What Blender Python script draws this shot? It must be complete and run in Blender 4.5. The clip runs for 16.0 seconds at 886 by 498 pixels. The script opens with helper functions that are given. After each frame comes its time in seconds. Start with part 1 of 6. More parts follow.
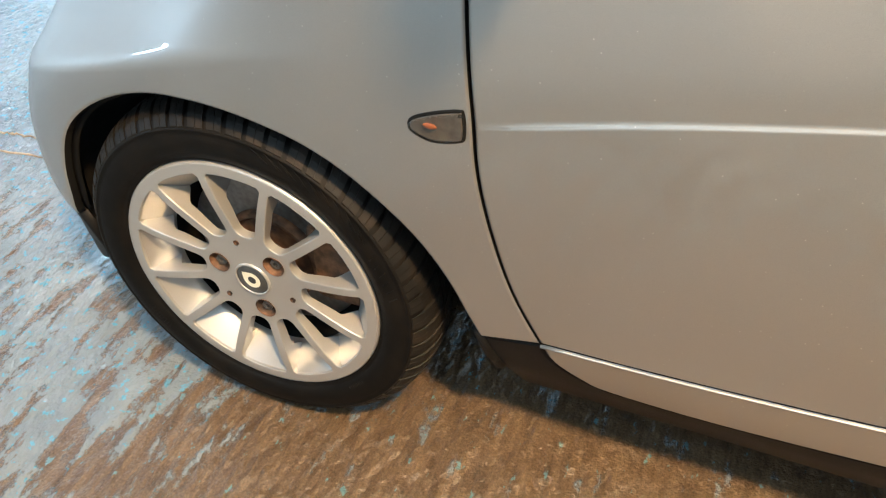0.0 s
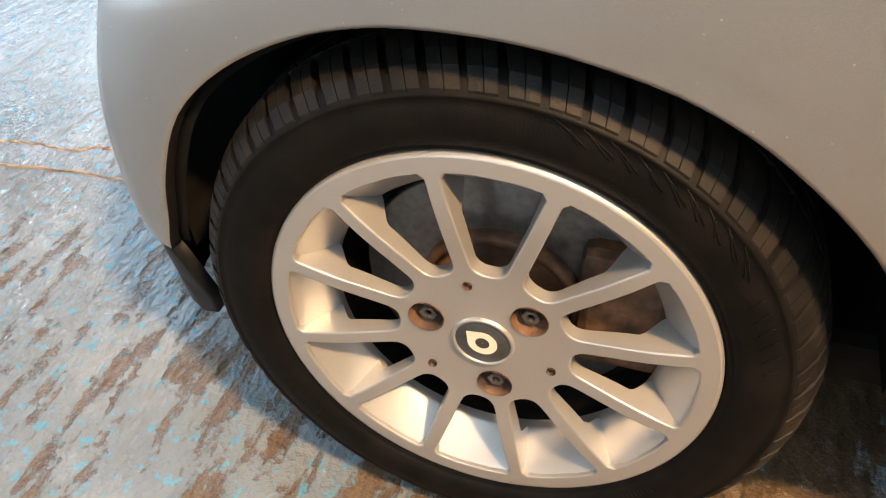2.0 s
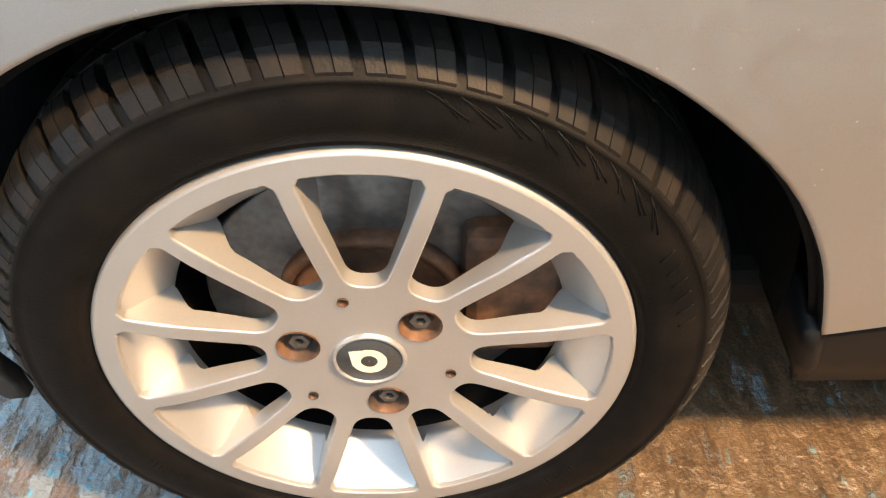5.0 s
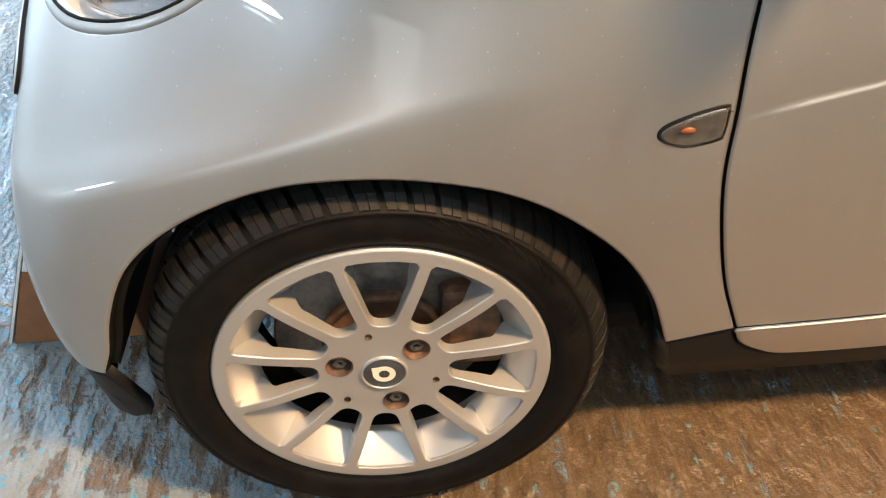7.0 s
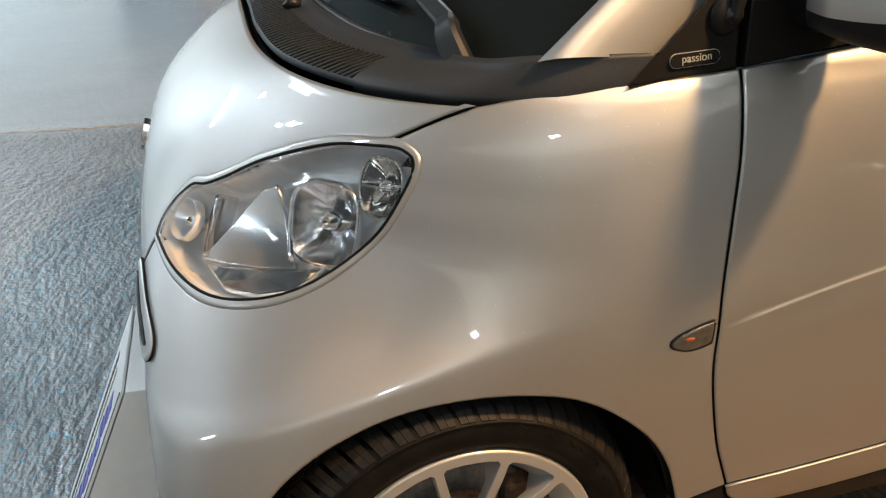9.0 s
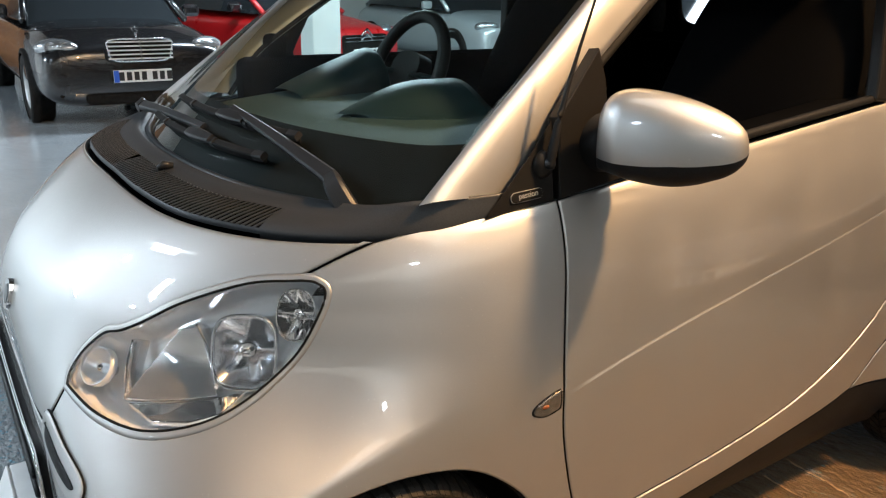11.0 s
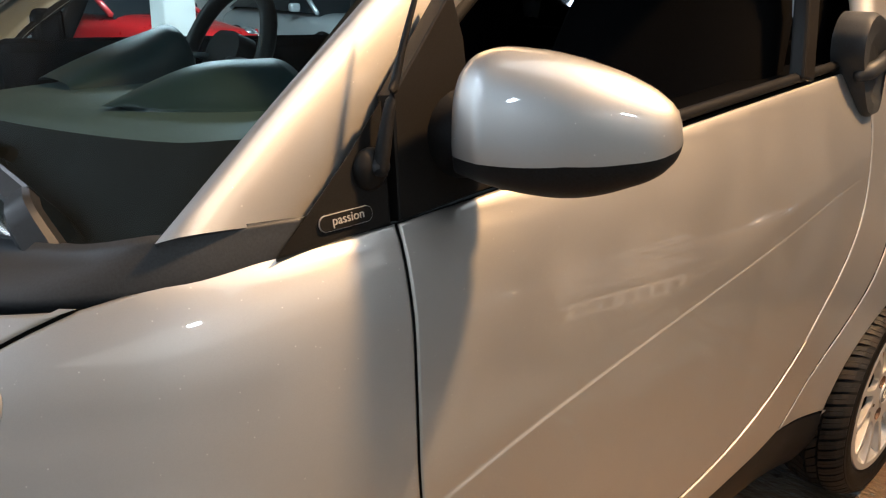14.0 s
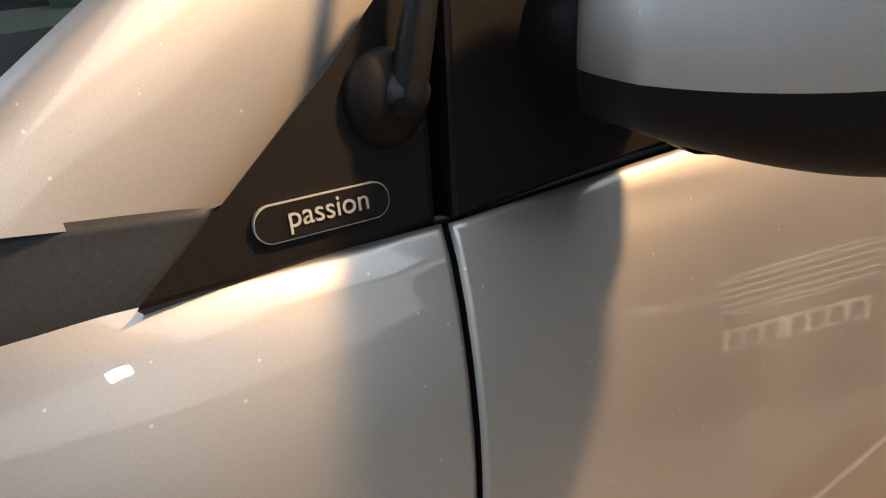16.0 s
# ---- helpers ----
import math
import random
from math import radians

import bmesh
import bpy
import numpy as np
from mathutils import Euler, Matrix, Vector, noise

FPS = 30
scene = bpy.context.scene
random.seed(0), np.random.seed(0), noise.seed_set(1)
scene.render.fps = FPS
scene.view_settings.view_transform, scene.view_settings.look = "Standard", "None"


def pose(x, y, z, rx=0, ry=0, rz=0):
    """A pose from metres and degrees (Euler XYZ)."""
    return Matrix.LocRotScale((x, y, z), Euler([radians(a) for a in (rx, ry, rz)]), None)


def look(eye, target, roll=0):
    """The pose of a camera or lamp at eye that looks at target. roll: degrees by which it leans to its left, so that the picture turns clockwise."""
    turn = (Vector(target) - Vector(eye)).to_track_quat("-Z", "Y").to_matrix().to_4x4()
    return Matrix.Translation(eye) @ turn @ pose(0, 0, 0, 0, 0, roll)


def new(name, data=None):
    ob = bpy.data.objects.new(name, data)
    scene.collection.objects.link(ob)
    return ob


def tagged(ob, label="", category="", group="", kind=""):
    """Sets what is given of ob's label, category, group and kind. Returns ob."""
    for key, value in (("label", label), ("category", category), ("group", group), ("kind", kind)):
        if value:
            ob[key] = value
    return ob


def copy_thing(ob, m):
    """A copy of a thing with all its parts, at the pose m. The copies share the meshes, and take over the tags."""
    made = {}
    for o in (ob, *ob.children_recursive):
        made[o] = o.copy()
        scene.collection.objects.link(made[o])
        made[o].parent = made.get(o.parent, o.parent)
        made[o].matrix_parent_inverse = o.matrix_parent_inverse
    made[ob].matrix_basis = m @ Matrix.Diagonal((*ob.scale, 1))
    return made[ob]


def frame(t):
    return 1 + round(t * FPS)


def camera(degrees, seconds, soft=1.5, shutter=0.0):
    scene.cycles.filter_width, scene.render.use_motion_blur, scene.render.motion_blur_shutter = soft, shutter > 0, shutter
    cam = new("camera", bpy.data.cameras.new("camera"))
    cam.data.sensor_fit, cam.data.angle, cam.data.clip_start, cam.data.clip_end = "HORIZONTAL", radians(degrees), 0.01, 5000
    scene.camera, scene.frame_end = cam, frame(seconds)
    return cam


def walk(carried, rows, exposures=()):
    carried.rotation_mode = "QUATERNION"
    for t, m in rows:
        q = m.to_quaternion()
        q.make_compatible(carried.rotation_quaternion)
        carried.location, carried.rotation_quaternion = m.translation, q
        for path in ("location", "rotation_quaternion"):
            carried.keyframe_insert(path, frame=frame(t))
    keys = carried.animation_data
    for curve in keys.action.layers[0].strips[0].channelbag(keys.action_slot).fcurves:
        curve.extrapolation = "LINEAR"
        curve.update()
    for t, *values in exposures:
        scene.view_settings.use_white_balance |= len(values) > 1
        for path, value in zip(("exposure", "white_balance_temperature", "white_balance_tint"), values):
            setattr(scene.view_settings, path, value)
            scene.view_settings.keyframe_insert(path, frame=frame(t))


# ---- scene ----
cam = camera(59.1, 16.0, soft=1.2)
PATH = [
    (0, (0.586, -0.617, 1.079), (-0.018, 0.714, -0.286), -2.6),
    (0.5, (0.441, -0.543, 1.013), (-0.183, 0.789, -0.343), -3.3),
    (1, (0.3, -0.467, 0.957), (-0.304, 0.872, -0.4), -3.1),
    (1.5, (0.194, -0.449, 0.884), (-0.382, 0.897, -0.478), -3.5),
    (2, (0.135, -0.43, 0.825), (-0.392, 0.929, -0.545), -3.6),
    (2.5, (0.126, -0.405, 0.773), (-0.355, 0.967, -0.601), -3.3),
    (3, (0.103, -0.388, 0.74), (-0.337, 0.998, -0.634), -3.4),
    (3.5, (0.093, -0.367, 0.732), (-0.268, 1.033, -0.65), -3.4),
    (4, (0.085, -0.35, 0.74), (-0.158, 1.053, -0.664), -2.9),
    (4.5, (0.073, -0.343, 0.745), (-0.041, 1.053, -0.683), -2.1),
    (7, (0.041, -0.598, 1.043), (0.124, 0.864, -0.319), -1.3),
    (7.5, (-0.038, -0.658, 1.087), (0.089, 0.895, -0.167), -1.4),
    (8, (-0.101, -0.746, 1.12), (0.115, 0.899, 0.002), -0.7),
    (8.5, (-0.154, -0.758, 1.168), (0.144, 0.923, 0.126), -0.7),
    (9, (-0.242, -0.754, 1.219), (0.23, 0.95, 0.284), -0.0),
    (9.5, (-0.333, -0.825, 1.275), (0.349, 0.883, 0.49), 0.6),
    (10, (-0.436, -0.887, 1.304), (0.397, 0.796, 0.615), 0.8),
    (12.5, (-0.526, -0.832, 1.301), (0.724, 0.602, 0.684), 1.1),
    (13, (-0.408, -0.753, 1.27), (0.855, 0.672, 0.658), 1.1),
    (13.5, (-0.264, -0.68, 1.241), (1.003, 0.741, 0.628), 1.2),
    (14, (-0.16, -0.578, 1.203), (1.136, 0.817, 0.592), 1.5),
    (14.5, (-0.055, -0.446, 1.162), (1.193, 0.979, 0.519), 1.0),
    (15, (0.036, -0.362, 1.151), (1.21, 1.083, 0.422), 1.0),
    (15.5, (0.105, -0.312, 1.122), (1.225, 1.184, 0.41), 1.2),
    (16, (0.141, -0.251, 1.094), (1.214, 1.284, 0.392), 0.8),
]
EXPOSURES = [(0, 0.12, 5000, -4), (1.0, 0.12, 5450, 0), (2.0, 0.1, 5450, 3), (3.0, 0.42, 5600, 4), (4.5, 0.70, 5200, 3), (7.0, 0.05, 5450, 2), (7.6, -0.10, 5700, 3), (9.0, -0.50, 6000, 4), (10.0, -0.44, 6000, 5), (12.5, -0.20, 5700, 6), (14.5, -0.27, 5700, 7), (16.0, -0.30, 5650, 7)]
walk(cam, [(t, look(eye, target, roll)) for t, eye, target, roll in PATH], EXPOSURES)

# ---------------------------------------------------------------- light
world = bpy.data.worlds.new("hall_air")
scene.world = world
world.use_nodes = True
world.node_tree.nodes["Background"].inputs[0].default_value = (0.75, 0.72, 0.70, 1)
world.node_tree.nodes["Background"].inputs[1].default_value = 0.03


def area_lamp(name, at, to, size_x, size_y, watts, colour):
    data = bpy.data.lights.new(name, "AREA")
    data.shape, data.size, data.size_y, data.energy, data.color = "RECTANGLE", size_x, size_y, watts, colour
    ob = new(name, data)
    ob.matrix_world = look(at, to)
    return ob


COOL, WARM = (0.86, 0.94, 1.0), (1.0, 0.54, 0.21)
area_lamp("cool_spot_light", (-3.4, 4.5, 3.36), (-2.9, 3.8, 0.0), 0.20, 0.20, 62, COOL)
area_lamp("cool_spot_light", (-4.7, 2.4, 3.36), (-3.8, 2.0, 0.0), 0.20, 0.20, 62, COOL)
area_lamp("cool_light_side", (-4.0, 1.75, 3.2), (-1.2, 0.3, 0.0), 0.30, 0.30, 42, COOL)
# next three are fill added to brighten the far floor and parked cars
area_lamp("fill_light_row", (-5.6, 8.0, 3.4), (-5.6, 8.0, 0.0), 2.4, 0.3, 760, COOL)
area_lamp("fill_light_far", (3.6, 7.2, 3.4), (3.6, 7.2, 0.0), 3.0, 0.3, 480, COOL)
area_lamp("fill_light_back", (7.5, 6.5, 3.4), (7.5, 6.5, 0.0), 3.0, 0.3, 170, COOL)
area_lamp("tube_light_west", (-6.8, -1.2, 3.4), (-6.8, -1.2, 0.0), 2.4, 0.3, 160, COOL)
# next two are added fill, over the bonnet and from the south
area_lamp("fill_light_mid", (-2.6, 3.2, 3.5), (-2.6, 3.2, 0.0), 0.3, 1.2, 45, COOL)
area_lamp("fill_light_south", (-1.6, -5.4, 3.4), (-1.6, -4.6, 0.0), 0.35, 0.3, 60, (0.84, 0.95, 1.0))
area_lamp("warm_flood", (1.6, -1.1, 3.2), (0.5, -0.1, 0.3), 0.24, 0.20, 325, WARM)

# ---------------------------------------------------------------- materials
def nodes_of(m):
    m.use_nodes = True
    nt = m.node_tree
    return nt, nt.nodes["Principled BSDF"]


def mat(name, base, rough=0.5, metal=0.0, vary=0.12, scale=30.0, bump=0.0, bump_scale=200.0, coat=0.0, rough_vary=0.1, spec=0.5, second=None, mix=0.5, mix_scale=4.0):
    """A surface with a base colour that varies at two scales, fine relief and uneven gloss."""
    m = bpy.data.materials.new(name)
    nt, b = nodes_of(m)
    N, L = nt.nodes, nt.links
    tc = N.new("ShaderNodeTexCoord")
    n1 = N.new("ShaderNodeTexNoise")
    n1.inputs["Scale"].default_value, n1.inputs["Detail"].default_value = scale, 6
    n2 = N.new("ShaderNodeTexNoise")
    n2.inputs["Scale"].default_value, n2.inputs["Detail"].default_value = mix_scale, 8
    L.new(tc.outputs["Object"], n1.inputs["Vector"])
    L.new(tc.outputs["Object"], n2.inputs["Vector"])
    ramp = N.new("ShaderNodeValToRGB")
    ramp.color_ramp.elements[0].position, ramp.color_ramp.elements[1].position = 0.3, 0.7
    lo, hi = [max(0, c * (1 - vary)) for c in base], [min(1, c * (1 + vary)) for c in base]
    ramp.color_ramp.elements[0].color, ramp.color_ramp.elements[1].color = (*lo, 1), (*hi, 1)
    L.new(n1.outputs["Fac"], ramp.inputs["Fac"])
    out = ramp.outputs["Color"]
    if second:
        r2 = N.new("ShaderNodeValToRGB")
        r2.color_ramp.elements[0].position, r2.color_ramp.elements[1].position = 1 - mix - 0.08, 1 - mix + 0.08
        L.new(n2.outputs["Fac"], r2.inputs["Fac"])
        mx = N.new("ShaderNodeMix")
        mx.data_type = "RGBA"
        L.new(r2.outputs["Color"], mx.inputs[0])
        L.new(out, mx.inputs[6])
        mx.inputs[7].default_value = (*second, 1)
        out = mx.outputs[2]
    L.new(out, b.inputs["Base Color"])
    mr = N.new("ShaderNodeMapRange")
    mr.inputs["To Min"].default_value, mr.inputs["To Max"].default_value = max(0.02, rough - rough_vary), min(1, rough + rough_vary)
    L.new(n2.outputs["Fac"], mr.inputs["Value"])
    L.new(mr.outputs[0], b.inputs["Roughness"])
    b.inputs["Metallic"].default_value = metal
    b.inputs["Coat Weight"].default_value = coat
    b.inputs["Coat Roughness"].default_value = 0.02
    b.inputs["Coat IOR"].default_value = 1.5
    b.inputs["Specular IOR Level"].default_value = spec
    if bump:
        n3 = N.new("ShaderNodeTexNoise")
        n3.inputs["Scale"].default_value, n3.inputs["Detail"].default_value = bump_scale, 4
        L.new(tc.outputs["Object"], n3.inputs["Vector"])
        bp = N.new("ShaderNodeBump")
        bp.inputs["Strength"].default_value, bp.inputs["Distance"].default_value = 1.0, bump
        L.new(n3.outputs["Fac"], bp.inputs["Height"])
        L.new(bp.outputs["Normal"], b.inputs["Normal"])
    return m


def glow(name, colour, strength):
    m = bpy.data.materials.new(name)
    nt, b = nodes_of(m)
    b.inputs["Emission Color"].default_value = (*colour, 1)
    b.inputs["Emission Strength"].default_value = strength
    return m


def paint(name, base, metal, rough, flake=0.25):
    """Metallic paint: tiny flakes under a clear coat, a faint film of dust."""
    m = mat(name, base, rough, metal, vary=flake, scale=2200, coat=1.0, rough_vary=0.09, mix_scale=7)
    return m


SILVER = paint("silver_metallic_paint", (0.45, 0.443, 0.43), 0.93, 0.50, 0.10)
SILVER.node_tree.nodes["Principled BSDF"].inputs["Coat IOR"].default_value = 1.7


def weather(m):
    """Sparse dust specks on the paint and wiped smears in its clear coat."""
    N, L = m.node_tree.nodes, m.node_tree.links
    b = N["Principled BSDF"]
    tc = N.new("ShaderNodeTexCoord")
    smear = N.new("ShaderNodeTexNoise")
    smear.inputs["Scale"].default_value, smear.inputs["Detail"].default_value, smear.inputs["Distortion"].default_value = 7, 6, 0.8
    L.new(tc.outputs["Object"], smear.inputs["Vector"])
    haze = N.new("ShaderNodeMapRange")
    haze.inputs["From Min"].default_value, haze.inputs["From Max"].default_value = 0.55, 0.85
    haze.inputs["To Min"].default_value, haze.inputs["To Max"].default_value = 0.017, 0.026
    L.new(smear.outputs["Fac"], haze.inputs["Value"])
    L.new(haze.outputs[0], b.inputs["Coat Roughness"])
    cells = N.new("ShaderNodeTexVoronoi")
    cells.inputs["Scale"].default_value = 75
    L.new(tc.outputs["Object"], cells.inputs["Vector"])
    speck = N.new("ShaderNodeMapRange")
    speck.inputs["From Min"].default_value, speck.inputs["From Max"].default_value = 0.07, 0.04
    L.new(cells.outputs["Distance"], speck.inputs["Value"])
    few = N.new("ShaderNodeMath")
    few.operation = "MULTIPLY"
    few.inputs[1].default_value = 0.55
    L.new(speck.outputs[0], few.inputs[0])
    old = b.inputs["Base Color"].links[0].from_socket
    mix = N.new("ShaderNodeMix")
    mix.data_type = "RGBA"
    mix.inputs[7].default_value = (0.85, 0.84, 0.80, 1)
    L.new(few.outputs[0], mix.inputs[0])
    L.new(old, mix.inputs[6])
    L.new(mix.outputs[2], b.inputs["Base Color"])


weather(SILVER)
ALLOY = mat("silver_wheel_paint", (0.45, 0.446, 0.44), 0.40, 0.6, vary=0.025, scale=500, coat=0.3, rough_vary=0.06)
BLACK_PLASTIC = mat("black_grained_plastic", (0.0085, 0.0085, 0.009), 0.48, 0, vary=0.3, scale=400, bump=0.00015, bump_scale=900, rough_vary=0.08, spec=0.14)
BLACK_TRIM = mat("dark_trim_plastic", (0.0085, 0.0078, 0.0072), 0.46, 0, vary=0.25, scale=500, bump=0.0001, bump_scale=1200, spec=0.14)
COWL = mat("grey_black_plastic", (0.017, 0.019, 0.022), 0.5, 0, vary=0.25, scale=400, bump=0.00015, bump_scale=900, spec=0.4)
WIPER = mat("satin_black_wiper", (0.010, 0.0105, 0.0115), 0.42, 0, vary=0.2, scale=300, bump=0.00008, bump_scale=900, spec=0.3)
RUBBER = mat("tyre_rubber", (0.0040, 0.0037, 0.0034), 0.56, 0, vary=0.35, scale=60, bump=0.0004, bump_scale=500, second=(0.0085, 0.0070, 0.0056), mix=0.42, mix_scale=14, spec=0.14)
# lug rubber is lighter and browner, for dust and the light on top
TREAD = mat("dusty_lit_tread_rubber", (0.0075, 0.0066, 0.0056), 0.6, 0, vary=0.45, scale=45, bump=0.0005, bump_scale=300, second=(0.018, 0.013, 0.009), mix=0.40, mix_scale=22, spec=0.3)
# matt near-black: the shade inside the scuttle slots as a colour
PIT = mat("shade_black_hollow", (0.0018, 0.0018, 0.002), 0.95, 0, vary=0.3, spec=0.0)
SEAL = mat("rubber_and_gap_black", (0.006, 0.006, 0.006), 0.7, 0, vary=0.2, spec=0.12)
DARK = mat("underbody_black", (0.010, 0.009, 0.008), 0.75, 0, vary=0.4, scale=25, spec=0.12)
LINER = mat("wheel_arch_liner", (0.010, 0.009, 0.008), 0.7, 0, vary=0.5, scale=20, bump=0.001, bump_scale=60, spec=0.15)
CHROME = mat("chrome", (0.86, 0.86, 0.87), 0.08, 1.0, vary=0.03, scale=40, rough_vary=0.03)
CAR_LAMP = mat("clear_silver_lamp", (0.50, 0.51, 0.52), 0.2, 0.85, vary=0.35, scale=40, rough_vary=0.1)
LAMP_CHROME = mat("brushed_lamp_chrome", (0.84, 0.86, 0.90), 0.15, 1.0, vary=0.04, scale=60, rough_vary=0.05)
LAMP_SATIN = mat("satin_lamp_blade", (0.74, 0.74, 0.75), 0.27, 0.9, vary=0.04, scale=60, rough_vary=0.05)
SATIN = mat("satin_reflector", (0.84, 0.84, 0.85), 0.30, 0.55, vary=0.04, scale=60, rough_vary=0.06)
IRON = mat("brake_disc_iron", (0.17, 0.165, 0.16), 0.42, 0.8, vary=0.2, scale=120, rough_vary=0.1)
RUST = mat("rusty_iron", (0.16, 0.085, 0.045), 0.7, 0.3, vary=0.5, scale=60, bump=0.0006, bump_scale=250, second=(0.05, 0.035, 0.028), mix=0.45, mix_scale=20)
CREAM = mat("cream_emblem", (0.74, 0.72, 0.58), 0.4, 0, vary=0.04)
CAP = mat("dark_cap", (0.05, 0.055, 0.06), 0.35, 0.2, vary=0.15, scale=300, coat=0.4)
AMBER = mat("amber_bulb", (0.33, 0.12, 0.05), 0.3, 0, vary=0.1)
MARKER_GREY = mat("grey_marker_reflector", (0.20, 0.19, 0.18), 0.35, 0.6, vary=0.25, scale=90)
DASH = mat("soft_dark_dashboard", (0.017, 0.034, 0.036), 0.62, 0, vary=0.2, scale=120, bump=0.0002, bump_scale=700)
DASH_SATIN = mat("satin_dark_pod", (0.008, 0.019, 0.022), 0.40, 0.0, vary=0.12, scale=200, spec=0.45)
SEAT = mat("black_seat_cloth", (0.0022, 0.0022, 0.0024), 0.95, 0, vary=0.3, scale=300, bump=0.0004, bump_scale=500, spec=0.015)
LEATHER = mat("black_leather_rim", (0.006, 0.006, 0.006), 0.45, 0, vary=0.3, scale=120, bump=0.0003, bump_scale=400, spec=0.3)
WHITE_PAINT = mat("white_wall_paint", (0.78, 0.77, 0.74), 0.6, 0, vary=0.04, scale=8, bump=0.0008, bump_scale=40, second=(0.68, 0.67, 0.64), mix=0.35, mix_scale=1.5)
GREY_PAINT = mat("grey_wall_paint", (0.22, 0.225, 0.23), 0.6, 0, vary=0.08, scale=8, bump=0.0008, bump_scale=40)
CEILING = mat("ceiling_board", (0.08, 0.078, 0.076), 0.7, 0, vary=0.06, scale=6)
WOOD = mat("varnished_plywood", (0.33, 0.15, 0.055), 0.45, 0, vary=0.25, scale=14, second=(0.24, 0.10, 0.04), mix=0.45, mix_scale=3)
CARD = mat("brown_hardboard", (0.26, 0.115, 0.045), 0.55, 0, vary=0.12, scale=40, second=(0.21, 0.09, 0.035), mix=0.4, mix_scale=8)
SIGN_WHITE = mat("white_sign_board", (0.80, 0.80, 0.80), 0.4, 0, vary=0.03, scale=30)
INK_BLUE = mat("violet_blue_print", (0.10, 0.09, 0.42), 0.4, 0, vary=0.05)
INK_BLACK = mat("black_print", (0.01, 0.01, 0.01), 0.4, 0, vary=0.05)
INK_OLIVE = mat("olive_print", (0.30, 0.30, 0.12), 0.4, 0, vary=0.05)
CRACK = mat("crack_dirt", (0.20, 0.14, 0.09), 0.8, 0, vary=0.5, scale=60, second=(0.34, 0.25, 0.16), mix=0.5, mix_scale=25, spec=0.2)
RED = paint("red_paint", (0.50, 0.012, 0.014), 0.1, 0.3, 0.05)
BLACK_CAR = paint("black_paint", (0.008, 0.008, 0.009), 0.1, 0.25, 0.1)
BROWN_CAR = paint("bronze_brown_paint", (0.10, 0.075, 0.055), 0.5, 0.3, 0.1)
SILVER_CAR = paint("pale_silver_paint", (0.55, 0.57, 0.58), 0.5, 0.35, 0.06)
TINTED = mat("dark_tinted_glass", (0.015, 0.018, 0.020), 0.06, 0, vary=0.1, rough_vary=0.02)
PLATE_W = mat("white_plate", (0.75, 0.76, 0.74), 0.3, 0, vary=0.02)
PLATE_BLUE = mat("blue_plate_band", (0.02, 0.10, 0.55), 0.35, 0, vary=0.05)
BLUE_PIPE = mat("blue_post_paint", (0.02, 0.06, 0.65), 0.4, 0, vary=0.1)
ENGRAVED = mat("silver_lettering", (0.62, 0.60, 0.55), 0.35, 0.6, vary=0.05)


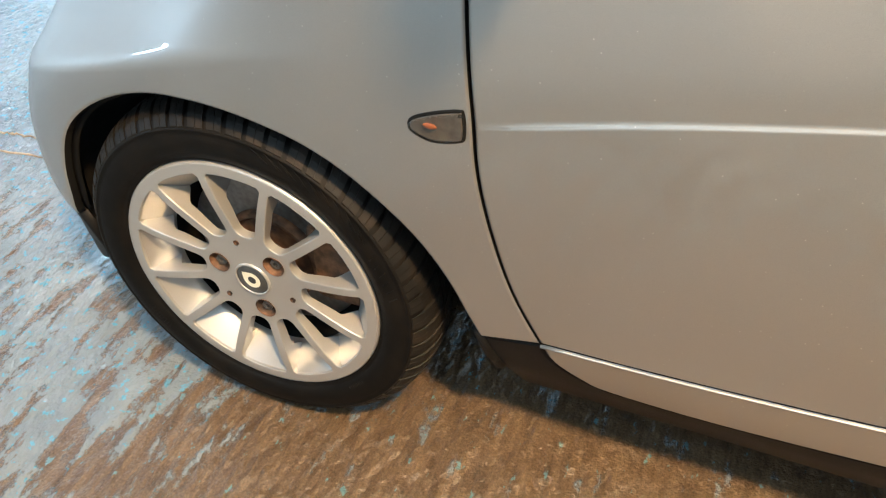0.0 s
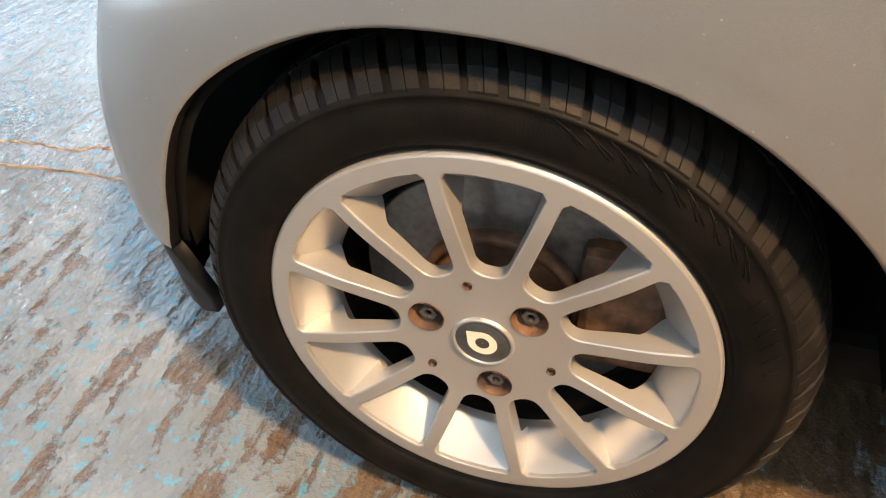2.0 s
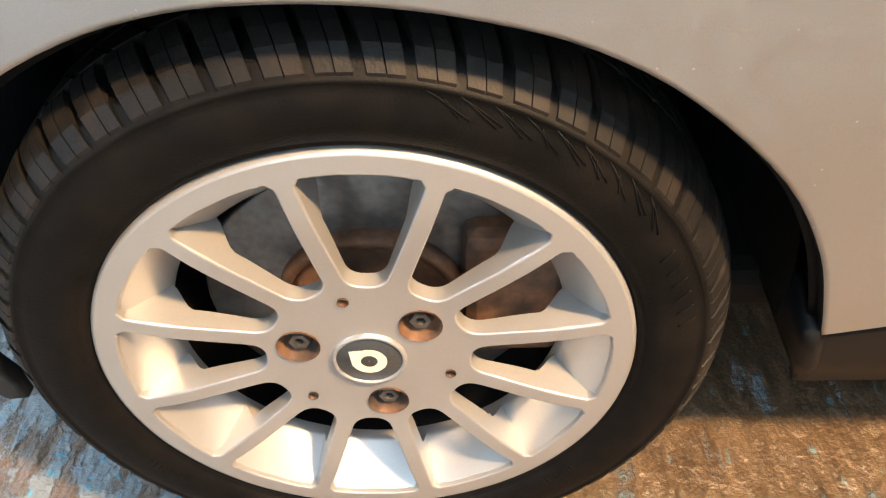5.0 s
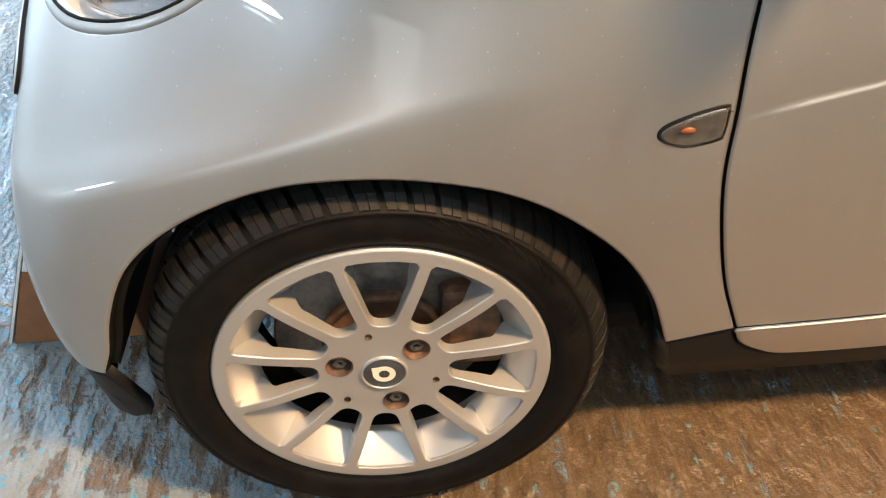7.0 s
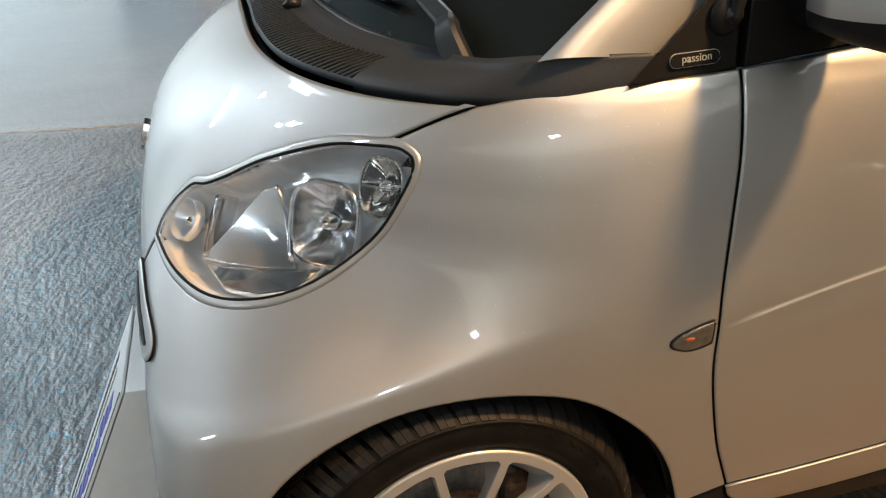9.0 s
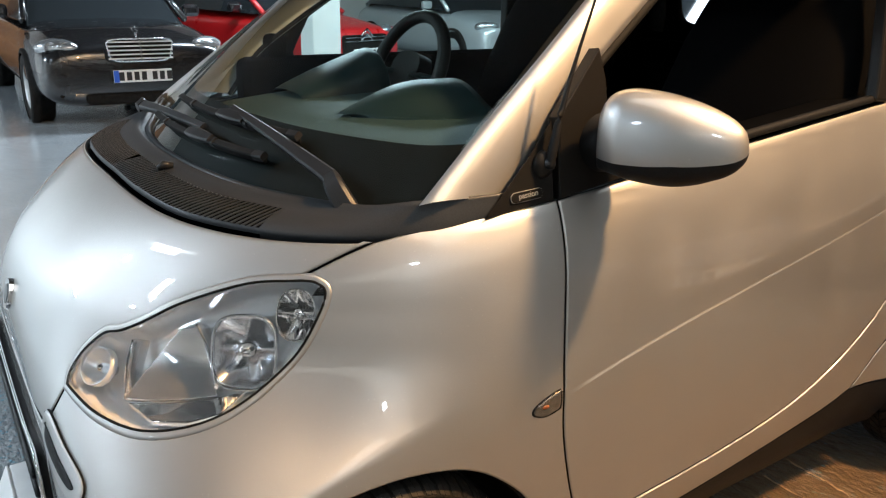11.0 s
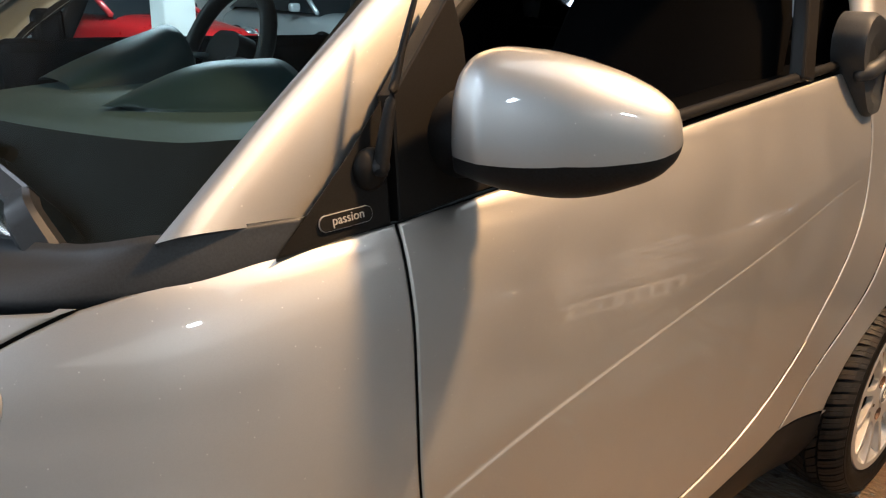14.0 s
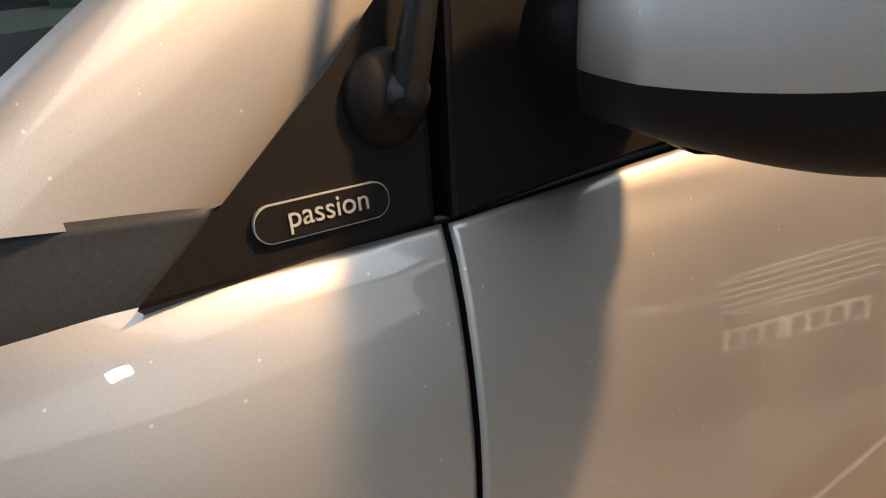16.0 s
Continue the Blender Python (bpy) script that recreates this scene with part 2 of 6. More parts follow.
def floor_material():
    """Worn blue-grey floor paint over brown concrete with brushed ridges, glossy where the paint is left."""
    m = bpy.data.materials.new("worn_painted_concrete")
    nt, b = nodes_of(m)
    N, L = nt.nodes, nt.links
    tc = N.new("ShaderNodeTexCoord")

    def noise_at(scale, detail=8, stretch=(1, 1, 1), rough=0.6, turn=0.0):
        mp = N.new("ShaderNodeMapping")
        mp.inputs["Scale"].default_value = stretch
        mp.inputs["Rotation"].default_value = (0, 0, turn)
        L.new(tc.outputs["Object"], mp.inputs["Vector"])
        n = N.new("ShaderNodeTexNoise")
        n.inputs["Scale"].default_value, n.inputs["Detail"].default_value, n.inputs["Roughness"].default_value = scale, detail, rough
        L.new(mp.outputs[0], n.inputs["Vector"])
        return n.outputs["Fac"]

    def ramp(src, p0, p1, c0=(0, 0, 0), c1=(1, 1, 1)):
        r = N.new("ShaderNodeValToRGB")
        r.color_ramp.elements[0].position, r.color_ramp.elements[1].position = p0, p1
        r.color_ramp.elements[0].color, r.color_ramp.elements[1].color = (*c0, 1), (*c1, 1)
        L.new(src, r.inputs["Fac"])
        return r.outputs["Color"]

    def mixed(fac, a, c):
        mx = N.new("ShaderNodeMix")
        mx.data_type = "RGBA"
        L.new(fac, mx.inputs[0])
        for slot, v in ((6, a), (7, c)):
            if isinstance(v, tuple):
                mx.inputs[slot].default_value = (*v, 1)
            else:
                L.new(v, mx.inputs[slot])
        return mx.outputs[2]

    def summed(op, a, c):
        mt = N.new("ShaderNodeMath")
        mt.operation = op
        for k, v in enumerate((a, c)):
            if isinstance(v, float):
                mt.inputs[k].default_value = v
            else:
                L.new(v, mt.inputs[k])
        return mt.outputs[0]

    ridges = noise_at(27, 4, (1.0, 0.30, 1), 0.55, 0.75)
    chips = noise_at(85, 7)
    waves = noise_at(62, 1.2, (1.0, 0.55, 1), 0.5, 0.55)
    broad = noise_at(2.2, 5)
    fine = noise_at(260, 4)
    sep = N.new("ShaderNodeSeparateXYZ")
    L.new(tc.outputs["Object"], sep.inputs[0])

    def ranged(src, a, c, lo_, hi_):
        mr = N.new("ShaderNodeMapRange")
        mr.interpolation_type = "SMOOTHSTEP"
        for key, v in (("From Min", a), ("From Max", c), ("To Min", lo_), ("To Max", hi_)):
            mr.inputs[key].default_value = v
        L.new(src, mr.inputs["Value"])
        return mr.outputs[0]

    drift = summed("MULTIPLY", summed("ADD", noise_at(0.9, 6), -0.5), 2.6)
    bay = ranged(summed("ADD", sep.outputs[1], summed("MULTIPLY", drift, 0.25)), 2.6, 3.2, 0.0, -0.16)
    intact = ranged(summed("ADD", sep.outputs[1], summed("MULTIPLY", drift, 0.25)), 0.15, 0.75, 0.0, -0.11)
    # barer brown beside the car: some wear, and its shade and warm light
    near = ranged(summed("ADD", sep.outputs[1], summed("MULTIPLY", drift, 0.15)), -1.0, -0.35, 0.0, 1.0)
    lane_shade_wear = summed("MULTIPLY", ranged(summed("ADD", sep.outputs[0], summed("MULTIPLY", drift, 0.5)), -0.5, 0.35, 0.0, 0.14), near)
    far_lane = ranged(sep.outputs[0], 3.0, 7.0, 0.0, -0.10)
    wear = summed("ADD", summed("MULTIPLY", ridges, 0.62), summed("ADD", summed("MULTIPLY", chips, 0.20), summed("MULTIPLY", broad, 0.22)))
    worn = summed("ADD", summed("ADD", wear, intact), summed("ADD", far_lane, summed("ADD", bay, lane_shade_wear)))
    bare = ramp(worn, 0.540, 0.582)
    grain = summed("ADD", summed("MULTIPLY", fine, 0.45), summed("MULTIPLY", noise_at(60, 5, (1.0, 0.22, 1), 0.65, 0.75), 0.55))
    concrete = ramp(grain, 0.36, 0.66, (0.034, 0.020, 0.010), (0.165, 0.112, 0.062))
    coat_old = ramp(broad, 0.35, 0.65, (0.13, 0.148, 0.162), (0.225, 0.243, 0.252))
    blue = ramp(noise_at(55, 7), 0.57, 0.63)
    pale = ranged(summed("ADD", sep.outputs[1], summed("MULTIPLY", drift, 0.04)), 2.95, 3.2, 0.0, 0.62)
    coat = mixed(pale, mixed(blue, coat_old, (0.11, 0.25, 0.33)), (0.40, 0.42, 0.437))
    scrap = ramp(noise_at(48, 6, (1.0, 0.6, 1), 0.6, 0.75), 0.635, 0.67)
    L.new(mixed(bare, coat, mixed(scrap, concrete, (0.10, 0.19, 0.22))), b.inputs["Base Color"])
    L.new(mixed(bare, (0.10, 0.10, 0.10), (0.34, 0.34, 0.34)), b.inputs["Roughness"])
    L.new(mixed(bare, (0.32, 0.32, 0.32), (0.06, 0.06, 0.06)), b.inputs["Coat Weight"])
    b.inputs["Coat Roughness"].default_value = 0.035
    bp = N.new("ShaderNodeBump")
    swell = noise_at(24, 1.5, (1.0, 0.40, 1), 0.5, 0.75)
    height = summed("ADD", summed("ADD", summed("MULTIPLY", waves, 0.42), summed("MULTIPLY", noise_at(150, 2), 0.12)), summed("ADD", summed("MULTIPLY", swell, 0.6), summed("ADD", summed("MULTIPLY", grain, 0.14), summed("MULTIPLY", bare, -0.13))))
    height = summed("MULTIPLY", height, ranged(sep.outputs[1], 2.9, 3.3, 1.0, 0.12))
    bp.inputs["Strength"].default_value, bp.inputs["Distance"].default_value = 1.0, 0.020
    L.new(height, bp.inputs["Height"])
    L.new(bp.outputs["Normal"], b.inputs["Normal"])
    L.new(bp.outputs["Normal"], b.inputs["Coat Normal"])
    return m


FLOOR = floor_material()

# ---------------------------------------------------------------- mesh helpers
def thing(name, label, category, group="", at=(0, 0, 0)):
    ob = new(name)
    ob.empty_display_size = 0.1
    ob.location = at
    return tagged(ob, label, category, group)


def mesh_part(name, verts, faces, material, parent=None, label="", smooth=True, normals=None):
    me = bpy.data.meshes.new(name)
    me.from_pydata([tuple(v) for v in verts], [], faces)
    me.materials.append(material)
    if smooth:
        me.polygons.foreach_set("use_smooth", [True] * len(me.polygons))
    me.update()
    if normals is not None:
        me.normals_split_custom_set_from_vertices([tuple(n) for n in normals])
    ob = new(name, me)
    ob.parent = parent
    if label:
        ob["label"] = label
    return ob


def part(name, bm, material, parent=None, label="", smooth=False, sharp=35):
    me = bpy.data.meshes.new(name)
    bmesh.ops.recalc_face_normals(bm, faces=bm.faces)
    if smooth:
        for f in bm.faces:
            f.smooth = True
        for e in bm.edges:
            if len(e.link_faces) == 2 and e.calc_face_angle(0) > radians(sharp):
                e.smooth = False
    bm.to_mesh(me)
    bm.free()
    me.materials.append(material)
    ob = new(name, me)
    ob.parent = parent
    if label:
        ob["label"] = label
    return ob


def box(cx, cy, cz, sx, sy, sz, bevel=0.0, bm=None, turn=None, segs=2):
    bm = bm or bmesh.new()
    vs = bmesh.ops.create_cube(bm, size=1.0)["verts"]
    bmesh.ops.scale(bm, vec=(sx, sy, sz), verts=vs)
    if bevel:
        es = list({e for v in vs for e in v.link_edges})
        vs = list({v for f in bmesh.ops.bevel(bm, geom=es, offset=bevel, segments=segs, affect="EDGES", profile=0.5)["faces"] for v in f.verts} | {v for v in vs if v.is_valid})
    m = Matrix.Translation((cx, cy, cz)) @ (turn.to_4x4() if turn else Matrix())
    bmesh.ops.transform(bm, matrix=m, verts=vs)
    return bm


def revolve(profile, count=96, axis_y=True, closed=False):
    """Verts and faces of a profile (radius, y) turned round the y axis."""
    verts, faces, n = [], [], len(profile)
    for i in range(count):
        a = 2 * math.pi * i / count
        verts += [(r * math.cos(a), y, r * math.sin(a)) for r, y in profile]
    for i in range(count):
        j = (i + 1) % count
        for k in range(n - 1 + closed):
            q = (k + 1) % n
            faces.append((i * n + k, j * n + k, j * n + q, i * n + q))
    return verts, faces


def catmull(pts, steps=8, closed=False):
    pts = [np.array(p, float) for p in pts]
    n, out = len(pts), []
    for i in range(n if closed else n - 1):
        p1, p2 = pts[i], pts[(i + 1) % n]
        p0 = pts[i - 1] if (i or closed) else 2 * p1 - p2
        p3 = pts[(i + 2) % n] if (closed or i + 2 < n) else 2 * p2 - p1
        for k in range(steps):
            t = k / steps
            out.append(0.5 * (2 * p1 + (p2 - p0) * t + (2 * p0 - 5 * p1 + 4 * p2 - p3) * t * t + (3 * p1 - p0 - 3 * p2 + p3) * t ** 3))
    if not closed:
        out.append(pts[-1])
    return out


def sweep(points, radius, sides=10, cap=True, flat=1.0):
    """A tube along points; radius a number or a list; flat squashes it across."""
    pts = [Vector(p) for p in points]
    rad = radius if isinstance(radius, (list, tuple)) else [radius] * len(pts)
    verts, faces = [], []
    for i, p in enumerate(pts):
        d = (pts[min(i + 1, len(pts) - 1)] - pts[max(i - 1, 0)]).normalized()
        u = d.cross(Vector((0, 0, 1)) if abs(d.z) < 0.95 else Vector((1, 0, 0))).normalized()
        v = u.cross(d)
        for k in range(sides):
            a = 2 * math.pi * k / sides
            verts.append(p + rad[i] * (math.cos(a) * u + flat * math.sin(a) * v))
    for i in range(len(pts) - 1):
        for k in range(sides):
            q = (k + 1) % sides
            faces.append((i * sides + k, i * sides + q, (i + 1) * sides + q, (i + 1) * sides + k))
    if cap:
        faces += [tuple(range(sides))[::-1], tuple(range((len(pts) - 1) * sides, len(pts) * sides))]
    return verts, faces


def loft(rows, closed=False, cap=False):
    """Verts and faces between rows of equally many points."""
    n = len(rows[0])
    verts = [tuple(p) for row in rows for p in row]
    faces = []
    for i in range(len(rows) - 1):
        for k in range(n if closed else n - 1):
            q = (k + 1) % n
            faces.append((i * n + k, i * n + q, (i + 1) * n + q, (i + 1) * n + k))
    if cap:
        faces += [tuple(range(n))[::-1], tuple(range((len(rows) - 1) * n, len(rows) * n))]
    return verts, faces


def table_curve(xs, ys):
    """A smooth curve through a table of values."""
    xs, ys = np.array(xs, float), np.array(ys, float)
    d = np.diff(ys) / np.diff(xs)
    m = np.r_[d[0], (d[1:] + d[:-1]) / 2, d[-1]]
    for i in range(1, len(xs) - 1):
        if d[i - 1] * d[i] <= 0:
            m[i] = 0

    def value(x):
        x = min(max(x, xs[0]), xs[-1])
        i = min(int(np.searchsorted(xs, x, side="right")) - 1, len(xs) - 2)
        h = xs[i + 1] - xs[i]
        t = (x - xs[i]) / h
        return (2 * t**3 - 3 * t**2 + 1) * ys[i] + (t**3 - 2 * t**2 + t) * h * m[i] + (3 * t**2 - 2 * t**3) * ys[i + 1] + (t**3 - t**2) * h * m[i + 1]

    return value


def step(a, b, x):
    t = min(max((x - a) / (b - a), 0.0), 1.0)
    return t * t * (3 - 2 * t)


# ---------------------------------------------------------------- the car's outer skin
MID, XS = 0.78, 0.38
R90 = MID * math.pi / 2
front_x = table_curve([0.12, 0.22, 0.32, 0.45, 0.55, 0.62, 0.70, 0.78, 0.86, 0.92, 0.96, 1.02], [-0.385, -0.398, -0.408, -0.417, -0.419, -0.419, -0.412, -0.378, -0.300, -0.220, -0.150, -0.02])
corner_n = table_curve([0.12, 0.30, 0.42, 0.52, 0.60, 0.67, 0.74, 0.82, 0.89, 0.96], [17.0, 17.0, 13.0, 8.4, 5.6, 3.7, 2.85, 2.8, 3.0, 3.2])
side_y = table_curve([0.10, 0.17, 0.22, 0.27, 0.31, 0.36, 0.45, 0.55, 0.62, 0.70, 0.78, 0.85, 0.875, 0.90, 0.926, 0.95, 0.97], [0.095, 0.058, 0.033, 0.017, 0.008, 0.001, -0.005, -0.008, -0.009, -0.008, -0.005, 0.002, 0.008, 0.016, 0.027, 0.043, 0.085])
crease_z = table_curve([0.2, 0.345, 0.40, 0.50, 0.60, 0.70, 0.85, 1.0, 1.15, 1.3, 1.45, 1.9], [0.600, 0.631, 0.644, 0.668, 0.689, 0.708, 0.735, 0.762, 0.789, 0.819, 0.852, 0.93])
wing_crease = table_curve([-0.45, -0.313, -0.176, -0.015, 0.136, 0.30], [0.518, 0.556, 0.596, 0.638, 0.668, 0.69])


def ledge(x):
    """How tall the hollow above the door's crease is."""
    return 0.024 - 0.012 * step(0.36, 1.1, x)


def side(x, z):
    """How far out the flank stands at x along the car and z up."""
    belt = 0.942 + 0.1 * max(x, -0.1)
    q = z if z < 0.7 else 0.7 + (z - 0.7) * 0.25 / (belt - 0.7)
    y = side_y(q)
    zc = crease_z(x)
    if x > 0.3:
        amount = 0.0019 * step(0.335, 0.42, x) * (1 - 0.55 * step(0.5, 1.5, x)) * step(1.62, 1.45, x)
        width = ledge(x)
        y += amount * step(zc, zc + 0.09 * width, z) * (1 - step(zc + 0.05 * width, zc + 1.15 * width, z))
    flat = step(-0.12, 0.12, x)
    swell = step(0.30, -0.20, x) * (1 - 0.25 * flat)
    over = min(max((z - wing_crease(x) + 0.006) / (0.15 + 0.11 * flat), 0.0), 1.0)
    y += 0.072 * swell * (1 - (1 - over) ** (2.4 - 0.7 * flat)) * step(-0.004, 0.03, z - wing_crease(x) + 0.008) * (1 - 0.2 * step(0.80, 0.95, z))
    y -= 0.045 * step(1.42, 1.75, x) * step(0.95, 0.60, z)
    y += 0.20 * step(2.0, 2.32, x) ** 2
    return y


def skin(s, z):
    """A point of the car's outer skin: s metres round from the middle of the nose, z up."""
    if s < 0:
        p = skin(-s, z)
        return Vector((p.x, 2 * MID - p.y, z))
    if s >= R90:
        x = XS + s - R90
        return Vector((x, side(x, z), z))
    phi = s / MID
    c, sn = max(math.cos(phi), 1e-9), max(math.sin(phi), 1e-9)
    a, n, r = XS - front_x(z), corner_n(z), 0.78
    for _ in range(3):
        b = MID - side(XS - r * c, z)
        r = ((c / a) ** n + (sn / b) ** n) ** (-1 / n)
    return Vector((XS - r * c, MID - r * sn, z))


def skin_normal(s, z, e=0.002):
    n = (skin(s + e, z) - skin(s - e, z)).cross(skin(s, z + e) - skin(s, z - e)).normalized()
    return n


def flank_normal(s, z):
    """The flank's normal: above the waist the panels lean in."""
    x = XS + s - R90
    n = skin_normal(s, z, 0.002 if x > 0.32 else 0.009)
    zc = crease_z(max(x, 0.30))
    lean = max(0.0, min(0.30, 0.17 + 0.8 * (z - 0.80))) * step(zc + 0.020, zc + 0.060, z) * step(0.0, 0.22, x) * step(1.75, 1.60, x)
    if n.z < lean:
        n = Vector((n.x, n.y, lean)).normalized()
    return n


def at_xy(x, y):
    """The s of a place given in plan."""
    if x >= XS:
        return R90 + x - XS
    return MID * math.atan2(MID - y, XS - x)


def at_x(x, z):
    """The s of the flank's point at x, z."""
    if x >= XS:
        return R90 + x - XS
    lo, hi = 0.45, R90
    for _ in range(40):
        mid = (lo + hi) / 2
        lo, hi = (mid, hi) if skin(mid, z).x < x else (lo, mid)
    return lo


def sz(points):
    """Points (x, z) of the flank or (x, y, z) of the nose, as (s, z)."""
    return [(at_x(p[0], p[1]), p[1]) if len(p) == 2 else (at_xy(p[0], p[1]), p[2]) for p in points]


def resample(poly, gap):
    out = []
    for i, p in enumerate(poly):
        q = poly[(i + 1) % len(poly)]
        d = math.dist(p, q)
        k = max(1, int(d / gap))
        out += [(p[0] + (q[0] - p[0]) * j / k, p[1] + (q[1] - p[1]) * j / k) for j in range(k)]
    return out


def area2(poly):
    return sum(p[0] * q[1] - q[0] * p[1] for p, q in zip(poly, poly[1:] + poly[:1])) / 2


def inset(poly, d):
    """The outline moved inward by d."""
    sign = 1 if area2(poly) > 0 else -1
    out, n = [], len(poly)
    for i in range(n):
        p0, p1, p2 = (Vector(poly[(i + k) % n]) for k in (-1, 0, 1))
        e1, e2 = (p1 - p0), (p2 - p1)
        if e1.length < 1e-7 or e2.length < 1e-7:
            out.append(tuple(p1))
            continue
        n1, n2 = Vector((-e1.y, e1.x)).normalized() * sign, Vector((-e2.y, e2.x)).normalized() * sign
        h = n1 + n2
        h = h / max(h.length_squared / 2, 0.6) if h.length > 1e-6 else n1
        out.append(tuple(p1 + h * d))
    return out


def inside(poly, x, y):
    hit, n = False, len(poly)
    j = n - 1
    for i in range(n):
        (xi, yi), (xj, yj) = poly[i], poly[j]
        if (yi > y) != (yj > y) and x < (xj - xi) * (y - yi) / (yj - yi) + xi:
            hit = not hit
        j = i
    return hit


from mathutils.geometry import delaunay_2d_cdt


def panel(name, outline, material, parent, label="", gap=0.002, grid=0.016, depth=0.014, lift=0.0, surf=skin, norm=skin_normal, edge=0.004, holes=(), lines=()):
    """A sheet of the skin inside an outline in (s, z), with rounded edges turned in."""
    poly = resample(outline, grid * 0.8)
    if area2(poly) < 0:
        poly = poly[::-1]
    rim, top = inset(poly, gap), inset(poly, gap + edge)
    xs, zs = [p[0] for p in top], [p[1] for p in top]
    pts = [Vector(p) for p in top]
    loops = [list(range(len(top)))]
    hole_polys = []
    for h in holes:
        h = resample(h, grid * 0.8)
        hole_polys.append(h)
        loops.append(list(range(len(pts), len(pts) + len(h))))
        pts += [Vector(p) for p in h]
    edges = [(a, b) for lp in loops for a, b in zip(lp, lp[1:] + lp[:1])]
    keep = inset(top, grid * 0.45)
    fixed_pts = []
    for line in lines:
        run = [p for p in line if inside(keep, *p)]
        b = len(pts)
        pts += [Vector(p) for p in run]
        fixed_pts += run
        edges += [(b + i, b + i + 1) for i in range(len(run) - 1) if math.dist(run[i], run[i + 1]) < 0.03]
    nx, nz = int((max(xs) - min(xs)) / grid), int((max(zs) - min(zs)) / grid)
    for i in range(1, nx + 1):
        for k in range(1, nz + 1):
            p = (min(xs) + (i + 0.5 * (k % 2)) * grid, min(zs) + k * grid)
            if inside(keep, *p) and not any(inside(inset(h, -grid * 0.45 if area2(h) > 0 else -grid * 0.45), *p) for h in hole_polys) and not any(abs(p[0] - q[0]) < 0.012 and abs(p[1] - q[1]) < grid * 0.35 for q in fixed_pts):
                pts.append(Vector(p))
    vs, _, fs, *_ = delaunay_2d_cdt(pts, edges, [], 0, 1e-6)
    faces = []
    for f in fs:
        cx, cy = sum(vs[k].x for k in f) / 3, sum(vs[k].y for k in f) / 3
        if inside(top, cx, cy) and not any(inside(h, cx, cy) for h in hole_polys):
            faces.append(tuple(f))
    verts = [surf(v.x, v.y) + norm(v.x, v.y) * lift for v in vs]
    normals = [norm(v.x, v.y) for v in vs]
    out = []
    for f in faces:
        a, b, c = (verts[k] for k in f)
        out.append(f if (b - a).cross(c - a).dot(normals[f[0]]) > 0 else f[::-1])
    # the turned-in edge
    def ring(p2, off, blend):
        base = len(verts)
        for p, t in zip(p2, top):
            n = norm(*t)
            a = surf(*p)
            o = (a - surf(*t))
            o = (o - n * o.dot(n))
            o = o.normalized() if o.length > 1e-9 else n
            verts.append(a + n * (lift - off))
            normals.append((n * (1 - blend) + o * blend).normalized())
        return base

    nearest = {}
    for i, v in enumerate(vs):
        nearest[(round(v.x, 5), round(v.y, 5))] = i
    t0 = [nearest.get((round(p[0], 5), round(p[1], 5))) for p in top]
    r1, r2 = ring(rim, edge * 0.45, 0.6), ring(rim, depth, 1.0)
    n = len(top)
    for i in range(n):
        j = (i + 1) % n
        if t0[i] is not None and t0[j] is not None:
            out.append((t0[i], r1 + i, r1 + j, t0[j]))
        out.append((r1 + i, r2 + i, r2 + j, r1 + j))
    fixed = []
    for f in out:
        a, b, c = verts[f[0]], verts[f[1]], verts[f[2]]
        m = sum((normals[k] for k in f), Vector())
        fixed.append(f if (b - a).cross(c - a).dot(m) >= 0 else f[::-1])
    ob = mesh_part(name, verts, fixed, material, parent, label, True, normals)
    # silver panels get black inner sides, the gap's shade as a colour
    if material is SILVER:
        ob.data.materials.append(SEAL)
        for k, f in enumerate(fixed):
            if min(f) >= r1 and max(f) >= r2:
                ob.data.polygons[k].material_index = 1
    return ob


def thin(name, tint, rough=0.02, gloss=1.0):
    """A thin clear sheet: lets light straight through and mirrors by Fresnel."""
    m = bpy.data.materials.new(name)
    m.use_nodes = True
    nt = m.node_tree
    N, L = nt.nodes, nt.links
    N.remove(N["Principled BSDF"])
    t, g, f, mx = N.new("ShaderNodeBsdfTransparent"), N.new("ShaderNodeBsdfGlossy"), N.new("ShaderNodeFresnel"), N.new("ShaderNodeMixShader")
    t.inputs[0].default_value = (*tint, 1)
    g.inputs["Roughness"].default_value = rough
    g.inputs["Color"].default_value = (gloss, gloss, gloss, 1)
    f.inputs[0].default_value = 1.5
    L.new(f.outputs[0], mx.inputs[0])
    L.new(t.outputs[0], mx.inputs[1])
    L.new(g.outputs[0], mx.inputs[2])
    L.new(mx.outputs[0], N["Material Output"].inputs[0])
    return m


CLEAR = thin("clear_lamp_cover", (0.96, 0.97, 0.97))
PANE = thin("greenish_window_glass", (0.66, 0.80, 0.77))
SMOKED = thin("smoked_lamp_cover", (0.72, 0.71, 0.69))

# ---------------------------------------------------------------- the silver car
car = thing("small_car", "small two-seat silver car with alloy wheels, parked indoors", "car", at=(0.75, MID, 0))
CAR_AT = Matrix.Translation((-0.75, -MID, 0))


def own(ob):
    """Parts are built in world places; this hangs them under the car."""
    ob.parent = car
    ob.matrix_parent_inverse = CAR_AT
    return ob


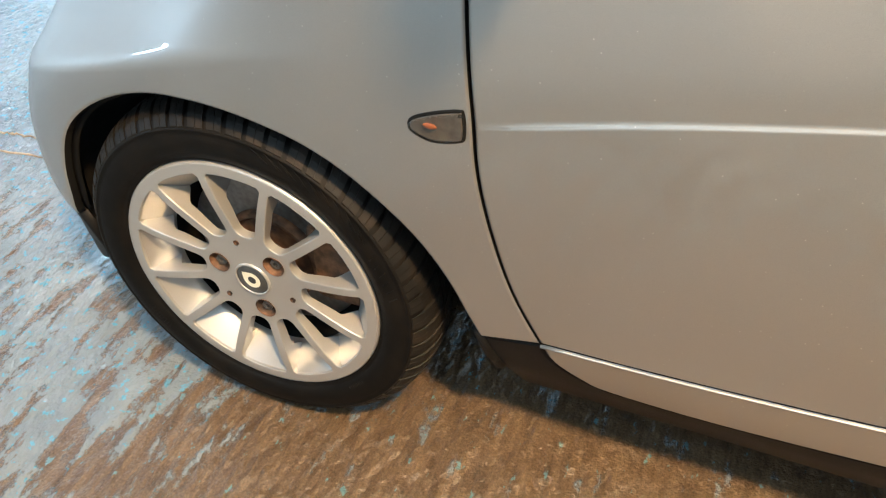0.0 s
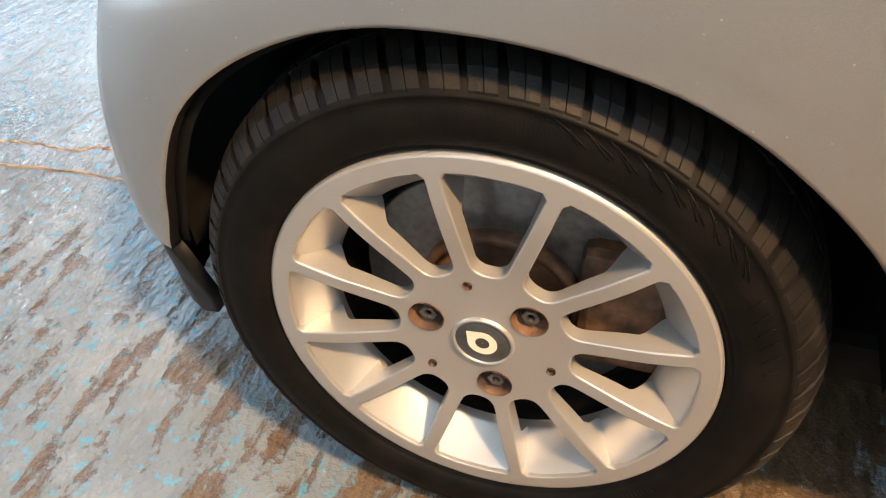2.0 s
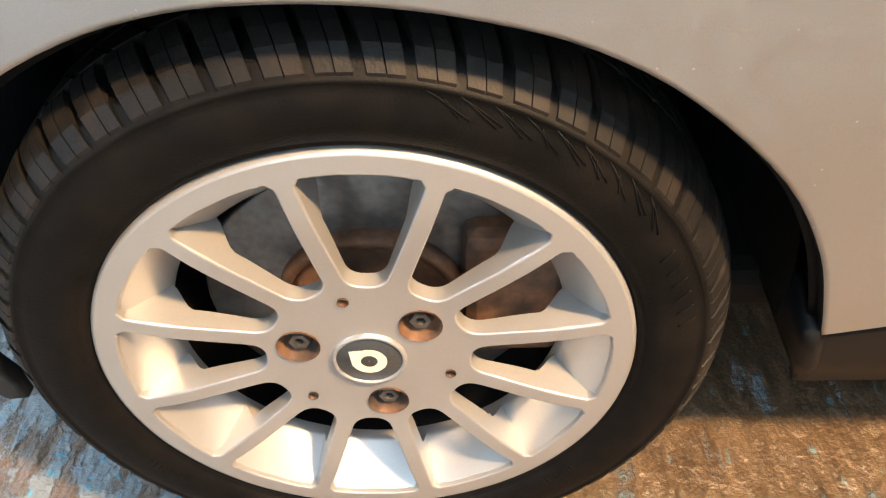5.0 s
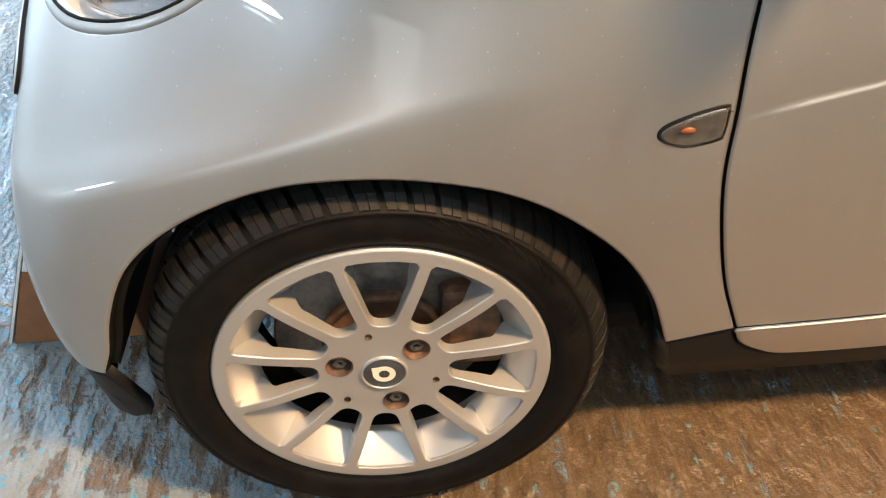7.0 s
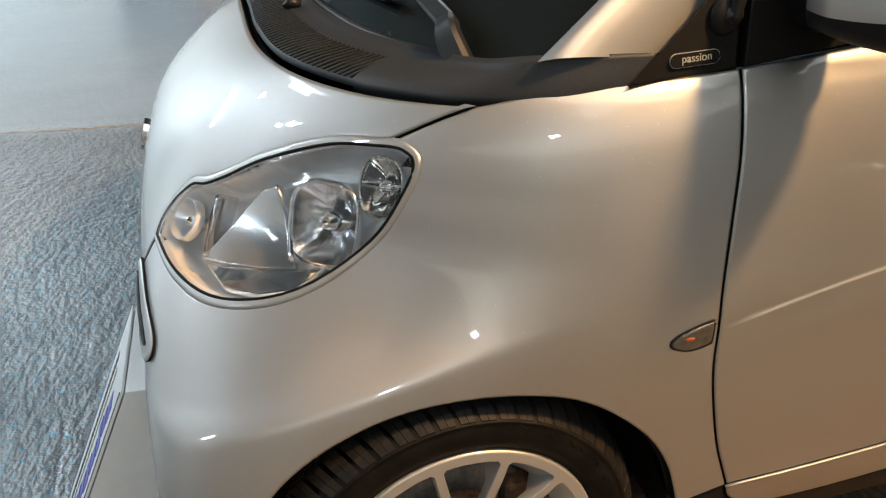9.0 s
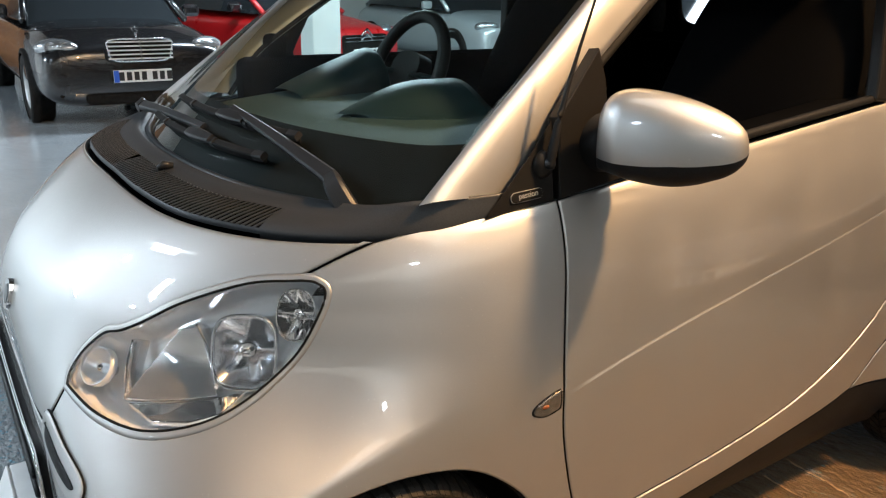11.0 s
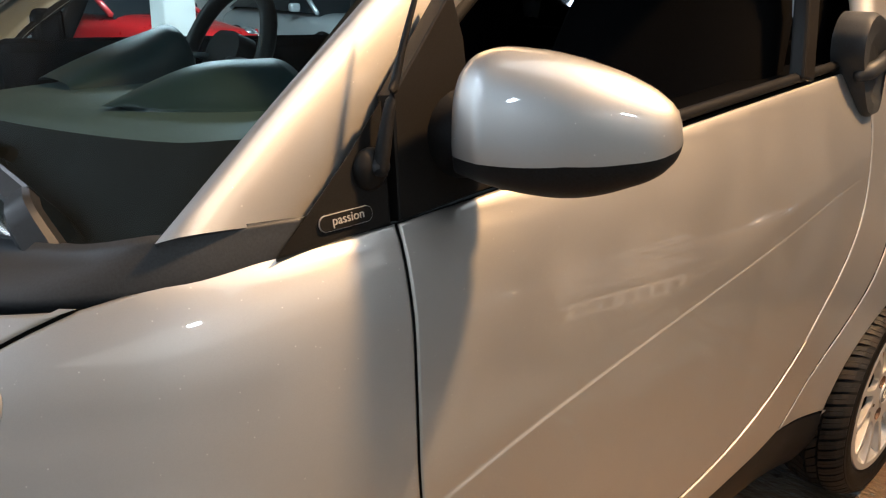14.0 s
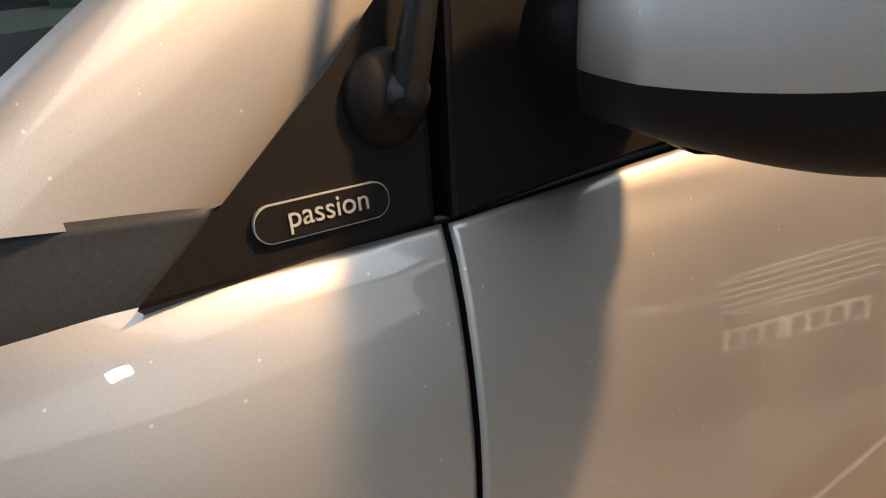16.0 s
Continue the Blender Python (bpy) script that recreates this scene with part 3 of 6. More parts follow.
HL_LOW = [(-0.377, 0.373, 0.686), (-0.325, 0.290, 0.668), (-0.261, 0.212, 0.664), (-0.18, 0.150, 0.690), (-0.105, 0.108, 0.755), (-0.062, 0.092, 0.825), (-0.048, 0.092, 0.866), (-0.058, 0.112, 0.882), (-0.074, 0.132, 0.884)]
HL_TOP = [(-0.074, 0.132, 0.884), (-0.140, 0.190, 0.874), (-0.215, 0.262, 0.838), (-0.262, 0.308, 0.803), (-0.291, 0.334, 0.785), (-0.325, 0.352, 0.775), (-0.358, 0.372, 0.744), (-0.376, 0.380, 0.710), (-0.377, 0.373, 0.686)]
hl_low, hl_top = catmull(sz(HL_LOW), 5), catmull(sz(HL_TOP), 5)
SEAM = catmull(sz([(-0.074, 0.132, 0.884), (-0.02, 0.112, 0.912), (0.033, 0.095, 0.935)]), 4)
WING_TOP = catmull(sz([(0.033, 0.095, 0.935), (0.12, 0.955), (0.203, 0.966), (0.346, 0.976)]), 5)
DOOR_FRONT = catmull(sz([(0.346, 0.976), (0.343, 0.90), (0.341, 0.82), (0.342, 0.747), (0.344, 0.694), (0.348, 0.642), (0.353, 0.57), (0.368, 0.494), (0.393, 0.407), (0.431, 0.316)]), 4)
ARCH = catmull(sz([(0.348, 0.291), (0.333, 0.336), (0.309, 0.397), (0.267, 0.462), (0.20, 0.523), (0.141, 0.557), (0.085, 0.574), (0.031, 0.583), (-0.023, 0.585), (-0.078, 0.580), (-0.136, 0.563), (-0.200, 0.529), (-0.254, 0.480), (-0.291, 0.409), (-0.313, 0.343), (-0.338, 0.288)]), 4)
NOSE_SIDE = [(-0.377, 0.373, 0.686), (-0.398, 0.378, 0.65), (-0.415, 0.40, 0.615)]
s_nose = at_xy(-0.415, 0.40)
wing_line = hl_low + SEAM[1:] + WING_TOP[1:] + DOOR_FRONT[1:] + ARCH[:] + [(s_nose, 0.286), (s_nose, 0.615)] + catmull(sz(NOSE_SIDE), 4)[::-1][1:-1]
wing_lines = [[(at_x(x, wing_crease(x)), wing_crease(x) + d) for x in np.arange(-0.30, 0.27, 0.012)] for d in (-0.012, -0.004, 0.003, 0.012)]
wing = own(panel("front_wing", wing_line, SILVER, None, "silver wing with flared wheel arch", grid=0.013, gap=0.0015, lines=wing_lines, norm=flank_normal))

cowl_front = sz([(0.033, 0.095, 0.935), (-0.045, 0.24, 0.930), (-0.115, 0.40, 0.930), (-0.170, 0.59, 0.932), (-0.190, 0.78, 0.933)])
cf = catmull(cowl_front, 6)
half = hl_top[::-1] + SEAM[1:] + cf[1:]
nose_low = [(s_nose, 0.615), (s_nose * 0.5, 0.600), (0, 0.596)]
near_half = catmull(nose_low[::-1], 4)[:-1] + catmull(sz(NOSE_SIDE), 4)[::-1][:-1] + half
bonnet_line = near_half + [(-s, z) for s, z in near_half[::-1][1:-1]]
own(panel("bonnet", bonnet_line, SILVER, None, "smooth sloping silver bonnet", grid=0.018))
own(panel("front_bumper", [(-s_nose, 0.292), (s_nose, 0.292), (s_nose, 0.610), (s_nose * 0.5, 0.596), (0, 0.592), (-s_nose * 0.5, 0.596), (-s_nose, 0.610)], SILVER, None, "", grid=0.02))
lip_near = [(at_x(x, 0.287), z) for x, z in ((-0.338, 0.285), (-0.323, 0.255), (-0.311, 0.225), (-0.315, 0.203), (-0.343, 0.190))]


def lip_surf(s, z):
    p = skin(s, 0.287)
    return p + Vector((0.14 * (0.287 - z), 0.003, z - 0.287))


own(panel("front_spoiler", [(-s, z) for s, z in lip_near] + lip_near[::-1], BLACK_PLASTIC, None, "black plastic lower lip", grid=0.02, surf=lip_surf, norm=lambda s, z: skin_normal(s, 0.287)))
# grille opening of the nose
g_out = catmull([(-0.325, 0.530), (-0.308, 0.36), (-0.16, 0.315), (0, 0.305), (0.16, 0.315), (0.308, 0.36), (0.325, 0.530), (0.17, 0.516), (0, 0.510), (-0.17, 0.516)], 5, True)
grille = own(panel("front_grille", g_out, BLACK_PLASTIC, None, "black slatted intake standing proud of the nose", grid=0.02, lift=0.016, depth=0.02, edge=0.005))
v, f = sweep([skin(*q) + skin_normal(*q) * 0.014 for q in g_out + g_out[:1]], 0.0035, 8, cap=False)
own(mesh_part("grille_trim", v, f, CHROME, None, "thin bright trim"))
for zz in (0.36, 0.40, 0.44, 0.48):
    v, f = sweep([skin(q, zz) + skin_normal(q, zz) * 0.018 for q in np.linspace(-0.285, 0.285, 24)], 0.006, 8)
    own(mesh_part("grille_slat", v, f, BLACK_PLASTIC))
# corner air scoop
vent = catmull(sz([(-0.412, 0.385, 0.645), (-0.395, 0.30, 0.622), (-0.372, 0.238, 0.60), (-0.368, 0.232, 0.575), (-0.385, 0.262, 0.560), (-0.410, 0.35, 0.575), (-0.418, 0.39, 0.60)]), 4, True)
own(panel("air_scoop", vent, SILVER, None, "", grid=0.01, lift=0.006, gap=0.0))
own(panel("scoop_opening", inset(resample(vent, 0.008), 0.018), BLACK_PLASTIC, None, "", grid=0.01, lift=0.0075, gap=0.0, edge=0.002))

# far wing, mirrored
far = [(-s, z) for s, z in wing_line][::-1]
own(panel("front_wing", far, SILVER, None, "silver wing with flared wheel arch", grid=0.03))

DOOR_LOW = catmull(sz([(0.431, 0.316), (0.607, 0.325), (0.85, 0.349), (1.067, 0.388), (1.229, 0.448), (1.375, 0.540), (1.446, 0.611), (1.507, 0.693), (1.558, 0.790), (1.580, 0.880), (1.578, 0.98), (1.56, 1.098)]), 5)
BELT = sz([(1.56, 1.096), (1.3, 1.071), (1.0, 1.041), (0.7, 1.011), (0.346, 0.976)])
door_line = DOOR_FRONT + DOOR_LOW[1:] + catmull(BELT, 5)[1:-1]
door_lines = [[(R90 + x - XS, crease_z(x) + q * ledge(x)) for x in np.arange(0.352, 1.60, 0.012)] for q in (-0.15, 0.0, 0.045, 0.09, 0.35, 0.75, 1.15)]
door = own(panel("door", door_line, SILVER, None, "silver door skin with a rising crease", grid=0.013, gap=0.0022, lines=door_lines, norm=flank_normal))
SILL_LOW = catmull(sz([(0.431, 0.312), (0.446, 0.277), (0.482, 0.247), (0.524, 0.231), (0.654, 0.232), (0.85, 0.256), (1.05, 0.287), (1.25, 0.321), (1.356, 0.350)]), 4)
TRI_SEAM = catmull(sz([(1.356, 0.350), (1.427, 0.42), (1.55, 0.545), (1.645, 0.673), (1.722, 0.80), (1.788, 0.925), (1.828, 1.06), (1.85, 1.10)]), 5)
own(panel("side_frame", SILL_LOW + TRI_SEAM[1:] + DOOR_LOW[::-1], SILVER, None, "silver sill and rear frame strip", grid=0.016, gap=0.002, edge=0.0055))
sill_top = [p for p in DOOR_LOW if p[1] < 0.56]
v, f = sweep([skin(q[0], q[1] - 0.0042) - skin_normal(q[0], q[1]) * 0.0006 for q in sill_top], 0.0024, 8)
own(mesh_part("sill_edge", v, f, SILVER, None, "rounded upper edge of the sill"))
rear_arch = [(1.867 + 0.315 * math.cos(a), 0.290 + 0.315 * math.sin(a)) for a in np.linspace(math.radians(173), math.radians(7), 24)]
quarter = TRI_SEAM[::-1] + sz([(1.56, 0.332)]) + sz(rear_arch) + sz([(2.24, 0.33), (2.29, 0.55), (2.30, 0.80), (2.26, 1.0), (2.2, 1.10)])
own(panel("rear_quarter", quarter, SILVER, None, "silver rear quarter panel", grid=0.02))
vent_line = catmull(sz([(1.752, 0.835), (1.797, 0.935), (1.836, 1.03), (1.905, 1.03), (1.915, 0.93), (1.865, 0.81), (1.775, 0.765)]), 4, True)
own(panel("side_vent", vent_line, SEAL, None, "black slatted side air intake", grid=0.02, lift=0.003, gap=0.0))
for zz in (0.835, 0.875, 0.915, 0.955, 0.995):
    run = [skin(R90 + x - XS, zz + 0.25 * (x - 1.86)) + Vector((0, -0.007, 0)) for x in np.linspace(1.775 + 0.38 * (zz - 0.80), 1.890, 6)]
    v, f = sweep(run, 0.006, 8, flat=1.4)
    own(mesh_part("vent_slat", v, f, BLACK_PLASTIC))
skirt = sz([(0.348, 0.289), (0.428, 0.310)]) + SILL_LOW + sz([(1.56, 0.330), (1.585, 0.25), (1.57, 0.17), (1.2, 0.145), (0.7, 0.138), (0.392, 0.132), (0.372, 0.20)])
own(panel("side_skirt", skirt, BLACK_PLASTIC, None, "black plastic skirt below the sill", grid=0.02, lift=-0.003))
rows = []
for z, x, d in ((0.30, 0.343, 0.004), (0.27, 0.350, 0.008), (0.24, 0.358, 0.014), (0.215, 0.366, 0.022)):
    rows.append([(x - 0.008, 0.012 + d, z), (x, 0.006 + d, z), (x + 0.010, 0.010 + d, z), (x + 0.012, 0.15, z), (x - 0.006, 0.15, z)])
v, f = loft(rows, closed=True, cap=True)
own(mesh_part("mud_flap", v, f, BLACK_PLASTIC, None, "black plastic flap behind the wheel"))
# dark body behind the gaps: floor pan, inner shell, arch liners
own(part("floor_pan", box(1.0, MID, 0.20, 2.3, 1.28, 0.06, 0.02), DARK))


def backing(name, line, material, lift, grid=0.03):
    ob = own(panel(name, line, material, None, "", gap=0.012, grid=grid, lift=lift, depth=0.004))
    return ob


backing("inner_door", inset(resample(DOOR_FRONT + DOOR_LOW[1:] + BELT[1:-1], 0.02), -0.02), SEAL, -0.018)
backing("inner_wing", inset(resample(wing_line, 0.02), -0.016), SEAL, -0.017)
backing("inner_bonnet", inset(resample(bonnet_line, 0.02), -0.014), SEAL, -0.020)
backing("inner_frame", inset(resample(SILL_LOW + TRI_SEAM[1:] + DOOR_LOW[::-1], 0.02), -0.012), SEAL, -0.017)
for cx in (0.0, 1.867):
    for y0, y1 in ((0.055, 0.36), (2 * MID - 0.36, 2 * MID - 0.055)):
        prof = [(0.335 * math.cos(a) + cx, 0.285 + 0.335 * math.sin(a)) for a in np.linspace(-0.05, math.pi + 0.05, 40)]
        inner = y1 if y0 < MID else y0
        v, f = loft([[(x, y0, z) for x, z in prof], [(x, y1, z) for x, z in prof]])
        own(mesh_part("arch_liner", v, f, LINER))
        ring0 = [(x, inner, z) for x, z in prof]
        own(mesh_part("arch_wall", ring0, [tuple(range(len(ring0)))], LINER, smooth=False))

# side marker lamp
mk = catmull(sz([(0.283, 0.613), (0.276, 0.622), (0.282, 0.633), (0.306, 0.644), (0.334, 0.652), (0.3405, 0.648), (0.3415, 0.622), (0.335, 0.612), (0.305, 0.606)]), 4, True)
marker = own(panel("side_marker", mk, BLACK_PLASTIC, None, "smoked oval side repeater", grid=0.006, lift=0.0015, gap=0.0, edge=0.0025))
own(panel("marker_reflector", inset(mk, 0.0035), MARKER_GREY, None, "grey reflector of the repeater", grid=0.006, lift=0.003, gap=0.0, edge=0.002))
own(panel("marker_lens", inset(mk, 0.0025), SMOKED, None, "", grid=0.006, lift=0.0065, gap=0.0, edge=0.003)).visible_shadow = False
p = skin(at_x(0.303, 0.628), 0.628)
bm = bmesh.new()
bmesh.ops.create_uvsphere(bm, u_segments=12, v_segments=8, radius=0.008, matrix=Matrix.Translation(p + Vector((0, -0.0042, 0))) @ Matrix.Diagonal((1.0, 0.25, 0.45, 1)))
own(part("marker_bulb", bm, AMBER, None, "amber bulb", smooth=True))

# headlamp: lip, bowl, reflectors, clear cover
hl = hl_low[:-1] + hl_top[:-1]
lip = own(panel("headlamp_lip", hl, SILVER, None, "silver headlamp surround", grid=0.02, lift=0.0018, gap=-0.004, edge=0.005, depth=0.02, holes=[inset(resample(hl, 0.008), 0.004)]))
seal_line = inset(resample(hl, 0.008), 0.0055)
v, f = sweep([skin(*q) + skin_normal(*q) * 0.001 for q in seal_line + seal_line[:1]], 0.0022, 8, cap=False)
own(mesh_part("headlamp_seal", v, f, SEAL, None, "thin black gap round the lamp"))
inner = inset(resample(hl, 0.01), 0.007)
own(panel("headlamp_cover", inner, CLEAR, None, "clear plastic cover", grid=0.012, lift=0.006, gap=0.0, edge=0.006, depth=0.012)).visible_shadow = False


rim_pts = np.array(resample(inner, 0.004))


def bowl_surf(s, z):
    """The lamp's floor: a smooth trough sunk below the cover."""
    d = np.hypot(rim_pts[:, 0] - s, rim_pts[:, 1] - z) + 1e-5
    d = float(np.mean(d ** -3.0)) ** (-1 / 3.0)
    return skin(s, z) - skin_normal(s, z) * (0.004 + 0.050 * (1 - math.exp(-(d / 0.030) ** 1.5)))


def bowl_norm(s, z, e=0.004):
    return (bowl_surf(s + e, z) - bowl_surf(s - e, z)).cross(bowl_surf(s, z + e) - bowl_surf(s, z - e)).normalized()


own(panel("headlamp_bowl", inner, SATIN, None, "satin silver reflector bowl", grid=0.008, gap=0.0, edge=0.002, depth=0.004, surf=bowl_surf, norm=bowl_norm))


def reflector(s, z, r, deep, squash=1.0, material=CHROME, name="reflector", facets=0, square=2.0, sink=0.010):
    """A deep reflector below the cover: square 2 is round, 4 boxy; facets breaks its bowl up."""
    c, n = skin(s, z), skin_normal(s, z)
    prof = [(r * t, deep * t * t) for t in np.linspace(0.12, 1, 14)] + [(r * 1.05, deep), (r * 1.05, deep - 0.014)]
    v, f = revolve(prof, 48)
    out = []
    for x, y, zz in v:
        a, q = math.atan2(zz, x), math.hypot(x, zz)
        k = (abs(math.cos(a)) ** square + abs(math.sin(a)) ** square) ** (-1 / square)
        ripple = 1 + (0.018 * math.cos(facets * a) if facets else 0)
        out.append((x * k, y * ripple, zz * k))
    q = n.to_track_quat("Y", "Z").to_matrix().to_4x4()
    m = Matrix.Translation(c - n * (deep + sink)) @ q @ Matrix.Diagonal((1, 1, squash, 1))
    return own(mesh_part(name, [m @ Vector(p) for p in out], f, material))


sA, zA = at_xy(-0.160, 0.168), 0.768
reflector(sA, zA, 0.049, 0.036, 1.15, LAMP_CHROME, "main_reflector", 18, 3.2)
sB, zB = 0.738, 0.826
reflector(sB, zB, 0.029, 0.028, 1.35, CHROME, "outer_reflector", 9, 2.4)
sC, zC = at_xy(-0.345, 0.345), 0.725
reflector(sC, zC, 0.030, 0.026, 1.0, SATIN, "indicator_reflector", 0)
for s_, z_, r_ in ((sA, zA, 0.012), (sB, zB, 0.008), (sC, zC, 0.009)):
    c, n = skin(s_, z_), skin_normal(s_, z_)
    v, f = sweep([c - n * 0.05, c - n * 0.03, c - n * 0.018, c - n * 0.014], [r_, r_, r_ * 0.8, r_ * 0.2], 14)
    own(mesh_part("lamp_bulb", v, f, CHROME))
# broad satin blade between the indicator and the main lamp, with a bright tray below it
def blade_surf(s, z):
    t = min(max((s - 0.49) / 0.135, 0), 1)
    return skin(s, z) - skin_normal(s, z) * (0.012 + 0.024 * t + 0.006 * math.sin(math.pi * min(max((z - 0.70) / 0.10, 0), 1)))


def tray_surf(s, z):
    t = min(max((0.716 - z) / 0.035, 0), 1)
    return skin(s, z) - skin_normal(s, z) * (0.030 - 0.020 * t)


def normal_of(surf):
    def value(s, z, e=0.004):
        return (surf(s + e, z) - surf(s - e, z)).cross(surf(s, z + e) - surf(s, z - e)).normalized()

    return value


own(panel("lamp_blade", catmull([(0.492, 0.698), (0.503, 0.728), (0.524, 0.762), (0.549, 0.795)], 4) + [(0.577, 0.803), (0.600, 0.758), (0.624, 0.716)], LAMP_SATIN, None, "satin silver blade", grid=0.008, gap=0.0, edge=0.002, depth=0.02, surf=blade_surf, norm=normal_of(blade_surf)))
own(panel("lamp_tray", [(0.496, 0.696), (0.628, 0.714), (0.668, 0.722), (0.640, 0.694), (0.600, 0.683), (0.550, 0.680)], CHROME, None, "bright tray", grid=0.008, gap=0.0, edge=0.002, depth=0.012, surf=tray_surf, norm=normal_of(tray_surf)))
# thin curved wall beside the indicator, bright bezel of the main lamp
for pts_ in (((-0.323, 0.262, 0.700), (-0.312, 0.292, 0.735), (-0.296, 0.306, 0.770)), ((-0.212, 0.232, 0.806), (-0.208, 0.204, 0.768), (-0.204, 0.176, 0.722))):
    rows = []
    for p in catmull(pts_, 6):
        s_ = at_xy(p[0], p[1])
        c, n = skin(s_, p[2]), skin_normal(s_, p[2])
        rows.append([c - n * 0.008, c - n * 0.009 + Vector((0.005, 0, 0.001)), c - n * 0.046 + Vector((0.003, 0, 0)), c - n * 0.046 - Vector((0.002, 0, 0))])
    v, f = loft(rows, closed=True, cap=True)
    own(mesh_part("lamp_divider", v, f, CHROME))

# ---------------------------------------------------------------- cowl, windscreen, pillars
G = [(0.247, 0.0535, 1.000), (0.236, 0.0545, 0.998), (0.150, 0.077, 0.992), (0.108, 0.095, 0.984), (0.072, 0.165, 0.966), (0.022, 0.30, 0.956), (-0.030, 0.45, 0.954), (-0.060, 0.62, 0.956), (-0.070, 0.78, 0.957)]
F = []
for x, y, z in ((0.207, 0.046, 0.957), (0.197, 0.048, 0.9555), (0.120, 0.068, 0.943), (0.040, 0.093, 0.937), (-0.010, 0.165, 0.934), (-0.062, 0.28, 0.932), (-0.130, 0.43, 0.932), (-0.175, 0.60, 0.934), (-0.192, 0.78, 0.935)):
    q = skin(at_xy(x, y) if x < 0.06 else at_x(x, z), z + 0.002)
    F.append((q.x + 0.002, q.y + (0.002 if y < 0.7 else 0), q.z))


def both(curve):
    return list(curve) + [(x, 2 * MID - y, z) for x, y, z in curve[::-1][1:]]


Gc, Fc = catmull(both(G), 6), catmull(both(F), 6)
rows = []
for i, (g, f_) in enumerate(zip(Gc, Fc)):
    g, f_ = Vector(g), Vector(f_)
    d = g - f_
    rise = Vector((0, 0, min(1.0, 0.15 + min(i, len(Gc) - 1 - i) / 20)))
    rows.append([f_ - rise * 0.03 + Vector((0.02, 0.03 * (1 if f_.y < MID else -1) * min(1, abs(f_.y - MID) / 0.6), 0)), f_ - rise * 0.002 + d * 0.0, f_ + rise * 0.004 + d * 0.03, f_ + d * 0.18 + rise * 0.010, f_ + d * 0.5 + rise * 0.012, f_ + d * 0.72 + rise * 0.012, f_ + d * 0.78 + rise * 0.018, f_ + d * 0.84 + rise * 0.012, f_ + d * 1.0 - rise * 0.004, g - rise * 0.03])
v, f = loft(rows)
n_row = len(rows[0])
SLOT0, SLOT1 = 30, len(rows) - 1 - 30
f = [q for q in f if not (SLOT0 <= q[0] // n_row < SLOT1 and q[0] % n_row in (2, 3))]
cowl = own(mesh_part("windscreen_cowl", v, f, COWL, None, "black plastic scuttle with air slots"))


def on_cowl(i, k, drop=0.0):
    """A point of the scuttle between its columns i (any fraction) and rows k from 2 to 4."""
    a, w = int(min(i, len(rows) - 2)), i - int(min(i, len(rows) - 2))
    c = [rows[a][j].lerp(rows[a + 1][j], w) for j in (2, 3, 4)]
    p = c[0].lerp(c[1], k - 2) if k < 3 else c[1].lerp(c[2], k - 3)
    return p - Vector((0, 0, drop))


# slats of the scuttle grille over a dark trough
slat_count = 84
for q in range(slat_count + 1):
    i = SLOT0 + (SLOT1 - SLOT0) * q / slat_count
    lean_ = -0.9 if i < len(rows) / 2 else 0.9
    lo_w, hi_w = 0.08, 0.08
    row_pts = []
    for k in (2.0, 2.5, 3.0, 3.5, 4.0):
        j = min(max(i + lean_ * (k - 3.0) * 0.5, SLOT0), SLOT1)
        row_pts.append([on_cowl(j - lo_w, k, 0.0014), on_cowl(j - lo_w, k, -0.0004), on_cowl(j + hi_w, k, -0.0004), on_cowl(j + hi_w, k, 0.0014)])
    sv, sf = loft(row_pts)
    own(mesh_part("grille_slat", sv, sf, COWL, cowl, "", smooth=False)).parent = cowl
# trough coloured as the shade below the slats
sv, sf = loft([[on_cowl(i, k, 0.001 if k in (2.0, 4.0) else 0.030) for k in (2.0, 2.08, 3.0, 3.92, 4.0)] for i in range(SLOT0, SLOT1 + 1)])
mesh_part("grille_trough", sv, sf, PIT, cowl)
# raised rim along the screen's foot and the washer jet
sv, sf = sweep([Vector(rows[i][8]).lerp(rows[i][7], 0.35) + Vector((0, 0, 0.003)) for i in range(20, len(rows) - 20)], 0.0065, 8, flat=0.8)
mesh_part("cowl_rim", sv, sf, COWL, cowl, "raised plastic rim below the glass")
jet = on_cowl(43, 4.0, -0.004)
mesh_part("washer_jet", *sweep([jet + Vector((-0.012, 0, 0.0)), jet + Vector((0.0, 0, 0.006)), jet + Vector((0.018, 0, 0.004))], [0.004, 0.009, 0.006], 10), WIPER, cowl, "small black washer jet")

base_pts = [Vector(p) for p in Gc[16:-16]]
rows = []
for k in range(13):
    t = k / 12
    row = []
    for i, p in enumerate(base_pts):
        u = i / (len(base_pts) - 1)
        top = Vector((0.74 - 0.10 * math.sin(math.pi * u), 0.215 + (2 * MID - 0.43) * u, 1.465 + 0.045 * math.sin(math.pi * u)))
        q = p.lerp(top, t)
        bulge = 0.035 * math.sin(math.pi * t) * (0.4 + 0.6 * math.sin(math.pi * u))
        row.append(q + Vector((-0.6, 0, 0.8)) * bulge)
    rows.append(row)
v, f = loft(rows)
screen = own(mesh_part("windscreen", v, [q[::-1] for q in f], PANE, None, "curved windscreen"))
screen.visible_shadow = False
# black printed border along the screen's foot and sides
inward = Vector((0.005, 0, -0.006))
v, f = loft([[p + inward for p in rows[k]] for k in (0, 1, 2)])
own(mesh_part("screen_border", v, f, SEAL))
for cols in ((0, 1), (-1, -2)):
    v, f = loft([[r[c] + inward for c in cols] for r in rows])
    own(mesh_part("screen_border", v, f, SEAL))

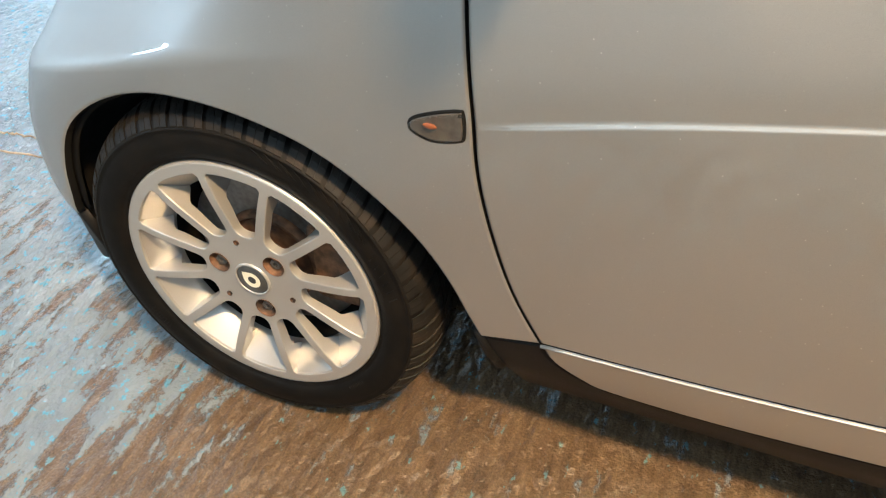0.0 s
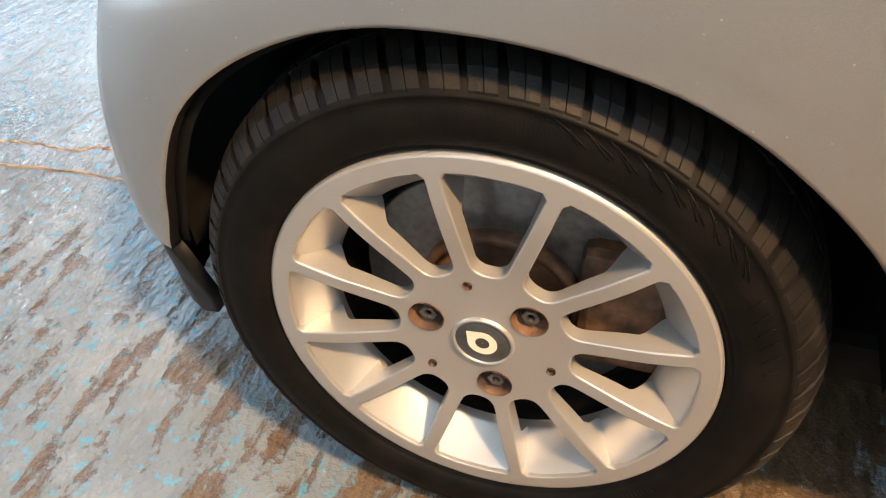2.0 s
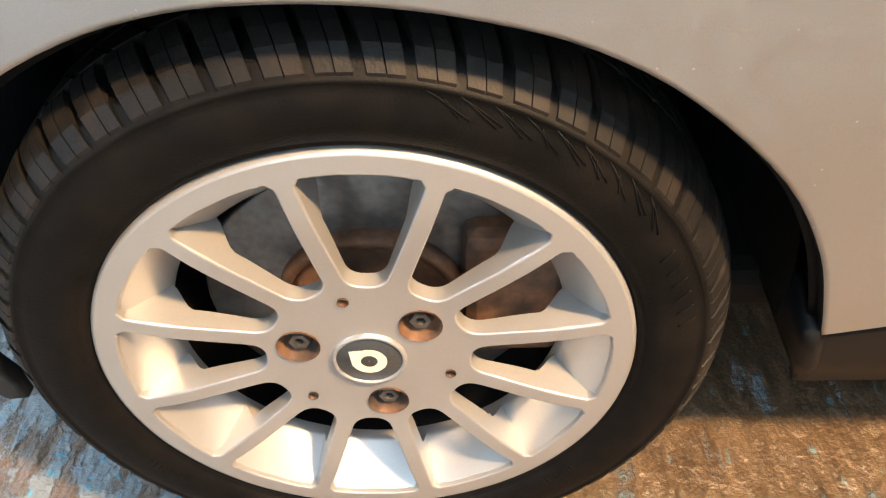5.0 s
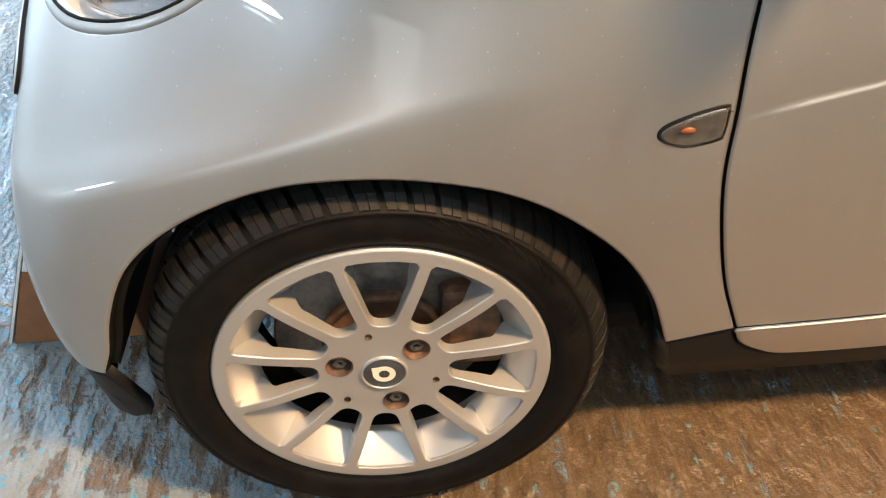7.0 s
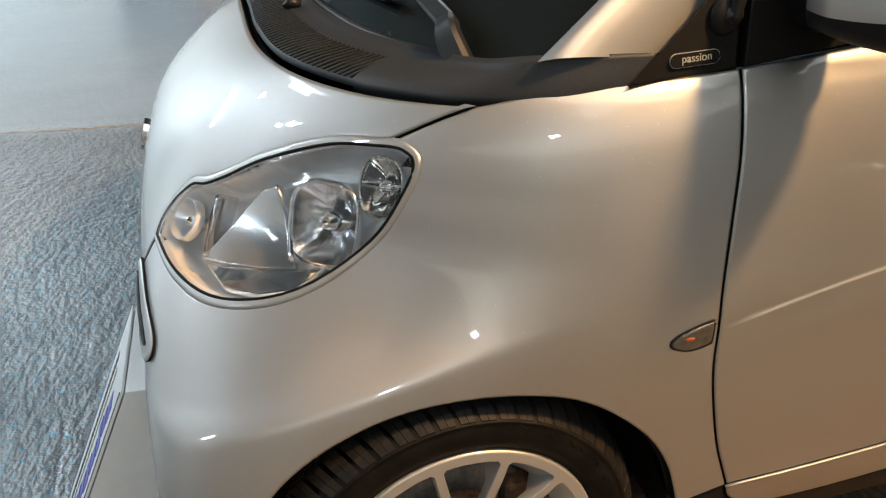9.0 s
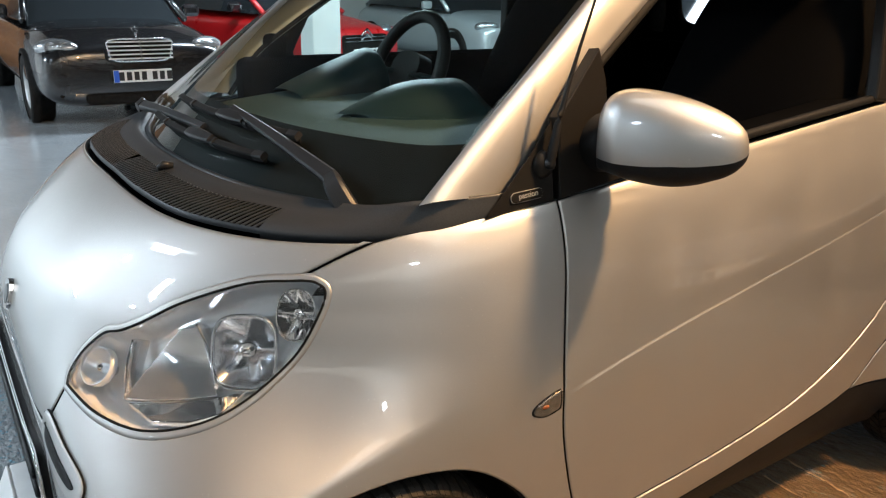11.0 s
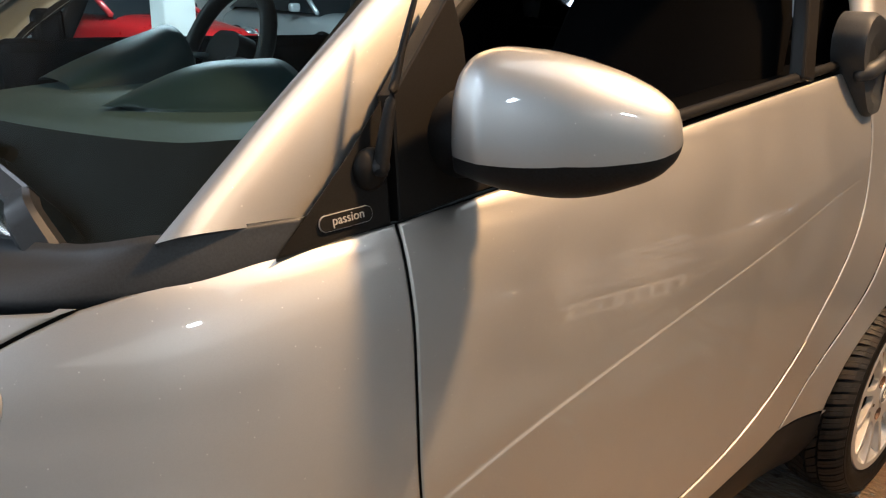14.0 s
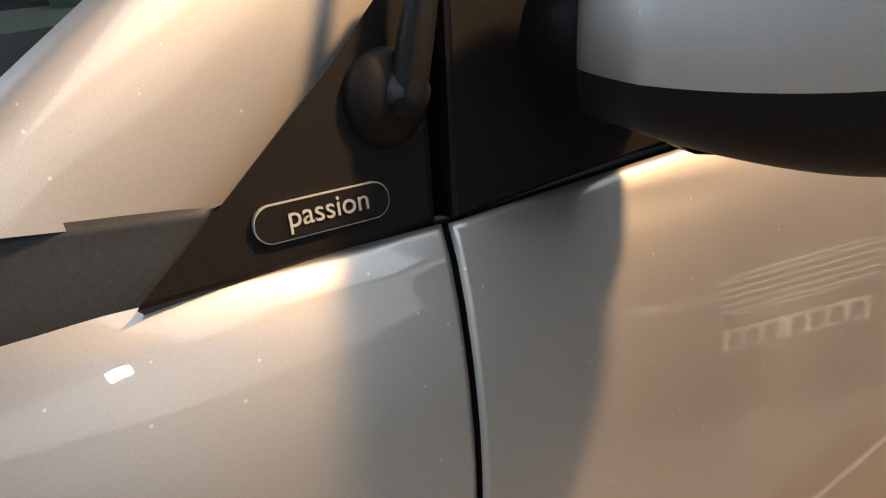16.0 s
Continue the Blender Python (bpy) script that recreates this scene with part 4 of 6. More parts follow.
PL = [(0.100, 0.076, 0.990), (0.24, 0.105, 1.10), (0.38, 0.133, 1.205), (0.505, 0.160, 1.300), (0.64, 0.190, 1.395), (0.75, 0.215, 1.470)]
PR = [(0.292, 0.072, 0.982), (0.348, 0.086, 1.064), (0.416, 0.100, 1.136), (0.642, 0.145, 1.296), (0.776, 0.176, 1.381), (0.900, 0.198, 1.446)]
for mirror in (False, True):
    a, b = catmull(PL, 5), catmull(PR, 5)
    rows = []
    for p, q in zip(a, b):
        p, q = Vector(p), Vector(q)
        n = Vector((-0.45, -0.75, 0.5)).normalized()
        rows.append([p - n * 0.02] + [p.lerp(q, t) + n * 0.015 * math.sin(math.pi * t ** 0.6) for t in np.linspace(0, 1, 9)] + [q - n * 0.02])
    if mirror:
        rows = [[Vector((w.x, 2 * MID - w.y, w.z)) for w in r] for r in rows]
    v, f = loft(rows)
    own(mesh_part("windscreen_pillar", v, f, SILVER, None, "silver windscreen pillar"))
    v, f = sweep([Vector((q[0], (2 * MID - q[1]) if mirror else q[1], q[2])) + Vector((0.010, 0.006 if not mirror else -0.006, -0.006)) for q in b], 0.009, 8)
    own(mesh_part("pillar_seal", v, f, SEAL))

# black corner trims in front of and behind the door gap
def flat_trim(name, pts, thick, material, label=""):
    pts = [Vector(p) for p in pts]
    c = sum(pts, Vector()) / len(pts)
    nrm = (pts[1] - pts[0]).cross(pts[2] - pts[0]).normalized()
    if nrm.y > 0:
        nrm = -nrm
    shrunk = [p + (c - p).normalized() * 0.003 for p in pts]
    verts = [p + nrm * (thick - 0.002) for p in pts] + [p + nrm * thick for p in shrunk] + [p - nrm * 0.02 for p in pts]
    n = len(pts)
    faces = [tuple(range(n, 2 * n))]
    for i in range(n):
        j = (i + 1) % n
        faces += [(i, j, n + j, n + i), (2 * n + i, 2 * n + j, j, i)]
    bm = bmesh.new()
    vs = [bm.verts.new(p) for p in verts]
    for fc in faces:
        bm.faces.new([vs[k] for k in fc])
    return own(part(name, bm, material, None, label, smooth=False))


TRI = [(0.203, 0.046, 0.961), (0.243, 0.0508, 0.998), (0.300, 0.0589, 1.052), (0.345, 0.066, 1.100), (0.343, 0.046, 0.972)]
flat_trim("corner_trim", TRI, 0.004, BLACK_TRIM, "black triangular corner trim")
SAIL = [(0.352, 0.046, 0.974), (0.354, 0.0626, 1.106), (0.446, 0.0767, 1.212), (0.460, 0.0708, 1.164), (0.470, 0.0558, 1.044), (0.60, 0.052, 1.004)]
flat_trim("mirror_sail", SAIL, 0.005, BLACK_TRIM, "black mirror mounting panel")

# antenna
ab = Vector((0.320, 0.052, 1.034))
bm = bmesh.new()
bmesh.ops.create_uvsphere(bm, u_segments=24, v_segments=14, radius=0.021, matrix=Matrix.Translation(ab) @ Matrix.Diagonal((1, 0.6, 1.1, 1)))
own(part("antenna_base", bm, BLACK_TRIM, None, "black domed antenna foot", smooth=True))
bm = bmesh.new()
bmesh.ops.create_uvsphere(bm, u_segments=20, v_segments=12, radius=0.0115, matrix=Matrix.Translation(ab + Vector((0.005, -0.009, 0.004))))
own(part("antenna_socket", bm, COWL, None, "", smooth=True))
pts = catmull([ab + Vector((0.003, -0.013, -0.004)), ab + Vector((0.010, -0.012, 0.035)), ab + Vector((0.022, -0.010, 0.080)), ab + Vector((0.055, -0.004, 0.17)), ab + Vector((0.16, 0.012, 0.42))], 6)
v, f = sweep(pts, [0.0085 - 0.0062 * min(1, max(0, 1.6 * k / (len(pts) - 1) - 0.3)) for k in range(len(pts))], 10)
own(mesh_part("antenna_mast", v, f, BLACK_PLASTIC))

# badge on the corner trim
def text_part(name, body, size, m, material, extrude=0.0006, align="CENTER", italic=0.0):
    cu = bpy.data.curves.new(name, "FONT")
    cu.body, cu.size, cu.extrude, cu.align_x, cu.align_y, cu.shear = body, size, extrude, align, "CENTER", italic
    tmp = bpy.data.objects.new(name, cu)
    scene.collection.objects.link(tmp)
    me = bpy.data.meshes.new_from_object(tmp.evaluated_get(bpy.context.evaluated_depsgraph_get()))
    bpy.data.objects.remove(tmp)
    bpy.data.curves.remove(cu)
    me.transform(m)
    me.materials.clear()
    me.materials.append(material)
    return new(name, me)


tri_n = (Vector(TRI[1]) - Vector(TRI[0])).cross(Vector(TRI[4]) - Vector(TRI[0])).normalized()
if tri_n.y > 0:
    tri_n = -tri_n
bx = (Vector(TRI[4]) - Vector(TRI[0])).normalized()
bx = (bx + Vector((0, 0, -0.02))).normalized()
bx = (bx - tri_n * bx.dot(tri_n)).normalized()
by = tri_n.cross(bx).normalized()
bc = Vector((0.284, 0.052, 0.9880))
bc = bc + tri_n * ((Vector(TRI[0]) - bc).dot(tri_n) + 0.0045)
frame_m = Matrix((bx, by, tri_n)).transposed().to_4x4()
frame_m.translation = bc


def pill(w, h, r, k=8):
    out = []
    for cx, cy, a0 in ((w / 2 - r, h / 2 - r, 0), (-w / 2 + r, h / 2 - r, 90), (-w / 2 + r, -h / 2 + r, 180), (w / 2 - r, -h / 2 + r, 270)):
        out += [(cx + r * math.cos(radians(a0 + 90 * i / k)), cy + r * math.sin(radians(a0 + 90 * i / k))) for i in range(k + 1)]
    return out


def slab(name, outline, z0, z1, m, material, parent=None, label="", bevel=0.0):
    bm = bmesh.new()
    lo = [bm.verts.new((x, y, z0)) for x, y in outline]
    hi = [bm.verts.new((x, y, z1)) for x, y in outline]
    bm.faces.new(hi)
    bm.faces.new(lo[::-1])
    for i in range(len(lo)):
        j = (i + 1) % len(lo)
        bm.faces.new((lo[i], lo[j], hi[j], hi[i]))
    bmesh.ops.transform(bm, matrix=m, verts=bm.verts)
    return part(name, bm, material, parent, label)


own(slab("badge_rim", pill(0.065, 0.0168, 0.0080), -0.001, 0.0012, frame_m, ENGRAVED, None, "thin bright rim of the badge"))
own(slab("badge", pill(0.0640, 0.0158, 0.0076), -0.001, 0.0017, frame_m, BLACK_TRIM, None, "black trim badge"))
own(text_part("badge_lettering", "passion", 0.0134, frame_m @ Matrix.Translation((0.002, 0.0012, 0.0019)), ENGRAVED))

# door mirror
mirror_top = table_curve([0, 0.03, 0.08, 0.15, 0.25, 0.4, 0.6, 0.8, 0.92, 0.98, 1.0], [0.45, 0.68, 0.85, 0.95, 1.0, 0.99, 0.90, 0.72, 0.52, 0.30, 0.0])
def egg(u, a):
    """A point of the mirror's shell: u from its foot to its tip, a round it."""
    axis0, axis1 = Vector((0.405, 0.012, 1.088)), Vector((0.512, -0.188, 1.078))
    c = axis0.lerp(axis1, u)
    swell = (1 - abs(2 * u - 0.86) ** 3.2 / 1.55) if u < 1 else 0
    swell = max(0.0, (1 - max(0, (u - 0.42) / 0.58) ** 2.6)) ** 0.5 * (0.86 + 0.14 * math.sin(math.pi * min(1, u / 0.8)))
    foot = 0.76 + 0.24 * math.sin(math.pi / 2 * min(1, u / 0.24)) if math.sin(a) > 0 else 1.08
    h, d = 0.074 * (mirror_top(u) if math.sin(a) > 0 else swell * foot), 0.060 * swell * (0.40 + 0.60 * min(1, u / 0.16) ** 0.5)
    ca, sa = math.cos(a), math.sin(a)
    fwd = Vector((-0.88, -0.47, 0.0))
    e = 2 / 2.4
    return c + fwd * d * math.copysign(abs(ca) ** e, ca) + Vector((0, 0, 1)) * h * math.copysign(abs(sa) ** e, sa) * (1.0 if sa > 0 else 0.90)


def shell(name, a0, a1, material, grow, label=""):
    rows = []
    for u in [0.0, 0.01] + list(np.linspace(0.03, 0.97, 30)) + [0.985, 0.995, 1.0]:
        row = []
        dip = radians(15) * max(0.0, 1 - u / 0.55)
        for a in np.linspace(a0 - (dip if a0 > -1 else 0), a1 - (dip if a1 < 0 else 0), 26):
            p = egg(u, a)
            c = Vector((0.405, 0.012, 1.088)).lerp(Vector((0.512, -0.188, 1.078)), u)
            row.append(c + (p - c) * grow)
        rows.append(row)
    v, f = loft(rows)
    return own(mesh_part(name, v, f, material, None, label))


shell("mirror_cap", radians(-19.5), radians(199), SILVER, 1.0, "silver rounded mirror cap")
shell("mirror_lower", radians(-165), radians(-15.5), BLACK_PLASTIC, 0.985, "black lower mirror shell")
v, f = loft([[egg(0.0, a) for a in np.linspace(0, 2 * math.pi, 33)], [egg(0.0, a) * 0.5 + Vector((0.415, 0.02, 1.085)) * 0.5 for a in np.linspace(0, 2 * math.pi, 33)], [Vector((0.425, 0.03, 1.083))] * 33])
own(mesh_part("mirror_end", v, f, BLACK_PLASTIC))
arm_rows = []
for t in np.linspace(0, 1, 8):
    c = Vector((0.455, 0.06, 1.055)).lerp(Vector((0.447, -0.035, 1.064)), t)
    w, h = 0.060 - 0.012 * math.sin(math.pi * min(t * 1.1, 1)), 0.054 - 0.012 * math.sin(math.pi * min(t * 1.1, 1))
    arm_rows.append([c + Vector((w * math.cos(a), 0, h * math.sin(a))) for a in np.linspace(0, 2 * math.pi, 20, endpoint=False)])
v, f = loft(arm_rows, closed=True)
own(mesh_part("mirror_arm", v, f, BLACK_PLASTIC))

# window line: seals, rear handle pod, pillars, roof
belt = [skin(R90 + x - XS, 0.942 + 0.1 * x + 0.004) for x in np.linspace(0.56, 1.50, 14)]
v, f = sweep([b + Vector((0, 0.006, 0.006)) for b in belt], 0.011, 8, flat=0.9)
own(mesh_part("window_seal", v, f, BLACK_PLASTIC))
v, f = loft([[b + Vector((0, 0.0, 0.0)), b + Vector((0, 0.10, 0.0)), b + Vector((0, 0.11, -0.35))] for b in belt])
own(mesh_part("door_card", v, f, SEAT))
own(part("centre_pillar", box(1.335, 0.080, 1.26, 0.050, 0.03, 0.38, 0.006, turn=Euler((-0.16, 0.16, 0)).to_matrix()), BLACK_TRIM, None, "black pillar behind the door window"))
pod = catmull([(1.385, 1.150), (1.392, 1.170), (1.41, 1.190), (1.45, 1.198), (1.52, 1.170), (1.548, 1.10), (1.556, 1.015), (1.535, 0.998), (1.48, 1.005), (1.43, 1.055), (1.405, 1.095), (1.39, 1.120)], 4, True)
pod = [(1.576 - (1.556 - x) * 0.84, z) for x, z in pod]
bm = bmesh.new()
lo = [bm.verts.new((x, 0.06, z)) for x, z in pod]
mid_ = [bm.verts.new((x, 0.008, z)) for x, z in pod]
pc = (sum(p[0] for p in pod) / len(pod), sum(p[1] for p in pod) / len(pod))
hi = [bm.verts.new((pc[0] + (x - pc[0]) * 0.94, -0.002, pc[1] + (z - pc[1]) * 0.94)) for x, z in pod]
dip = [bm.verts.new((pc[0] + 0.02 + (x - pc[0]) * 0.72, 0.000, pc[1] - 0.005 + (z - pc[1]) * 0.70)) for x, z in pod]
deep = [bm.verts.new((pc[0] + 0.02 + (x - pc[0]) * 0.55, 0.012, pc[1] - 0.010 + (z - pc[1]) * 0.52)) for x, z in pod]
for i in range(len(pod)):
    j = (i + 1) % len(pod)
    for r0, r1 in ((lo, mid_), (mid_, hi), (hi, dip), (dip, deep)):
        bm.faces.new((r0[i], r0[j], r1[j], r1[i]))
bm.faces.new(deep)
own(part("handle_pod", bm, COWL, None, "black plastic door handle pod", smooth=True))
v, f = sweep(catmull([(1.452, 0.012, 1.078), (1.472, -0.005, 1.090), (1.505, -0.011, 1.102), (1.560, 0.000, 1.112)], 5), [0.008 + 0.005 * min(1, k / 5) for k in range(16)], 10, flat=1.3)
own(mesh_part("handle_grip", v, f, COWL))
# rear pillar, roof and tail
for mirror in (False, True):
    def my(p):
        return Vector((p[0], 2 * MID - p[1] if mirror else p[1], p[2]))
    a = catmull([(1.56, 0.030, 1.10), (1.575, 0.075, 1.25), (1.56, 0.13, 1.38), (1.50, 0.175, 1.465)], 5)
    b = catmull([(1.86, 0.035, 1.09), (1.88, 0.085, 1.25), (1.86, 0.14, 1.38), (1.80, 0.185, 1.475)], 5)
    rows = []
    for p, q in zip(a, b):
        p, q = my(p), my(q)
        out_n = Vector((0, 1 if mirror else -1, 0.25)).normalized()
        rows.append([p - out_n * 0.03] + [p.lerp(q, t) + out_n * 0.012 * math.sin(math.pi * t) for t in np.linspace(0, 1, 7)] + [q - out_n * 0.03])
    v, f = loft(rows)
    own(mesh_part("rear_pillar", v, f, SILVER, None, "silver rear roof pillar"))
    v, f = sweep([my(p) for p in catmull([(0.88, 0.178, 1.452), (1.1, 0.19, 1.478), (1.4, 0.175, 1.470), (1.6, 0.18, 1.475)], 5)], 0.028, 10)
    own(mesh_part("roof_rail", v, f, SILVER))
rows = []
for x, zr in ((0.66, 1.49), (0.85, 1.525), (1.1, 1.542), (1.4, 1.54), (1.7, 1.515), (2.0, 1.45)):
    rows.append([(x + 0.06 * (1 - math.sin(math.pi * u)), 0.19 + (2 * MID - 0.38) * u, zr - 0.06 * (1 - math.sin(math.pi * u)) ** 1.5) for u in np.linspace(0, 1, 15)])
v, f = loft(rows)
own(mesh_part("roof", v, f, SILVER))
own(mesh_part("roof_lining", [(x, y, z - 0.02) for x, y, z in v], f, SEAT))
own(part("tail_panel", box(2.20, MID, 0.74, 0.10, 1.40, 0.70, 0.04), SILVER))
own(part("luggage_floor", box(1.92, MID, 1.0, 0.5, 1.30, 0.04, 0.01), SEAT))
for y in (0.19, 2 * MID - 0.19):
    own(part("tail_pillar", box(2.06, y, 1.27, 0.10, 0.14, 0.42, 0.03, turn=Euler((0, -0.28, 0)).to_matrix()), SILVER))
# far door
own(panel("far_door", [(-s, z) for s, z in door_line][::-1], SILVER, None, "silver far door", grid=0.04))
own(panel("far_frame", [(-s, z) for s, z in (SILL_LOW + TRI_SEAM[1:] + DOOR_LOW[::-1])][::-1], SILVER, None, "", grid=0.04))
own(panel("far_quarter", [(-s, z) for s, z in quarter][::-1], SILVER, None, "", grid=0.04))
own(panel("far_skirt", [(-s, z) for s, z in skirt][::-1], BLACK_PLASTIC, None, "", grid=0.04))
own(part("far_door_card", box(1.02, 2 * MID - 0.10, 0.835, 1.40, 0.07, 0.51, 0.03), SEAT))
# black panels added so that the view through the cabin ends dark
own(part("side_lining", box(1.78, 2 * MID - 0.15, 1.24, 0.62, 0.03, 0.46, 0.012), SEAT, None, "black lining panel added to darken the cabin"))
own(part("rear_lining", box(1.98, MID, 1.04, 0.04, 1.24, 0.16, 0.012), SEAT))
ring_in, ring_out = [], []
for a in np.linspace(0, 2 * math.pi, 64, endpoint=False):
    c_, s_ = math.copysign(abs(math.cos(a)) ** 0.32, math.cos(a)), math.copysign(abs(math.sin(a)) ** 0.32, math.sin(a))
    ring_in.append((2.03 + 0.03 * s_ * -1, MID + 0.47 * c_, 1.285 + 0.118 * s_))
    ring_out.append((2.045 - 0.03 * s_, MID + 0.66 * c_, 1.27 + 0.27 * s_))
v, f = loft([[(x - 0.014, y, z) for x, y, z in ring_out], [(x - 0.014, MID + (y - MID) * 1.02, z) for x, y, z in ring_in], ring_in, ring_out], closed=True)
own(mesh_part("tailgate_frame", v, f, SEAT, None, "black rear window surround"))
v, f = sweep(ring_in + ring_in[:1], 0.007, 6, cap=False)
own(mesh_part("tailgate_seal", v, f, BLACK_TRIM))
# another black panel added to darken the cabin, on the near side
own(part("near_lining", box(1.72, 0.16, 1.16, 0.34, 0.03, 0.36, 0.012), SEAT))
own(part("far_window_post", box(0.545, 2 * MID - 0.09, 1.22, 0.045, 0.03, 0.32, 0.008, turn=Euler((0, 0.5, 0)).to_matrix()), BLACK_TRIM))
own(part("far_mirror_sail", box(0.445, 2 * MID - 0.10, 1.065, 0.075, 0.03, 0.19, 0.018, segs=3), SEAT, None, "black inner mirror panel"))
own(part("far_window_post", box(1.38, 2 * MID - 0.10, 1.24, 0.10, 0.04, 0.40, 0.01), BLACK_TRIM))
own(part("bulkhead", box(1.62, MID, 0.68, 0.05, 1.32, 0.80, 0.02), SEAT))

# ---------------------------------------------------------------- inside
rows = []
prof = [(0.02, 0.91), (0.10, 0.935), (0.20, 0.950), (0.32, 0.970), (0.44, 0.985), (0.54, 0.985), (0.58, 0.965), (0.60, 0.93), (0.60, 0.80), (0.55, 0.55)]
for u in np.linspace(0, 1, 25):
    w = math.sin(math.pi * u)
    rows.append([(x - 0.06 * w * (1 if i < 3 else 0.6) + 0.05, 0.13 + (2 * MID - 0.26) * u, z - 0.02 * (1 - w)) for i, (x, z) in enumerate(prof)])
v, f = loft(rows)
own(mesh_part("dashboard", v, f, SEAT, None, "black dashboard body"))
rows = []
for u in np.linspace(0, 1, 31):
    w = math.sin(math.pi * u) ** 0.36
    x0 = 0.285 - 0.190 * w
    y = 0.300 + (2 * MID - 0.545) * u
    row = [(x0 + 0.012, y, 0.950), (x0, y, 0.972), (x0 + 0.006, y, 0.984), (x0 + 0.020, y, 0.989)]
    row += [(x0 + 0.020 + (0.60 - x0 - 0.020) * t, y, 0.989 + 0.040 * math.sin(math.pi / 2 * t) * (0.4 + 0.6 * w)) for t in (0.15, 0.3, 0.5, 0.7, 0.85, 1.0)]
    row += [(0.625, y, 1.0), (0.635, y, 0.93)]
    rows.append(row)
v, f = loft(rows, cap=True)
own(mesh_part("dash_top", v, f, DASH, None, "dark teal soft dashboard top"))
for k in range(3):
    own(part("vent_mark", box(0.335 + 0.012 * k, 0.47 + 0.004 * k, 1.0075 + 0.0012 * k, 0.006, 0.030, 0.002, 0.0006, turn=Euler((0, -0.10, 0.2)).to_matrix()), SEAT))


def hood(name, cx, cy, cz, lx, ly, h, turn, material, label=""):
    rows = []
    for t in np.linspace(0, 1, 14):
        width = ly * (0.55 + 0.45 * math.sin(math.pi * min(1, 0.12 + 0.55 * t)))
        rise = h * (0.10 + 0.90 * t ** 0.8)
        row = []
        for a in np.linspace(0, math.pi, 17):
            row.append(Vector((lx * (t - 0.5), width * math.cos(a), rise * math.sin(a) ** 0.8)))
        rows.append(row)
    rows.append([Vector((p.x + 0.004, p.y * 0.96, p.z * 0.94)) for p in rows[-1]])
    rows.append([Vector((p.x - 0.06, p.y * 0.9, p.z * 0.86)) for p in rows[-1]])
    m = Matrix.Translation((cx, cy, cz)) @ Matrix.Rotation(radians(turn), 4, "Z")
    v, f = loft([[m @ p for p in r] for r in rows])
    return own(mesh_part(name, v, f, material, None, label))


def winged_pod(name, cx, cy, cz, lx, ly, h, turn, material, label=""):
    """A low pod with a round back and flanks that run out into a flat flange."""
    m = Matrix.Translation((cx, cy, cz)) @ Matrix.Rotation(radians(turn), 4, "Z")
    rows = []
    for t in np.linspace(0, 1, 18):
        width = ly * (0.10 + 0.90 * math.sin(math.pi / 2 * min(1, 1.25 * t)) ** 0.8)
        rise = h * math.sin(math.pi / 2 * min(1, 1.35 * t)) ** 1.2
        row = [Vector((lx * (t - 0.5) + 0.03 * k * k, width * k, rise * (0.5 + 0.5 * math.cos(math.pi * abs(k) ** 1.25)) + 0.004 * t)) for k in np.linspace(-1, 1, 25)]
        rows.append([Vector((row[0].x, row[0].y, -0.012))] + row + [Vector((row[-1].x, row[-1].y, -0.012))])
    rows.append([Vector((p.x - 0.012, p.y * 0.93, p.z * 0.86)) for p in rows[-1]])
    rows.append([Vector((p.x - 0.06, p.y * 0.9, p.z * 0.7)) for p in rows[-1]])
    v, f = loft([[m @ p for p in r] for r in rows])
    return own(mesh_part(name, v, f, material, None, label))


winged_pod("centre_pod", 0.455, 0.735, 1.020, 0.31, 0.200, 0.066, -8, DASH_SATIN, "satin dark dashboard pod with flared flanks")
hood("instrument_hood", 0.475, 1.15, 1.015, 0.25, 0.138, 0.118, 0, DASH_SATIN, "satin dark instrument hood")
sw = Matrix.Translation((0.735, 1.165, 1.055)) @ Matrix.Rotation(radians(-66), 4, "Y")
ring = [sw @ Vector((0.178 * math.cos(a), 0.178 * math.sin(a), 0)) for a in np.linspace(0, 2 * math.pi, 49)]
v, f = sweep(ring, 0.0195, 12, cap=False)
own(mesh_part("steering_wheel", v, f, LEATHER, None, "black three-spoke steering wheel"))
hub_m = sw @ Matrix.Translation((0, 0, -0.01))
own(slab("wheel_hub", pill(0.13, 0.15, 0.05), -0.03, 0.02, hub_m, LEATHER))
for a in (0, 180, 270):
    p0, p1 = sw @ Vector((0.05 * math.sin(radians(a)) * 1, 0.05 * math.cos(radians(a)), 0)), sw @ Vector((0.172 * math.sin(radians(a)), 0.172 * math.cos(radians(a)), 0))
    v, f = sweep([p0, p0.lerp(p1, 0.5), p1], [0.022, 0.016, 0.013], 10, flat=0.45)
    own(mesh_part("wheel_spoke", v, f, DASH_SATIN))
